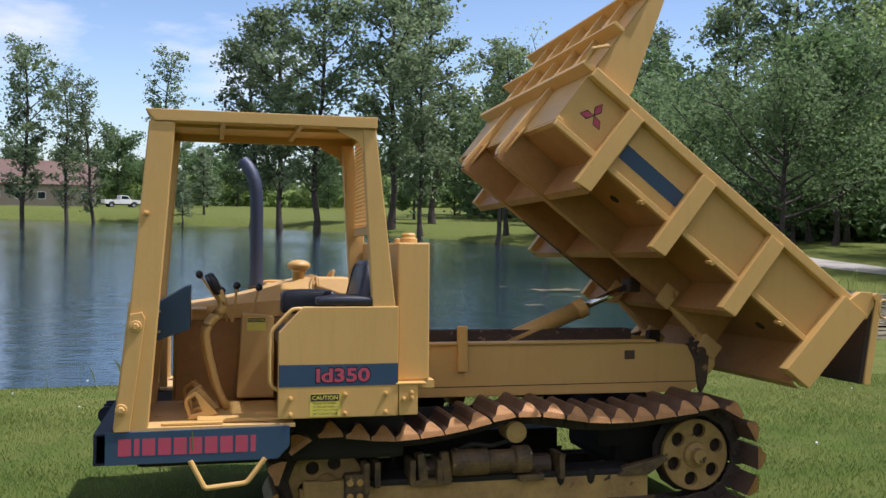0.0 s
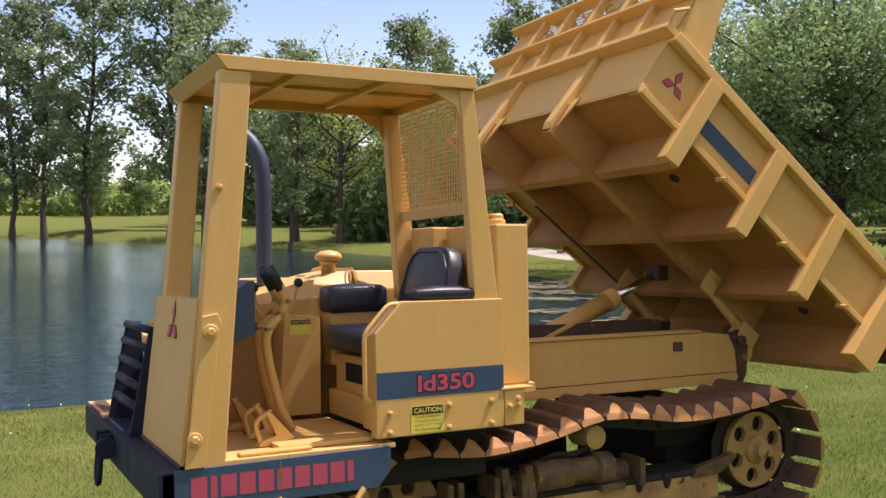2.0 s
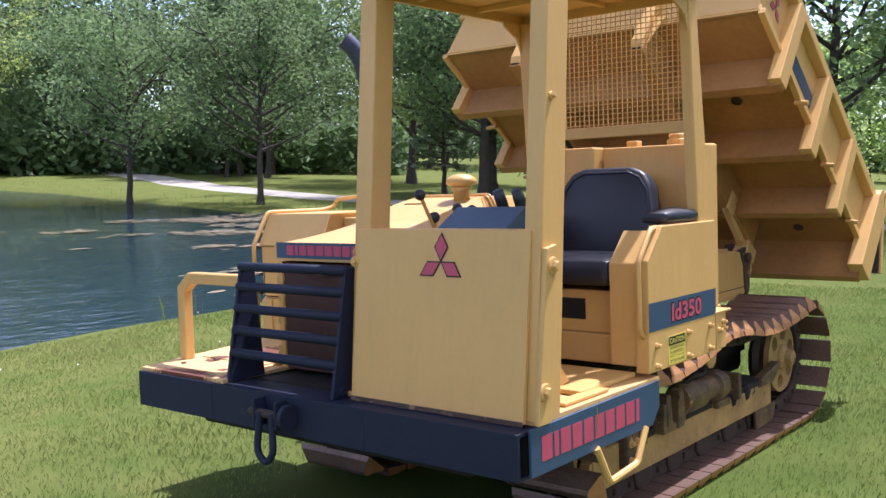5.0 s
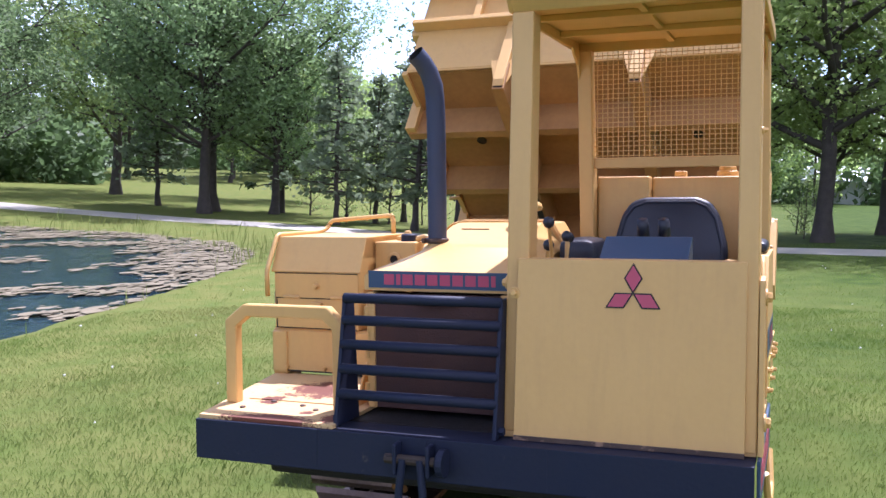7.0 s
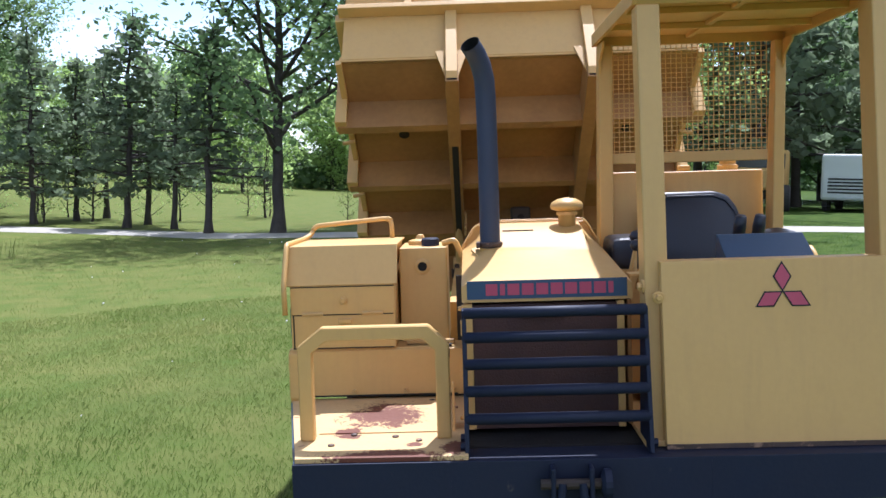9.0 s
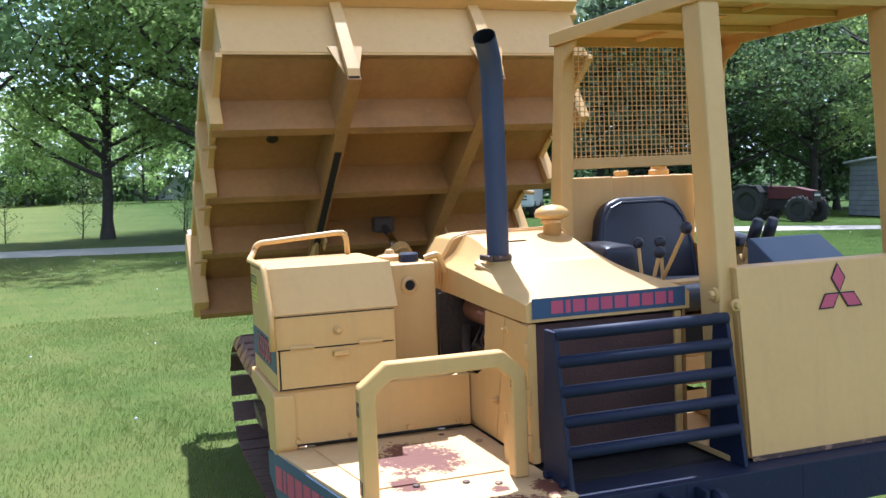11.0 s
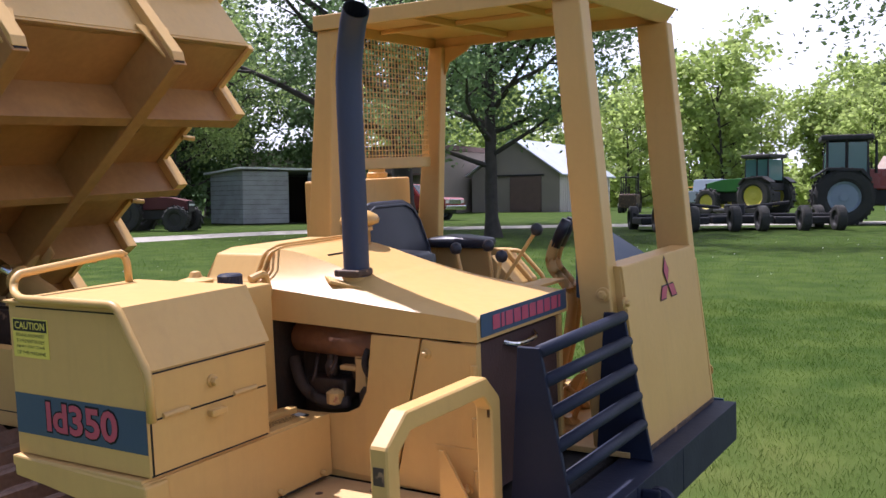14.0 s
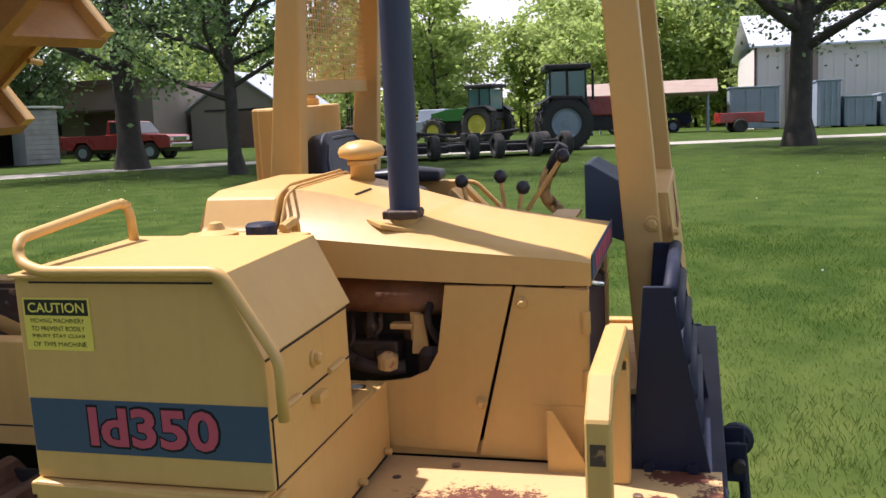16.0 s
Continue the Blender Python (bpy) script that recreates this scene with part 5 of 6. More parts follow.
# ---- trees ----
def tube_arrays(pts, rad, sides=5):
    pts = np.array(pts, float)
    d = np.gradient(pts, axis=0)
    d /= np.linalg.norm(d, axis=1, keepdims=True) + 1e-9
    ref = np.where(np.abs(d[:, 2:3]) > 0.9, [[1.0, 0, 0]], [[0, 0, 1.0]])
    s = np.cross(d, ref)
    s /= np.linalg.norm(s, axis=1, keepdims=True) + 1e-9
    u = np.cross(d, s)
    a = np.arange(sides) * 2 * np.pi / sides
    v = (pts[:, None] + np.array(rad)[:, None, None] * (np.cos(a)[None, :, None] * s[:, None] + np.sin(a)[None, :, None] * u[:, None])).reshape(-1, 3)
    i = np.arange(len(pts) - 1)[:, None] * sides
    k = np.arange(sides)[None]
    f = np.stack([i + k, i + (k + 1) % sides, i + sides + (k + 1) % sides, i + sides + k], -1).reshape(-1, 4)
    return v, f


def join_arrays(parts):
    vs, fs, n = [], [], 0
    for v, f in parts:
        vs.append(v)
        fs.append(f + n)
        n += len(v)
    return np.concatenate(vs), np.concatenate(fs)


def leaves(rng, centres, size, spread_by):
    """Small folded leaf sprays scattered round the given places."""
    c = centres + rng.normal(size=centres.shape) * spread_by
    n = len(c)
    a = rng.normal(size=(n, 3))
    a[:, 2] *= 0.6
    a /= np.linalg.norm(a, axis=1, keepdims=True)
    b = np.cross(a, rng.normal(size=(n, 3)))
    b /= np.linalg.norm(b, axis=1, keepdims=True)
    s = size * rng.uniform(0.6, 1.4, (n, 1))
    v = np.stack([c - a * s * 0.6, c + b * s * 0.36, c + a * s * 0.6, c - b * s * 0.36], 1).reshape(-1, 3)
    return v, np.arange(4 * n).reshape(n, 4)


def grow(seed, tall, wide, clear, kind="broad", count=9000, leaf=0.22, sparse=0.35, trunk=None, lean=0.0):
    """A tree as arrays: its wood (trunk, limbs, twigs) and its leaves."""
    rng = np.random.default_rng(seed)
    trunk = trunk or tall * 0.018
    n = 14
    hs = np.linspace(0, tall * (0.96 if kind != "broad" else 0.8), n)
    wob = np.cumsum(rng.normal(size=(n, 2)) * tall * (0.006 if kind != "broad" else 0.0025), axis=0)
    axis = np.stack([wob[:, 0] + lean * hs, wob[:, 1], hs], 1)
    rad = trunk * (1 - hs / tall) ** 0.8 + 0.012
    rad[0] *= 1.5
    wood = [tube_arrays(axis, rad, 8)]
    tips, weight = [], []
    limbs = {"broad": 26, "poplar": 34, "pine": 60, "wood": 16}[kind]
    for k in range(limbs):
        f = (k + rng.uniform(0, 1)) / limbs
        z = clear + (tall * (0.92 if kind != "broad" else 0.75) - clear) * f
        base = np.array([np.interp(z, hs, axis[:, j]) for j in range(3)])
        az = k * 2.4 + rng.uniform(-0.6, 0.6)
        if kind == "broad":
            shape = math.sin(math.pi * min(1, 0.22 + 0.75 * f)) ** 0.7
            reach, rise = wide / 2 * shape * rng.uniform(0.65, 1.1), rng.uniform(0.05, 0.55) + 0.6 * f
        elif kind == "poplar":
            shape = (0.45 + 0.55 * math.sin(math.pi * (0.1 + 0.8 * f)))
            reach, rise = wide / 2 * shape * rng.uniform(0.5, 1.2), rng.uniform(0.5, 1.1)
        elif kind == "pine":
            reach, rise = wide / 2 * (1 - f) ** 0.8 * rng.uniform(0.55, 1.15) + 0.15, rng.uniform(-0.12, 0.22)
        else:
            reach, rise = wide / 2 * (0.55 + 0.45 * math.sin(math.pi * f)) * rng.uniform(0.6, 1.1), rng.uniform(0.2, 0.9)
        d = np.array([math.cos(az), math.sin(az), rise])
        t = np.linspace(0, 1, 6)[:, None]
        bend = np.array([0, 0, 0.18 * reach]) if kind != "pine" else np.array([0, 0, -0.06 * reach])
        pts = base + d * reach * t + bend * t * t + np.cumsum(rng.normal(size=(6, 3)), axis=0) * 0.03 * reach * t
        r0 = min(np.interp(z, hs, rad) * 0.6, 0.02 + 0.022 * reach)
        wood.append(tube_arrays(pts, r0 * (1 - 0.85 * t[:, 0]) + 0.004, 5))
        subs = 5 if kind in ("broad", "poplar") else 3
        for j in range(subs):
            q = 0.35 + 0.65 * (j + rng.uniform(0, 1)) / subs
            p = np.array([np.interp(q, t[:, 0], pts[:, i]) for i in range(3)])
            e = d * 0.5 + rng.normal(size=3) * (0.8 if kind != "pine" else 0.45)
            e[2] = abs(e[2]) * (0.7 if kind != "pine" else 0.15)
            ln = reach * rng.uniform(0.18, 0.42)
            tw = np.stack([p, p + e * ln * 0.5, p + e * ln + [0, 0, 0.05 * ln]])
            wood.append(tube_arrays(tw, [0.012 + 0.006 * reach, 0.01, 0.004], 4))
            for s in (0.45, 0.75, 1.0):
                if rng.uniform() > sparse * 0.5:
                    tips.append(p + e * ln * s)
                    weight.append(0.4 + reach)
        tips.append(pts[-1])
        weight.append(0.4 + reach)
    tips, weight = np.array(tips), np.array(weight) * rng.uniform(0.3, 1.7, len(weight))
    pick = rng.choice(len(tips), count, p=weight / weight.sum())
    fluff = {"broad": 0.05 * wide, "poplar": 0.075 * wide, "pine": 0.045 * wide, "wood": 0.085 * wide}[kind]
    size = np.clip(rng.normal(1, 0.3, (count, 1)), 0.4, 2)
    return join_arrays(wood), leaves(rng, tips[pick], leaf, fluff * size * np.array([[1, 1, 0.7]]))


def array_mesh(name, v, f, mat, smooth_it=False):
    me = bpy.data.meshes.new(name)
    me.from_pydata(v.tolist(), [], f.tolist())
    me.materials.append(mat)
    if smooth_it:
        me.shade_smooth()
    return me


def tree(name, arrays, mat, label, category, group=""):
    top = empty(name)
    for pn, (v, f), m in (("trunk", arrays[0], BARK), ("crown", arrays[1], mat)):
        ob = new(pn, array_mesh(pn, v, f, m, pn == "trunk"))
        ob.parent = top
    return tagged(top, label, category, group)


def polar(eye, az, d):
    return eye[0] + d * math.cos(radians(az)), eye[1] + d * math.sin(radians(az))


def plant(first, place, turn, s):
    """A copy of a tree, scaled, at a place."""
    c = copy_thing(first, Matrix.Identity(4))
    c.location = (place[0], place[1], float(height(*place)) - 0.06)
    c.rotation_euler, c.scale = (0, 0, turn), (s, s, s)
    return c


E0, E7, E8, E11 = (0.4, -4.6), (-3.0, 0.0), (-2.9, 1.1), (-2.3, 2.7)
poplars = [tree("poplar_tree", grow(11 + k, 17, w, 2.6, "poplar", c, 0.25, sp, 0.20, ln), LEAF_C, "tall slender poplar with sparse grey-green leaves on the pond bank", "tree", "trees on the far bank")
           for k, (w, c, sp, ln) in enumerate(((4.0, 5400, .5, .01), (4.8, 7400, .3, -.01), (3.8, 3000, .8, .035)))]
spots = [(98.2, 100, 19, 0), (96.0, 103, 17, 2), (94.2, 99, 15.5, 2), (90.6, 105, 17.5, 2), (85.6, 88, 19, 1), (84.0, 84, 20.5, 1), (82.0, 78, 21.5, 1), (77.6, 74, 23, 1),
         (75.0, 86, 22, 1), (64.0, 88, 20, 1), (62.2, 92, 19, 0), (57.5, 64, 16.5, 1), (54.5, 60, 18, 0), (52.0, 62, 16, 1), (101.5, 95, 20, 0)]
first_used = set()
for k, (az, d, h, v) in enumerate(spots):
    p, t = polar(E0, az, d), k * 1.7
    if v not in first_used:
        first_used.add(v)
        o = poplars[v]
        o.location, o.rotation_euler, o.scale = (*p, float(height(*p)) - 0.06), (0, 0, t), (h / 17,) * 3
    else:
        plant(poplars[v], p, t, h / 17)
for k, (x, y, h, v) in enumerate(((12.6, 48.5, 12.5, 0), (10.8, 60, 14, 1), (14.8, 53.5, 13, 0))):
    plant(poplars[v], (x + 6.4, y + 1.5), k * 2.1, h / 17)

LEAF_E = material("leaf_spring", (0.33, 0.42, 0.12), 0.55, spot=(0.44, 0.50, 0.18), scale=0.6, fine=6, bump=0, translucent=0.65, island=0.35, spec=0.3)
LEAF_D = material("leaf_mid", (0.175, 0.265, 0.11), 0.55, spot=(0.24, 0.32, 0.14), scale=0.6, fine=6, bump=0, translucent=0.6, island=0.4, spec=0.3)
maples = [tree("maple_tree", grow(31 + k, h, w, c, "broad", n, lf, sp, tr), m, lab, "tree", "broad trees round the yard")
          for k, (h, w, c, n, lf, sp, tr, m, lab) in enumerate((
              (13, 15, 2.4, 36000, .135, .2, .33, LEAF_A, "broad shady maple with a thick dark trunk on the lawn"),
              (9, 8, 1.9, 15000, .135, .45, .13, LEAF_D, "light airy tree with fresh green leaves beside water"),
              (12, 10, 2.2, 26000, .135, .25, .20, LEAF_B, "bright green deciduous tree at the wood's edge"),
              (11, 8.5, 2.0, 20000, .13, .4, .2, LEAF_D, "mid-green maple with dark forked trunk by the lane"),
              (11, 8.0, 2.6, 9000, .13, .6, .17, LEAF_E, "airy tree with pale yellow-green spring leaves on the pond bank")))]
broad = [(0, 16.7, -24.1, 1.2, .3), (0, -3.9, -27.6, 1.12, 2.2), (4, 22.6, 51.0, 1.15, 0), (1, 18.9, 29.5, .85, 1.4), (1, 20.2, 23.8, .85, 2.8), (3, 29.0, 20.6, 1.05, .5), (3, 30.6, 21.2, 1.15, 2.0), (3, 31.5, 18.9, .8, 4.4),
         (2, 25.2, -1.4, 1.15, 1.1), (1, 24.2, 6.0, 1.2, 3.3), (2, 27.5, 1.6, .8, .9), (2, 28.5, -1.6, .85, 2.9), (2, 30, -3.4, .9, 4.0), (3, 11.0, -19.7, .92, 1.0), (2, 36, 30, 1.1, 3.0), 
         (2, 41, 24, .75, 1.9), (0, 35, -26, .8, 4.1), (2, 33.5, -30, 1.0, .4)]
first_used = set()
for v, x, y, s, t in broad:
    if v not in first_used:
        first_used.add(v)
        o = maples[v]
        o.location, o.rotation_euler, o.scale = (x, y, float(height(x, y)) - 0.06), (0, 0, t), (s,) * 3
    else:
        plant(maples[v], (x, y), t, s)

pines = [tree("pine_tree", grow(51 + k, h, w, c, "pine", n, .26, .2, .13), NEEDLE, "scraggly dark pine with bare lower trunk by the lane", "tree", "pines along the lane")
         for k, (h, w, c, n) in enumerate(((9, 3.9, 1.5, 1900), (8, 3.2, 2.2, 1050)))]
needle_spots = [(0, *polar(E8, 23.4, 33), .72), (0, *polar(E8, 21.2, 35), .66), (0, *polar(E8, 18.6, 31), .78), (1, *polar(E8, 17.4, 33), .75), (1, *polar(E8, 14.1, 28), .8), (0, *polar(E7, 35.3, 42), .8),
                (1, *polar(E8, 19.6, 37), .8), (0, *polar(E8, 27.0, 40), .8), (1, *polar(E8, 16.0, 30.5), .65), (0, *polar(E0, 89.6, 98), .62), (0, *polar(E0, 88.4, 108), .9),
                (0, *polar(E8, -14.5, 42), 1.5), (0, *polar(E8, -17.5, 40), 1.6), (0, *polar(E8, -20, 44), 1.5), (0, *polar(E11, -27, 44), 1.5), (0, *polar(E11, -30.5, 46), 1.5), (0, *polar(E11, -34, 45), 1.3)]
first_used = set()
for k, (v, x, y, s) in enumerate(needle_spots):
    if v not in first_used:
        first_used.add(v)
        o = pines[v]
        o.location, o.rotation_euler, o.scale = (x, y, float(height(x, y)) - 0.06), (0, 0, k * 1.3), (s,) * 3
    else:
        plant(pines[v], (x, y), k * 1.3, s)


def woods(name, seed, places, mat, label, tall=(9, 14), count=4600, leaf=0.27):
    """Many trees run together: one body of trunks and one of leaves."""
    rng = np.random.default_rng(seed)
    kinds = [grow(seed + 7 * k, 12, 7.0, 0.8, "wood", count, leaf, 0.25, 0.14) for k in range(3)]
    wood, leaf_parts = [], []
    for k, (x, y) in enumerate(places):
        (wv, wf), (lv, lf) = kinds[k % 3]
        s, a = rng.uniform(*tall) / 12, rng.uniform(0, 6.28)
        rot = np.array([[math.cos(a), -math.sin(a), 0], [math.sin(a), math.cos(a), 0], [0, 0, 1]]) * s
        off = np.array([x, y, float(height(x, y)) - 0.1])
        wood.append((wv @ rot.T + off, wf))
        leaf_parts.append((lv @ rot.T + off, lf))
    (wv, wf), (lv, lf) = join_arrays(wood), join_arrays(leaf_parts)
    v, f = join_arrays([(wv, wf), (lv, lf)])
    me = bpy.data.meshes.new(name)
    me.from_pydata(v.tolist(), [], f.tolist())
    me.materials.append(BARK)
    me.materials.append(mat)
    me.polygons.foreach_set("material_index", np.r_[np.zeros(len(wf), np.int32), np.ones(len(lf), np.int32)])
    return tagged(new(name, me), label, "woods", kind="stuff")


def belt(seed, az0, az1, d0, d1, n, c=(0, 0)):
    rng = np.random.default_rng(seed)
    az, d = np.radians(rng.uniform(az0, az1, n)), np.sqrt(rng.uniform(d0 * d0, d1 * d1, n))
    return [(c[0] + r * math.cos(a), c[1] + r * math.sin(a)) for a, r in zip(az, d)]


woods("woods", 101, belt(1, 42, 62, 50, 78, 24) + belt(2, 28, 44, 62, 90, 10), LEAF_A, "dense dark green wood behind the pond", (8, 12.5), 4000, .27)
woods("woods", 131, belt(3, 60, 76, 92, 125, 16) + belt(4, 76, 104, 150, 190, 22), LEAF_A, "distant green treeline beyond the far lawn", (9, 14), 3400, .42)
woods("woods", 161, belt(5, 6, 30, 75, 105, 20) + belt(6, -16, 4, 85, 115, 18), LEAF_B, "fresh green trees beyond the field", (8, 12), 3400, .34)
woods("woods", 191, belt(7, -52, -18, 48, 62, 24), LEAF_A, "dark trees standing behind the sheds", (10, 14), 4600, .28)
woods("woods", 221, belt(8, -108, -56, 92, 130, 70), LEAF_E, "sunlit yellow-green spring woods behind the farmyard", (11, 17), 2400, .42)
woods("woods", 251, belt(9, 104, 252, 120, 170, 40), LEAF_A, "far trees closing the view", (8, 15), 1500, .6)


def thicket(name, seed, az0, az1, d0, d1, tall, n, leaf, mat, label):
    """A far hedge or thicket: leaves heaped along an arc, its top uneven."""
    rng = np.random.default_rng(seed)
    az, d = rng.uniform(az0, az1, n), rng.uniform(d0, d1, n)
    top = tall * (0.65 + 0.25 * np.sin(az * 1.3 + seed) * np.sin(az * 0.47) + 0.22 * np.sin(az * 4.1 + d * 0.2) + 0.12 * np.sin(az * 11))
    x, y = d * np.cos(np.radians(az)), d * np.sin(np.radians(az))
    c = np.stack([x, y, height(x, y) + np.clip(top, 0.5, None) * rng.uniform(0, 1, n) ** 0.8], 1)
    v, f = leaves(rng, c, leaf, 0.3)
    return tagged(new(name, array_mesh(name, v, f, mat)), label, "hedge", kind="stuff")


thicket("undergrowth", 8, 40, 66, 56, 68, 4.2, 16000, .5, LEAF_A, "dark undergrowth beneath the trees of the far bank")
thicket("hedge", 3, 2, 72, 96, 125, 6, 26000, .9, LEAF_A, "low distant hedge along the horizon")
thicket("hedge", 4, 70, 115, 180, 215, 8, 20000, 1.4, LEAF_B, "far green hedge beyond the pond")
thicket("hedge", 5, -62, 3, 100, 128, 6.5, 26000, .9, LEAF_A, "low distant thicket behind the lane")
thicket("hedge", 6, -125, -60, 128, 150, 7, 24000, 1.1, LEAF_E, "sunlit thicket behind the farmyard")
woods("shrubs", 281, belt(10, 8, 26, 33, 40, 14, E8), LEAF_B, "thin green saplings and shrubs along the fence", (2.0, 4.0), 500, .3)
woods("shrubs", 291, belt(11, -8, 4, 29, 34, 8, E11), LEAF_B, "low shrubs at the field's edge", (1.2, 2.6), 500, .3)


# ---- grass ----
def blades(name, seed, n, area, tall, wide, label, keep, bow=(0.25, 0.9)):
    rng = np.random.default_rng(seed)
    x, y = rng.uniform(area[0], area[1], n), rng.uniform(area[2], area[3], n)
    ok = keep(x, y)
    x, y = x[ok], y[ok]
    n = len(x)
    z = height(x, y)
    patch = 0.85 + 0.3 * np.sin(x * 2.1 + np.sin(y * 1.7)) * np.sin(y * 2.6 + 0.6 * x)
    b, h = rng.uniform(0, 6.28, n), tall * rng.uniform(0.5, 1.3, n) * np.clip(patch, 0.45, 1.3)
    c, s = -np.sin(b), np.cos(b)
    w = wide * rng.uniform(0.6, 1.3, n)
    lean = h * rng.uniform(*bow, n)
    lx, ly = np.cos(b) * lean, np.sin(b) * lean
    v = np.stack([np.stack([x - c * w, y - s * w, z - 0.01], 1), np.stack([x + c * w, y + s * w, z - 0.01], 1),
                  np.stack([x + lx * 0.4 + c * w * 0.7, y + ly * 0.4 + s * w * 0.7, z + h * 0.6], 1), np.stack([x + lx, y + ly, z + h], 1)], 1).reshape(-1, 3)
    f = np.arange(4 * n).reshape(n, 4)
    return tagged(new(name, array_mesh(name, v, f, BLADE)), label, "grass", kind="stuff")


def dry(x, y, edge=0.25):
    d = along(POND, x, y, True)
    return ~inside(POND, x, y) & (d > edge) & (along(LANE, x, y) > 1.5)


blades("grass", 5, 430000, (-6.5, 9.5, -7.5, 8.5), 0.030, 0.0017, "short mown lawn grass", lambda x, y: dry(x, y) & (np.hypot(x - 1.5, y - 1.2) < 8.2) & ~((x > 0.6) & (x < 3.4) & (y > 0.25) & (y < 1.85)))
blades("grass", 6, 130000, (-12, 24, -22, 12), 0.034, 0.0028, "mown lawn grass further off", lambda x, y: dry(x, y) & (np.hypot(x - 1.5, y - 1.2) >= 7.8))
blades("grass", 7, 40000, (-60, 26, 5, 130), 0.26, 0.005, "long rough grass along the water's edge", lambda x, y: ~inside(POND, x, y) & (along(POND, x, y, True) < np.where(y > 12, 1.6, 0.35)), (0.05, 0.5))
blades("reeds", 8, 1100, (13, 20, 9, 20), 0.42, 0.007, "thin reeds standing in the pond's edge", lambda x, y: along(POND, x, y, True) < 0.9, (0.02, 0.35))

# floating weed on the pond's shallow end
WEED = material("floating_weed", (0.135, 0.115, 0.06), 0.9, spot=(0.22, 0.185, 0.115), amount=0.9, scale=1.2, fine=14, bump=0.4)
rng_w = np.random.default_rng(4)
bm = bmesh.new()
for _ in range(15000):
    cx, cy = rng_w.uniform(6, 19), rng_w.uniform(7.5, 21)
    if not inside(POND, np.array(cx), np.array(cy)):
        continue
    if noise.noise((cx * 0.45, cy * 0.8, 3.1)) + 0.5 * noise.noise((cx * 1.7, cy * 2.6, 1.3)) + 0.10 * (cx - 14.8) + (0.9 * max(0.0, 1 - float(along(POND, np.array(cx), np.array(cy), True)) / 3.2) if cy < 13 else 0.0) < rng_w.uniform(-0.05, 0.3):
        continue
    r = rng_w.uniform(0.03, 0.13)
    k = 7
    bm.faces.new([bm.verts.new((cx + r * 1.8 * q * math.cos(a), cy + r * 0.7 * q * math.sin(a), WATER_Z + 0.004 + 0.000003 * _))
                  for a, q in ((2 * math.pi * i / k, rng_w.uniform(0.4, 1.3)) for i in range(k))])
tagged(part("pond_weed", bm, WEED), "pale olive mats of floating pond weed", "pond weed", kind="stuff")

# ---- farm buildings ----
BOARD = material("weathered_boards", (0.44, 0.44, 0.43), 0.9, spot=(0.26, 0.24, 0.23), amount=0.8, scale=2, fine=25, bump=0.4)
TAUPE = material("taupe_siding", (0.30, 0.25, 0.20), 0.85, spot=(0.22, 0.18, 0.15), scale=0.8, fine=20, bump=0.2)
CREAM = material("cream_metal", (0.74, 0.68, 0.60), 0.6, spot=(0.62, 0.56, 0.48), scale=0.8, fine=15, bump=0.1)
TIN = material("tin_roof", (0.62, 0.66, 0.72), 0.35, metal=0.5, spot=(0.5, 0.5, 0.5), scale=1, fine=12, bump=0.1)
GREYBLUE = material("grey_blue_steel", (0.30, 0.36, 0.42), 0.6, spot=(0.2, 0.22, 0.24), scale=2, bump=0.1)
RED_PAINT = material("red_car_paint", (0.32, 0.025, 0.02), 0.3, spot=(0.22, 0.03, 0.02), scale=2, bump=0.02, coat=0.4)
GREEN_PAINT = material("green_tractor_paint", (0.03, 0.16, 0.03), 0.4, bump=0.02)
TYRE = material("tyre_rubber", (0.035, 0.033, 0.030), 0.85, spot=(0.08, 0.072, 0.062), scale=6, bump=0.4)
SOOT = material("black_machine", (0.02, 0.02, 0.021), 0.6, spot=(0.06, 0.04, 0.03), scale=4, bump=0.2)
WHITE = material("white_paint", (0.75, 0.75, 0.73), 0.5, spot=(0.6, 0.6, 0.57), scale=1, bump=0.05)
GLASS = material("dark_glass", (0.02, 0.03, 0.035), 0.08, bump=0, amount=0.1)
TEAL_GLASS = material("tinted_glass", (0.10, 0.22, 0.20), 0.1, bump=0, amount=0.1)
CANVAS = material("faded_tin", (0.34, 0.26, 0.20), 0.7, spot=(0.25, 0.17, 0.13), amount=0.8, scale=1.5, fine=10, bump=0.1)
SHINGLE = material("brown_shingle", (0.16, 0.10, 0.08), 0.9, spot=(0.1, 0.07, 0.06), scale=2, fine=20, bump=0.3)


def placed(name, x, y, turn, label, category, group="", sink=0.03):
    """An Empty on the ground at a place, turned so that its +x points along turn (degrees)."""
    return tagged(empty(name, Matrix.Translation((x, y, float(height(x, y)) - sink)) @ Matrix.Rotation(radians(turn), 4, "Z")), label, category, group)


def slab_roof(x0, x1, y0, y1, z0, z1, over=0.25, thick=0.08):
    """One roof slope, rising from y0 at z0 to y1 at z1."""
    return prism([(y0, z0), (y1, z1), (y1, z1 + thick), (y0, z0 + thick)], x0 - over, x1 + over, 0.01, axis="x")


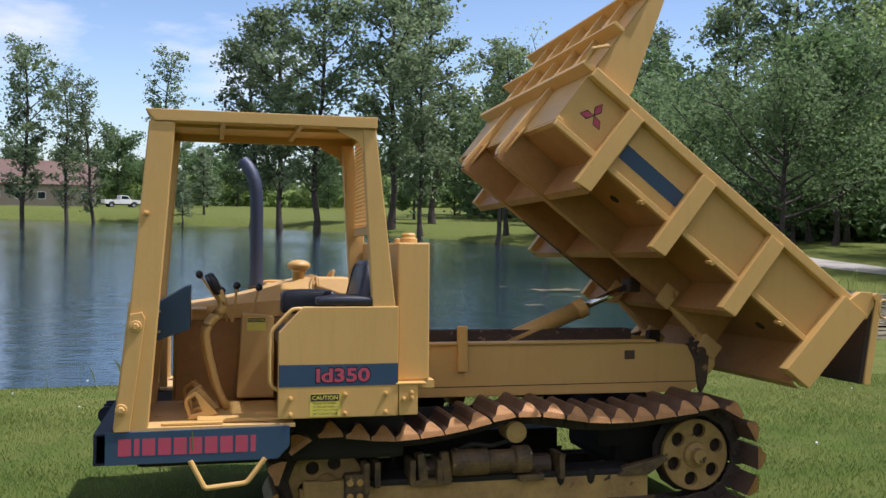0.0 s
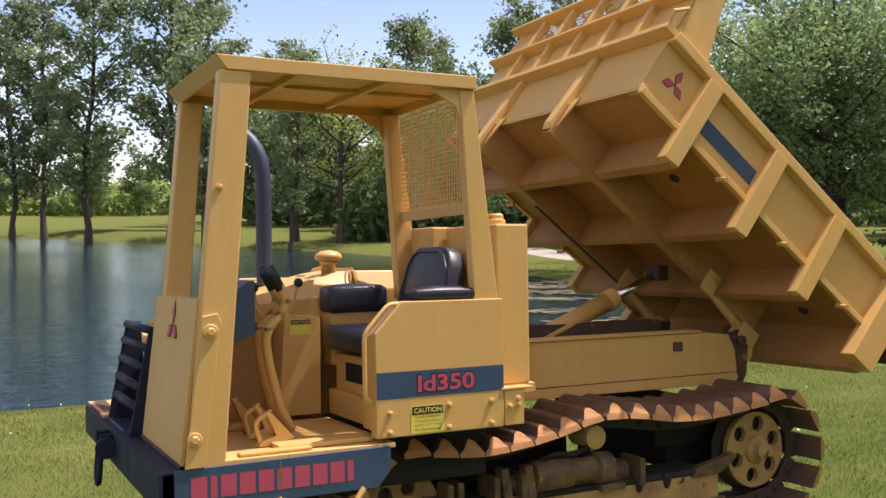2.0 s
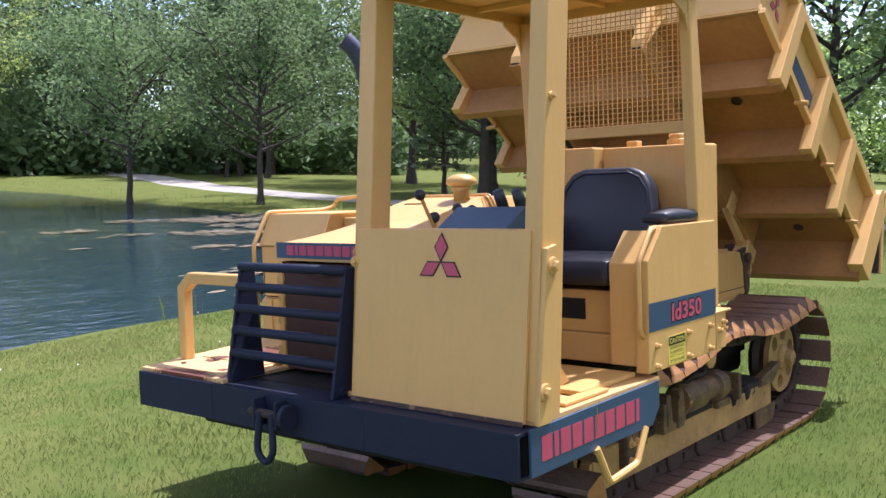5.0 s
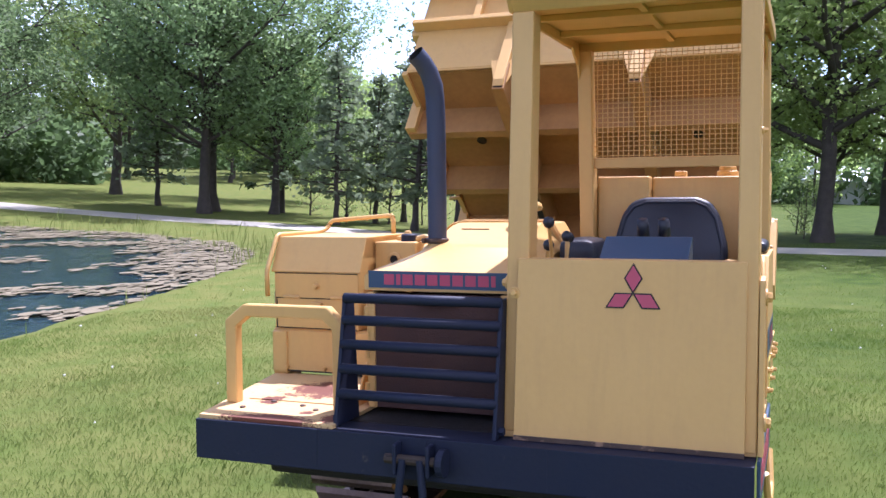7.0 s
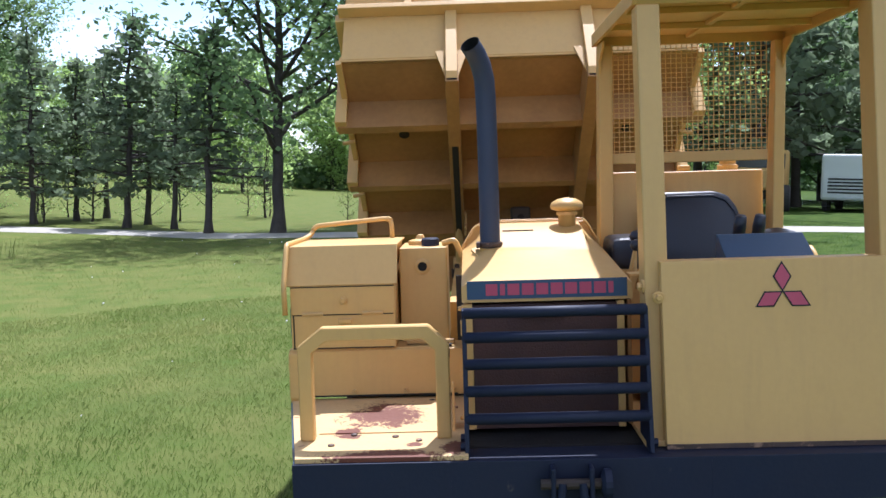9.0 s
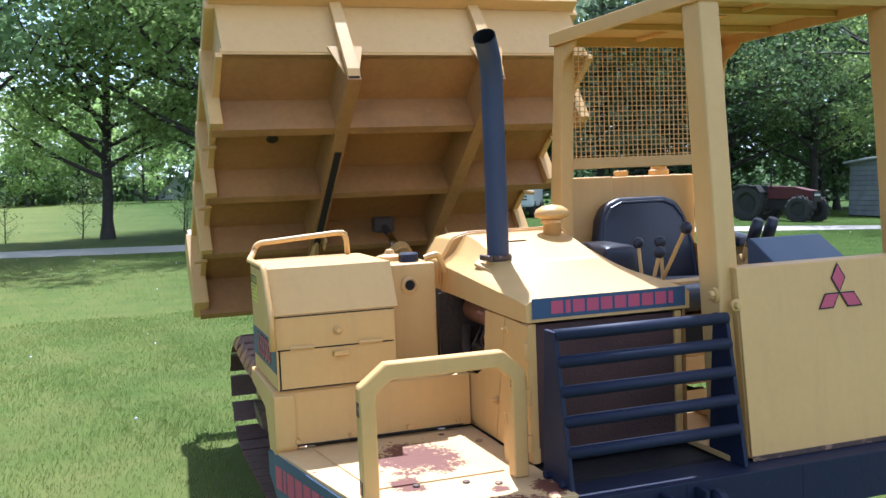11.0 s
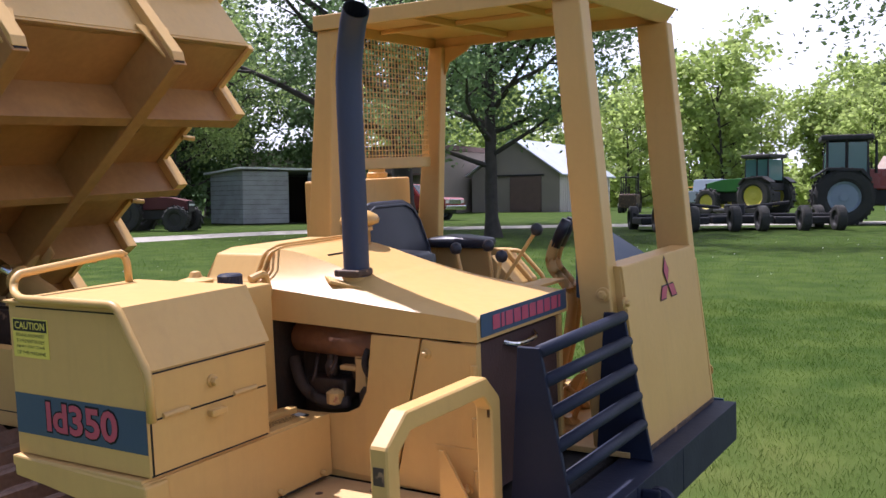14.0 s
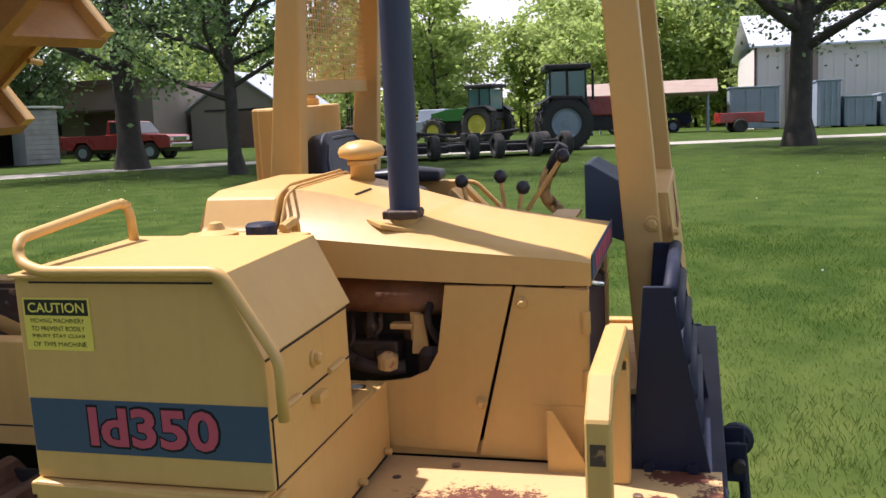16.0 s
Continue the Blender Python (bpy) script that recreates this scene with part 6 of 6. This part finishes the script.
# weathered shed with an open doorway
shed = placed("shed", 25.14, -32.56, 72.5, "weathered grey board shed with an open dark doorway", "shed")
shed.scale = (1.16, .9, 1.02)
for k in range(11):
    z = 0.05 + 0.2 * k
    for x0, x1 in ((0.0, 1.85), (2.75, 4.7)):
        part("board", boxes((x0, x1, 0.0, 0.03 + 0.006 * (k % 2), z, z + 0.19), bevel=0.004), BOARD, shed)
    part("board", boxes((4.7, 4.73 + 0.006 * (k % 2), -3.0, 0.03, z, z + 0.19), bevel=0.004), BOARD, shed)
part("side_wall", boxes((-0.05, 0.0, -3.0, 0.0, 0, 2.25), bevel=0.004), BOARD, shed)
# back wall and floor near-black: the shade indoors is in their colour
part("back_wall", boxes((0.0, 4.7, -3.05, -3.0, 0, 2.15), bevel=0.004), INNER, shed)
part("shed_floor", boxes((0.0, 4.7, -3.0, -0.01, 0.0, 0.04), bevel=0), INNER, shed)
part("door", boxes((1.80, 1.86, -0.02, 0.9, 0.05, 2.0), bevel=0.006), BOARD, shed)
part("roof", slab_roof(0, 4.7, -3.2, 0.2, 2.15, 2.32), WHITE, shed)

# small barn with a tin roof and a long taupe barn beside it
barn = placed("barn", 22.9, -52.2, 0, "small taupe barn with a pale tin roof and ribbed side", "barn")
part("gable_wall", prism([(0, 0), (6.2, 0), (6.2, 2.5), (3.1, 4.6), (0, 2.5)], -0.1, 0.0), TAUPE, barn)
part("rear_gable", prism([(0, 0), (6.2, 0), (6.2, 2.5), (3.1, 4.6), (0, 2.5)], -9.1, -9.0), TAUPE, barn)
part("side_wall", boxes((6.1, 6.2, -9.0, -0.1, 0, 2.5), bevel=0), TAUPE, barn)
for k in range(30):
    part("siding_rib", boxes((-0.04, 0.06, -9.0 + 0.3 * k, -8.84 + 0.3 * k, 0, 2.5), bevel=0.01), CREAM, barn)
part("roof", prism([(-0.35, 2.32), (3.1, 4.66), (3.1, 4.76), (-0.35, 2.42)], -9.4, 0.3), TIN, barn)
part("roof", prism([(6.55, 2.32), (3.1, 4.66), (3.1, 4.76), (6.55, 2.42)], -9.4, 0.3), TIN, barn)
door_b = part("sliding_door", boxes((1.2, 3.4, 0.02, 0.09, 0.05, 2.3), bevel=0.01), SHINGLE, barn)
part("door_track", boxes((1.0, 5.2, 0.02, 0.12, 2.34, 2.44), bevel=0.01), SOOT, barn)
long_barn = placed("long_barn", 29.6, -48.5, 0, "long taupe barn with dark eaves in tree shade", "barn")
part("wall", boxes((0, 17, -8, 0, 0, 4.2), bevel=0.02), TAUPE, long_barn)
part("roof", prism([(-0.5, 4.1), (17.5, 4.1), (17.5, 4.4), (-0.5, 4.4)], -8.4, 0.5), SHINGLE, long_barn)
part("eave_shade", boxes((1.0, 8.0, 0.02, 1.6, 2.5, 2.62), bevel=0.01), SHINGLE, long_barn)
part("door", boxes((2.2, 4.6, 0.0, 0.06, 0.05, 2.4), bevel=0.01), SHINGLE, long_barn)
for k in range(3):
    part("window", boxes((6.2 + 3 * k, 7.3 + 3 * k, 0.0, 0.05, 1.2, 2.1), bevel=0.01), GLASS, long_barn)

# large cream barn with steel bins in front
big = placed("metal_barn", -5.2, -56.0, 180, "large cream metal barn with ribbed walls and a pale roof", "barn")
part("wall", boxes((0, 30, 0, 14, 0, 4.8), bevel=0.02), CREAM, big)
for k in range(46):
    part("siding_rib", boxes((0.05 + 0.6 * k, 0.17 + 0.6 * k, -0.05, 0.0, 0.1, 4.7), bevel=0.01), CREAM, big)
part("roof", slab_roof(0, 30, -0.6, 7, 4.7, 7.2, 0.4, 0.12), TIN, big)
part("roof", prism([(14.6, 4.7), (7, 7.2), (7, 7.32), (14.6, 4.82)], -0.4, 30.4, 0.01, axis="x"), TIN, big)
part("corner_trim", boxes((-0.12, 0.0, -0.1, 0.1, 0, 4.8), bevel=0.01), SHINGLE, big)
part("sliding_door", boxes((1.6, 3.4, -0.12, -0.055, 0.1, 4.5), bevel=0.01), CANVAS, big)


def bin_box(x, y, w, d, h, turn=180):
    b = placed("steel_bin", x, y, turn, "dented grey-blue steel bin standing before the barn", "container", "bins before the barn")
    part("body", boxes((0, w, 0, d, 0.12, h), bevel=0.03), GREYBLUE, b)
    for k in range(4):
        part("stiffener", boxes((0.1 + k * (w - 0.3) / 3, 0.2 + k * (w - 0.3) / 3, -0.06, 0, 0.15, h - 0.05), bevel=0.01), GREYBLUE, b)
    part("rim", boxes((-0.05, w + 0.05, -0.07, d + 0.05, h, h + 0.09), bevel=0.02), GREYBLUE, b)
    part("skid", boxes((0, 0.15, 0, d, 0, 0.12), bevel=0.01), SOOT, b)
    part("skid", boxes((w - 0.15, w, 0, d, 0, 0.12), bevel=0.01), SOOT, b)


for x, w, h in ((-3.4, 2.6, 2.3), (-7.9, 1.2, 2.5), (-9.3, 1.6, 1.6), (-11.1, 1.8, 1.7)):
    bin_box(x, -51.5, w, 2.0, h)


# ---- vehicles ----
def wheel(parent, x, y, z, r, w, rim_mat=None, name="wheel", lugs=0):
    t = part(name, lathe([(r * 0.54, -w * 0.25), (r * 0.57, -w * 0.44), (r * 0.66, -w / 2), (r * 0.88, -w / 2), (r, -w * 0.36), (r, w * 0.36), (r * 0.88, w / 2), (r * 0.66, w / 2), (r * 0.57, w * 0.44), (r * 0.54, w * 0.25)], (x, y, z), "y", 28), TYRE, parent)
    part("rim", lathe([(r * 0.12, -w * 0.34), (r * 0.2, -w * 0.30), (r * 0.46, -w * 0.27), (r * 0.55, -w * 0.43), (r * 0.55, w * 0.43), (r * 0.46, w * 0.27), (r * 0.2, w * 0.30), (r * 0.12, w * 0.34)], (x, y, z), "y", 20), rim_mat or SOOT, t)
    if lugs:
        bm = bmesh.new()
        for k in range(lugs):
            a = 2 * math.pi * k / lugs
            for s in (-1, 1):
                box(bm, -0.04, 0.04, s * w * 0.04, s * w * 0.48, r - 0.01, r + 0.05, m=Matrix.Translation((x, y, z)) @ Matrix.Rotation(a + s * 0.08, 4, "Y"))
        tagged(part("tread", bm, TYRE, t), kind="stuff")
    return t


def pickup(name, x, y, turn, paint, label):
    c = placed(name, x, y, turn, label, "pickup truck")
    body = part("body", prism([(0, .55), (0, 1.0), (.12, 1.08), (1.35, 1.14), (3.05, 1.14), (3.1, 1.12), (5.3, 1.12), (5.3, .55), (4.75, .50), (4.5, .86), (4.0, .86), (3.75, .5), (1.5, .5), (1.28, .86), (.72, .86), (.5, .5)], -.95, .95, .02), paint, c)
    part("cab", prism([(1.35, 1.12), (1.85, 1.72), (2.95, 1.76), (3.05, 1.12)], -.86, .86, .04), paint, c)
    part("windscreen", prism([(1.42, 1.18), (1.84, 1.68), (1.80, 1.69), (1.38, 1.19)], -.78, .78), GLASS, c)
    for s in (-1, 1):
        part("side_window", prism([(1.62, 1.2), (1.95, 1.64), (2.8, 1.66), (2.86, 1.2)], s * .865 - .005, s * .865 + .005), GLASS, c)
        part("headlight", boxes((-.02, .03, s * .72 - .14, s * .72 + .14, .82, .98), bevel=.01), WHITE, body)
        part("door_line", boxes((2.95, 2.965, s * .951 - .004, s * .951 + .004, .55, 1.12), bevel=0), SOOT, body)
        for wx in (.98, 4.25):
            wheel(c, wx, s * .80, .38, .38, .24, GREYBLUE)
    part("grille", boxes((-.03, .02, -.55, .55, .78, 1.0), bevel=.01), CHROME, body)
    part("bumper", boxes((-.12, .0, -.92, .92, .52, .72), bevel=.03), CHROME, c)
    part("underbody", boxes((.3, 5.2, -.7, .7, .35, .6), bevel=.02), SOOT, c)
    part("bed_liner", boxes((3.2, 5.22, -.82, .82, 1.122, 1.13), bevel=0), SOOT, c)
    return c


pickup("pickup_truck", 20.9, -35.2, 0, RED_PAINT, "old red pickup truck with chrome grille parked under trees")
pickup("pickup_truck", *polar(E0, 92.0, 150), 200, WHITE, "white pickup truck parked on the far lawn")


def farm_tractor(name, x, y, turn, paint, s, label, cab=True, rim=None):
    c = placed(name, x, y, turn, label, "tractor")
    c.scale = (s, s, s)
    for w in (-1, 1):
        wheel(c, 0, w * .95, .92, .92, .52, rim or GREYBLUE, "rear_wheel", 18)
        wheel(c, -2.75, w * .85, .66, .66, .40, rim or GREYBLUE, "front_wheel", 14)
        part("fender", prism([(-.75, 1.45), (-.5, 1.75), (.5, 1.80), (.9, 1.55), (.9, 1.62), (.5, 1.88), (-.55, 1.83), (-.82, 1.5)], w * .95 - .28, w * .95 + .28, .01), SOOT, c)
    part("hood", prism([(-.75, 1.15), (-.75, 1.85), (-2.2, 1.78), (-3.1, 1.62), (-3.2, 1.15)], -.42, .42, .05), paint, c)
    part("grille", boxes((-3.24, -3.19, -.36, .36, 1.05, 1.6), bevel=.01), SOOT, c)
    part("chassis", boxes((-3.1, .6, -.3, .3, .65, 1.16), bevel=.04), SOOT, c)
    part("front_axle", boxes((-2.85, -2.65, -.8, .8, .55, .75), bevel=.03), SOOT, c)
    part("exhaust_pipe", tube([(-1.0, .5, 1.7), (-1.0, .5, 2.75)], .045, 10), SOOT, c)
    part("lamp", boxes((-3.26, -3.2, -.3, .3, 1.35, 1.45), bevel=.01), WHITE, c)
    if cab:
        part("cab_floor", boxes((-.8, .55, -.7, .7, 1.2, 1.55), bevel=.03), SOOT, c)
        for px, py in ((-.75, -.66), (-.75, .66), (.5, -.66), (.5, .66), (-.1, -.68), (-.1, .68)):
            part("pillar", tube([(px, py, 1.5), (px * .95, py * .95, 2.78)], .045, 8), SOOT, c)
        for sy in (-.67, .67):
            part("glass", boxes((-.70, -.15, sy - .006, sy + .006, 1.6, 2.7), bevel=0), TEAL_GLASS, c)
            part("glass", boxes((-.05, .45, sy - .006, sy + .006, 1.75, 2.7), bevel=0), TEAL_GLASS, c)
        part("windscreen", boxes((-.76, -.75, -.6, .6, 1.6, 2.7), bevel=0), TEAL_GLASS, c)
        part("rear_glass", boxes((.49, .50, -.6, .6, 1.7, 2.7), bevel=0), TEAL_GLASS, c)
        part("cab_roof", boxes((-.92, .68, -.80, .80, 2.76, 2.95), bevel=.05), SOOT, c)
        part("seat", boxes((-.2, .2, -.25, .25, 1.55, 2.2), bevel=.05), SOOT, c)
    else:
        part("seat", boxes((-.1, .35, -.25, .25, 1.3, 1.75), bevel=.05), SOOT, c)
        part("steering_wheel", lathe([(.17, 0), (.2, .02), (.17, .04)], (-.5, 0, 1.95), "z", 16), SOOT, c)
    return c


farm_tractor("tractor", 3.6, -30.5, 12, RED_PAINT, 1.0, "large red tractor with black cab and big tyres")
farm_tractor("tractor", 8.4, -42.5, 160, GREEN_PAINT, .95, "green tractor with yellow wheels parked in the yard", rim=SIGN)
pickup("pickup_truck", 11.2, -49.5, 70, GREYBLUE, "blue and white pickup truck parked in the yard")
# red kept dark: the shade this tractor stands in is in its paint
SHADED_RED = material("shaded_red_paint", (0.11, 0.022, 0.02), 0.7, spot=(0.07, 0.03, 0.025), scale=3, bump=0.1)
farm_tractor("tractor", 25.5, -20.2, 20, SHADED_RED, .68, "old red tractor without a cab, its paint darkened for shade", cab=False, rim=SOOT)

mower = placed("wing_mower", 6.1, -26.3, 118, "wide black wing mower on many small wheels", "mower")
part("deck", boxes((-1.0, 1.0, -.9, .9, .22, .46), bevel=.05), SOOT, mower)
part("wing", boxes((-1.0, .9, .95, 3.0, .2, .42), bevel=.05), SOOT, mower)
part("wing", boxes((-1.0, .9, -3.0, -.95, .2, .42), bevel=.05), SOOT, mower)
part("drawbar", tube([(-2.4, 0, .6), (-1.0, 0, .6)], .07, 8), SOOT, mower)
part("gearbox", boxes((-.3, .3, -.25, .25, .46, .80), bevel=.04), SOOT, mower)
for wx, wy in ((1.5, -2.6), (1.5, -1.6), (1.5, -.4), (1.5, .4), (1.5, 1.6), (1.5, 2.6), (-1.1, 2.9), (-1.1, -2.9)):
    wheel(mower, wx, wy, .38, .38, .28, SOOT)
    part("wheel_arm", tube([(wx, wy, .36), (wx * .55, wy, .55)], .04, 6), SOOT, mower)
part("frame_tube", tube([(.2, -3.0, .47), (.2, 3.0, .47)], .05, 8), SOOT, mower)
part("lift_arm", tube([(-.2, .4, .7), (-.5, 1.8, .85)], .05, 8), SOOT, mower)
part("lift_arm", tube([(-.2, -.4, .7), (-.5, -1.8, .85)], .05, 8), SOOT, mower)

forklift = placed("forklift", 17.2, -49.0, 100, "old forklift with a tall dark mast", "forklift")
part("mast", boxes((-.9, -.75, -.4, -.3, .1, 2.3), bevel=.01), SOOT, forklift)
part("mast", boxes((-.9, -.75, .3, .4, .1, 2.3), bevel=.01), SOOT, forklift)
part("body", boxes((-.7, .9, -.5, .5, .3, 1.1), bevel=.08), RUST, forklift)
part("cage", boxes((-.5, .5, -.45, .45, 2.0, 2.08), bevel=.02), SOOT, forklift)
for px, py in ((-.45, -.42), (-.45, .42), (.45, -.42), (.45, .42)):
    part("cage_post", tube([(px, py, 1.0), (px, py, 2.0)], .03, 6), SOOT, forklift)
for wx, wy in ((-.5, -.45), (-.5, .45), (.6, -.45), (.6, .45)):
    wheel(forklift, wx, wy, .3, .3, .2)

cart = placed("yellow_cart", 15.4, -58, 30, "yellow farm cart standing far back", "cart")
part("box", boxes((-1.4, 1.4, -.8, .8, .6, 1.3), bevel=.03), YELLOW, cart)
part("rail", boxes((-1.4, 1.4, -.8, -.75, 1.5, 1.58), bevel=.01), YELLOW, cart)
for wx in (-.9, .9):
    for wy in (-.8, .8):
        wheel(cart, wx, wy, .35, .35, .2)

carport = placed("carport", -2.4, -52.5, 178, "open carport with a rusty tin roof", "carport")
for px in (0.1, 3.2, 6.3):
    for py in (0.1, 4.9):
        part("post", tube([(px - 6.4, py - 2.5, 0), (px - 6.4, py - 2.5, 2.15)], .06, 8), GREYBLUE, carport)
part("roof", prism([(-2.8, 2.10), (0, 2.85), (2.8, 2.10), (2.8, 2.17), (0, 2.93), (-2.8, 2.17)], -6.8, .4, .005, axis="x"), CANVAS, carport)
pickup("parked_car", -1.4, -53.2, 0, NAVY, "dark pickup parked under the carport")
trolley = placed("red_trailer", -3.6, -47.5, 10, "small red farm trailer beside the barn", "trailer")
part("box", boxes((-1.1, 1.1, -.7, .7, .5, 1.0), bevel=.03), RED_PAINT, trolley)
part("tongue", tube([(-2.0, 0, .45), (-1.1, 0, .5)], .04, 6), SOOT, trolley)
for wy in (-.75, .75):
    wheel(trolley, .1, wy, .35, .35, .2)

truck = placed("dump_truck", *polar(E8, -17.9, 38), -18, "yellow dump truck in deep tree shade", "truck")
part("chassis", boxes((-1.0, 6.2, -.5, .5, .6, .95), bevel=.03), SOOT, truck)
part("dump_body", boxes((2.0, 6.2, -1.15, 1.15, 1.0, 2.3), bevel=.04), YELLOW, truck)
part("cab", boxes((-.2, 1.7, -1.05, 1.05, .9, 2.3), bevel=.12), YELLOW, truck)
part("bonnet", boxes((-1.5, -.2, -.8, .8, .8, 1.6), bevel=.12), YELLOW, truck)
part("windscreen", boxes((-.23, -.19, -.9, .9, 1.6, 2.15), bevel=.01), GLASS, truck)
for wx in (-.9, 3.6, 4.8):
    for wy in (-.95, .95):
        wheel(truck, wx, wy, .5, .5, .3)
van = placed("white_van", *polar(E8, -22.6, 37), -32, "white box van with dark louvres", "van")
part("body", boxes((0, 4.4, -.95, .95, .45, 2.1), bevel=.1), WHITE, van)
for k in range(5):
    part("louvre", boxes((-.02, .0, -.7, .7, .7 + .12 * k, .76 + .12 * k), bevel=.004), SOOT, van)
for wx in (.8, 3.5):
    for wy in (-.85, .85):
        wheel(van, wx, wy, .36, .36, .22)


def cottage(x, y, turn, w, d, h, rise, wall, roof, label):
    c = placed("house", x, y, turn, label, "house")
    part("wall", boxes((0, w, 0, d, 0, h), bevel=.02), wall, c)
    part("roof", prism([(-.5, h - .15), (d / 2, h + rise), (d + .5, h - .15), (d + .5, h), (d / 2, h + rise + .16), (-.5, h)], -.5, w + .5, .01, axis="x"), roof, c)
    for k in range(int(w // 3)):
        wnd = part("window", boxes((1 + 3 * k, 2.1 + 3 * k, -.05, .02, 1.0, 2.1), bevel=.01), WHITE, c)
        part("pane", boxes((1.08 + 3 * k, 2.02 + 3 * k, -.065, -.055, 1.08, 2.02), bevel=0), GLASS, wnd)
    part("door", boxes((w - 1.6, w - .7, -.05, .02, 0.1, 2.15), bevel=.01), SHINGLE, c)
    return c


cottage(*polar(E0, 100.0, 150), 10, 15, 9, 3.2, 3.4, TAUPE, SHINGLE, "brown-roofed house beyond the pond")
cottage(*polar(E11, 1.9, 130), 90, 7, 9, 3.2, 1.5, WHITE, TIN, "white farm building across the field")
cottage(*polar(E7, -5.0, 112), 80, 5.5, 7, 2.4, 1.3, WHITE, TIN, "white outbuilding behind the tree")

# white clover and dandelion heads in the lawn
rng_f = np.random.default_rng(12)
bm = bmesh.new()
for _ in range(230):
    x, y = rng_f.uniform(-7, 22), rng_f.uniform(-20, 8)
    if np.hypot(x - 1.5, y - 1) < 2.6 or not dry(np.array(x), np.array(y)):
        continue
    r = rng_f.uniform(.006, .013)
    bmesh.ops.create_icosphere(bm, subdivisions=1, radius=r, matrix=Matrix.Translation((x, y, float(height(x, y)) + rng_f.uniform(.06, .11))))
tagged(part("clover_heads", bm, WHITE), "white clover and seed heads in the lawn", "flowers", kind="stuff")
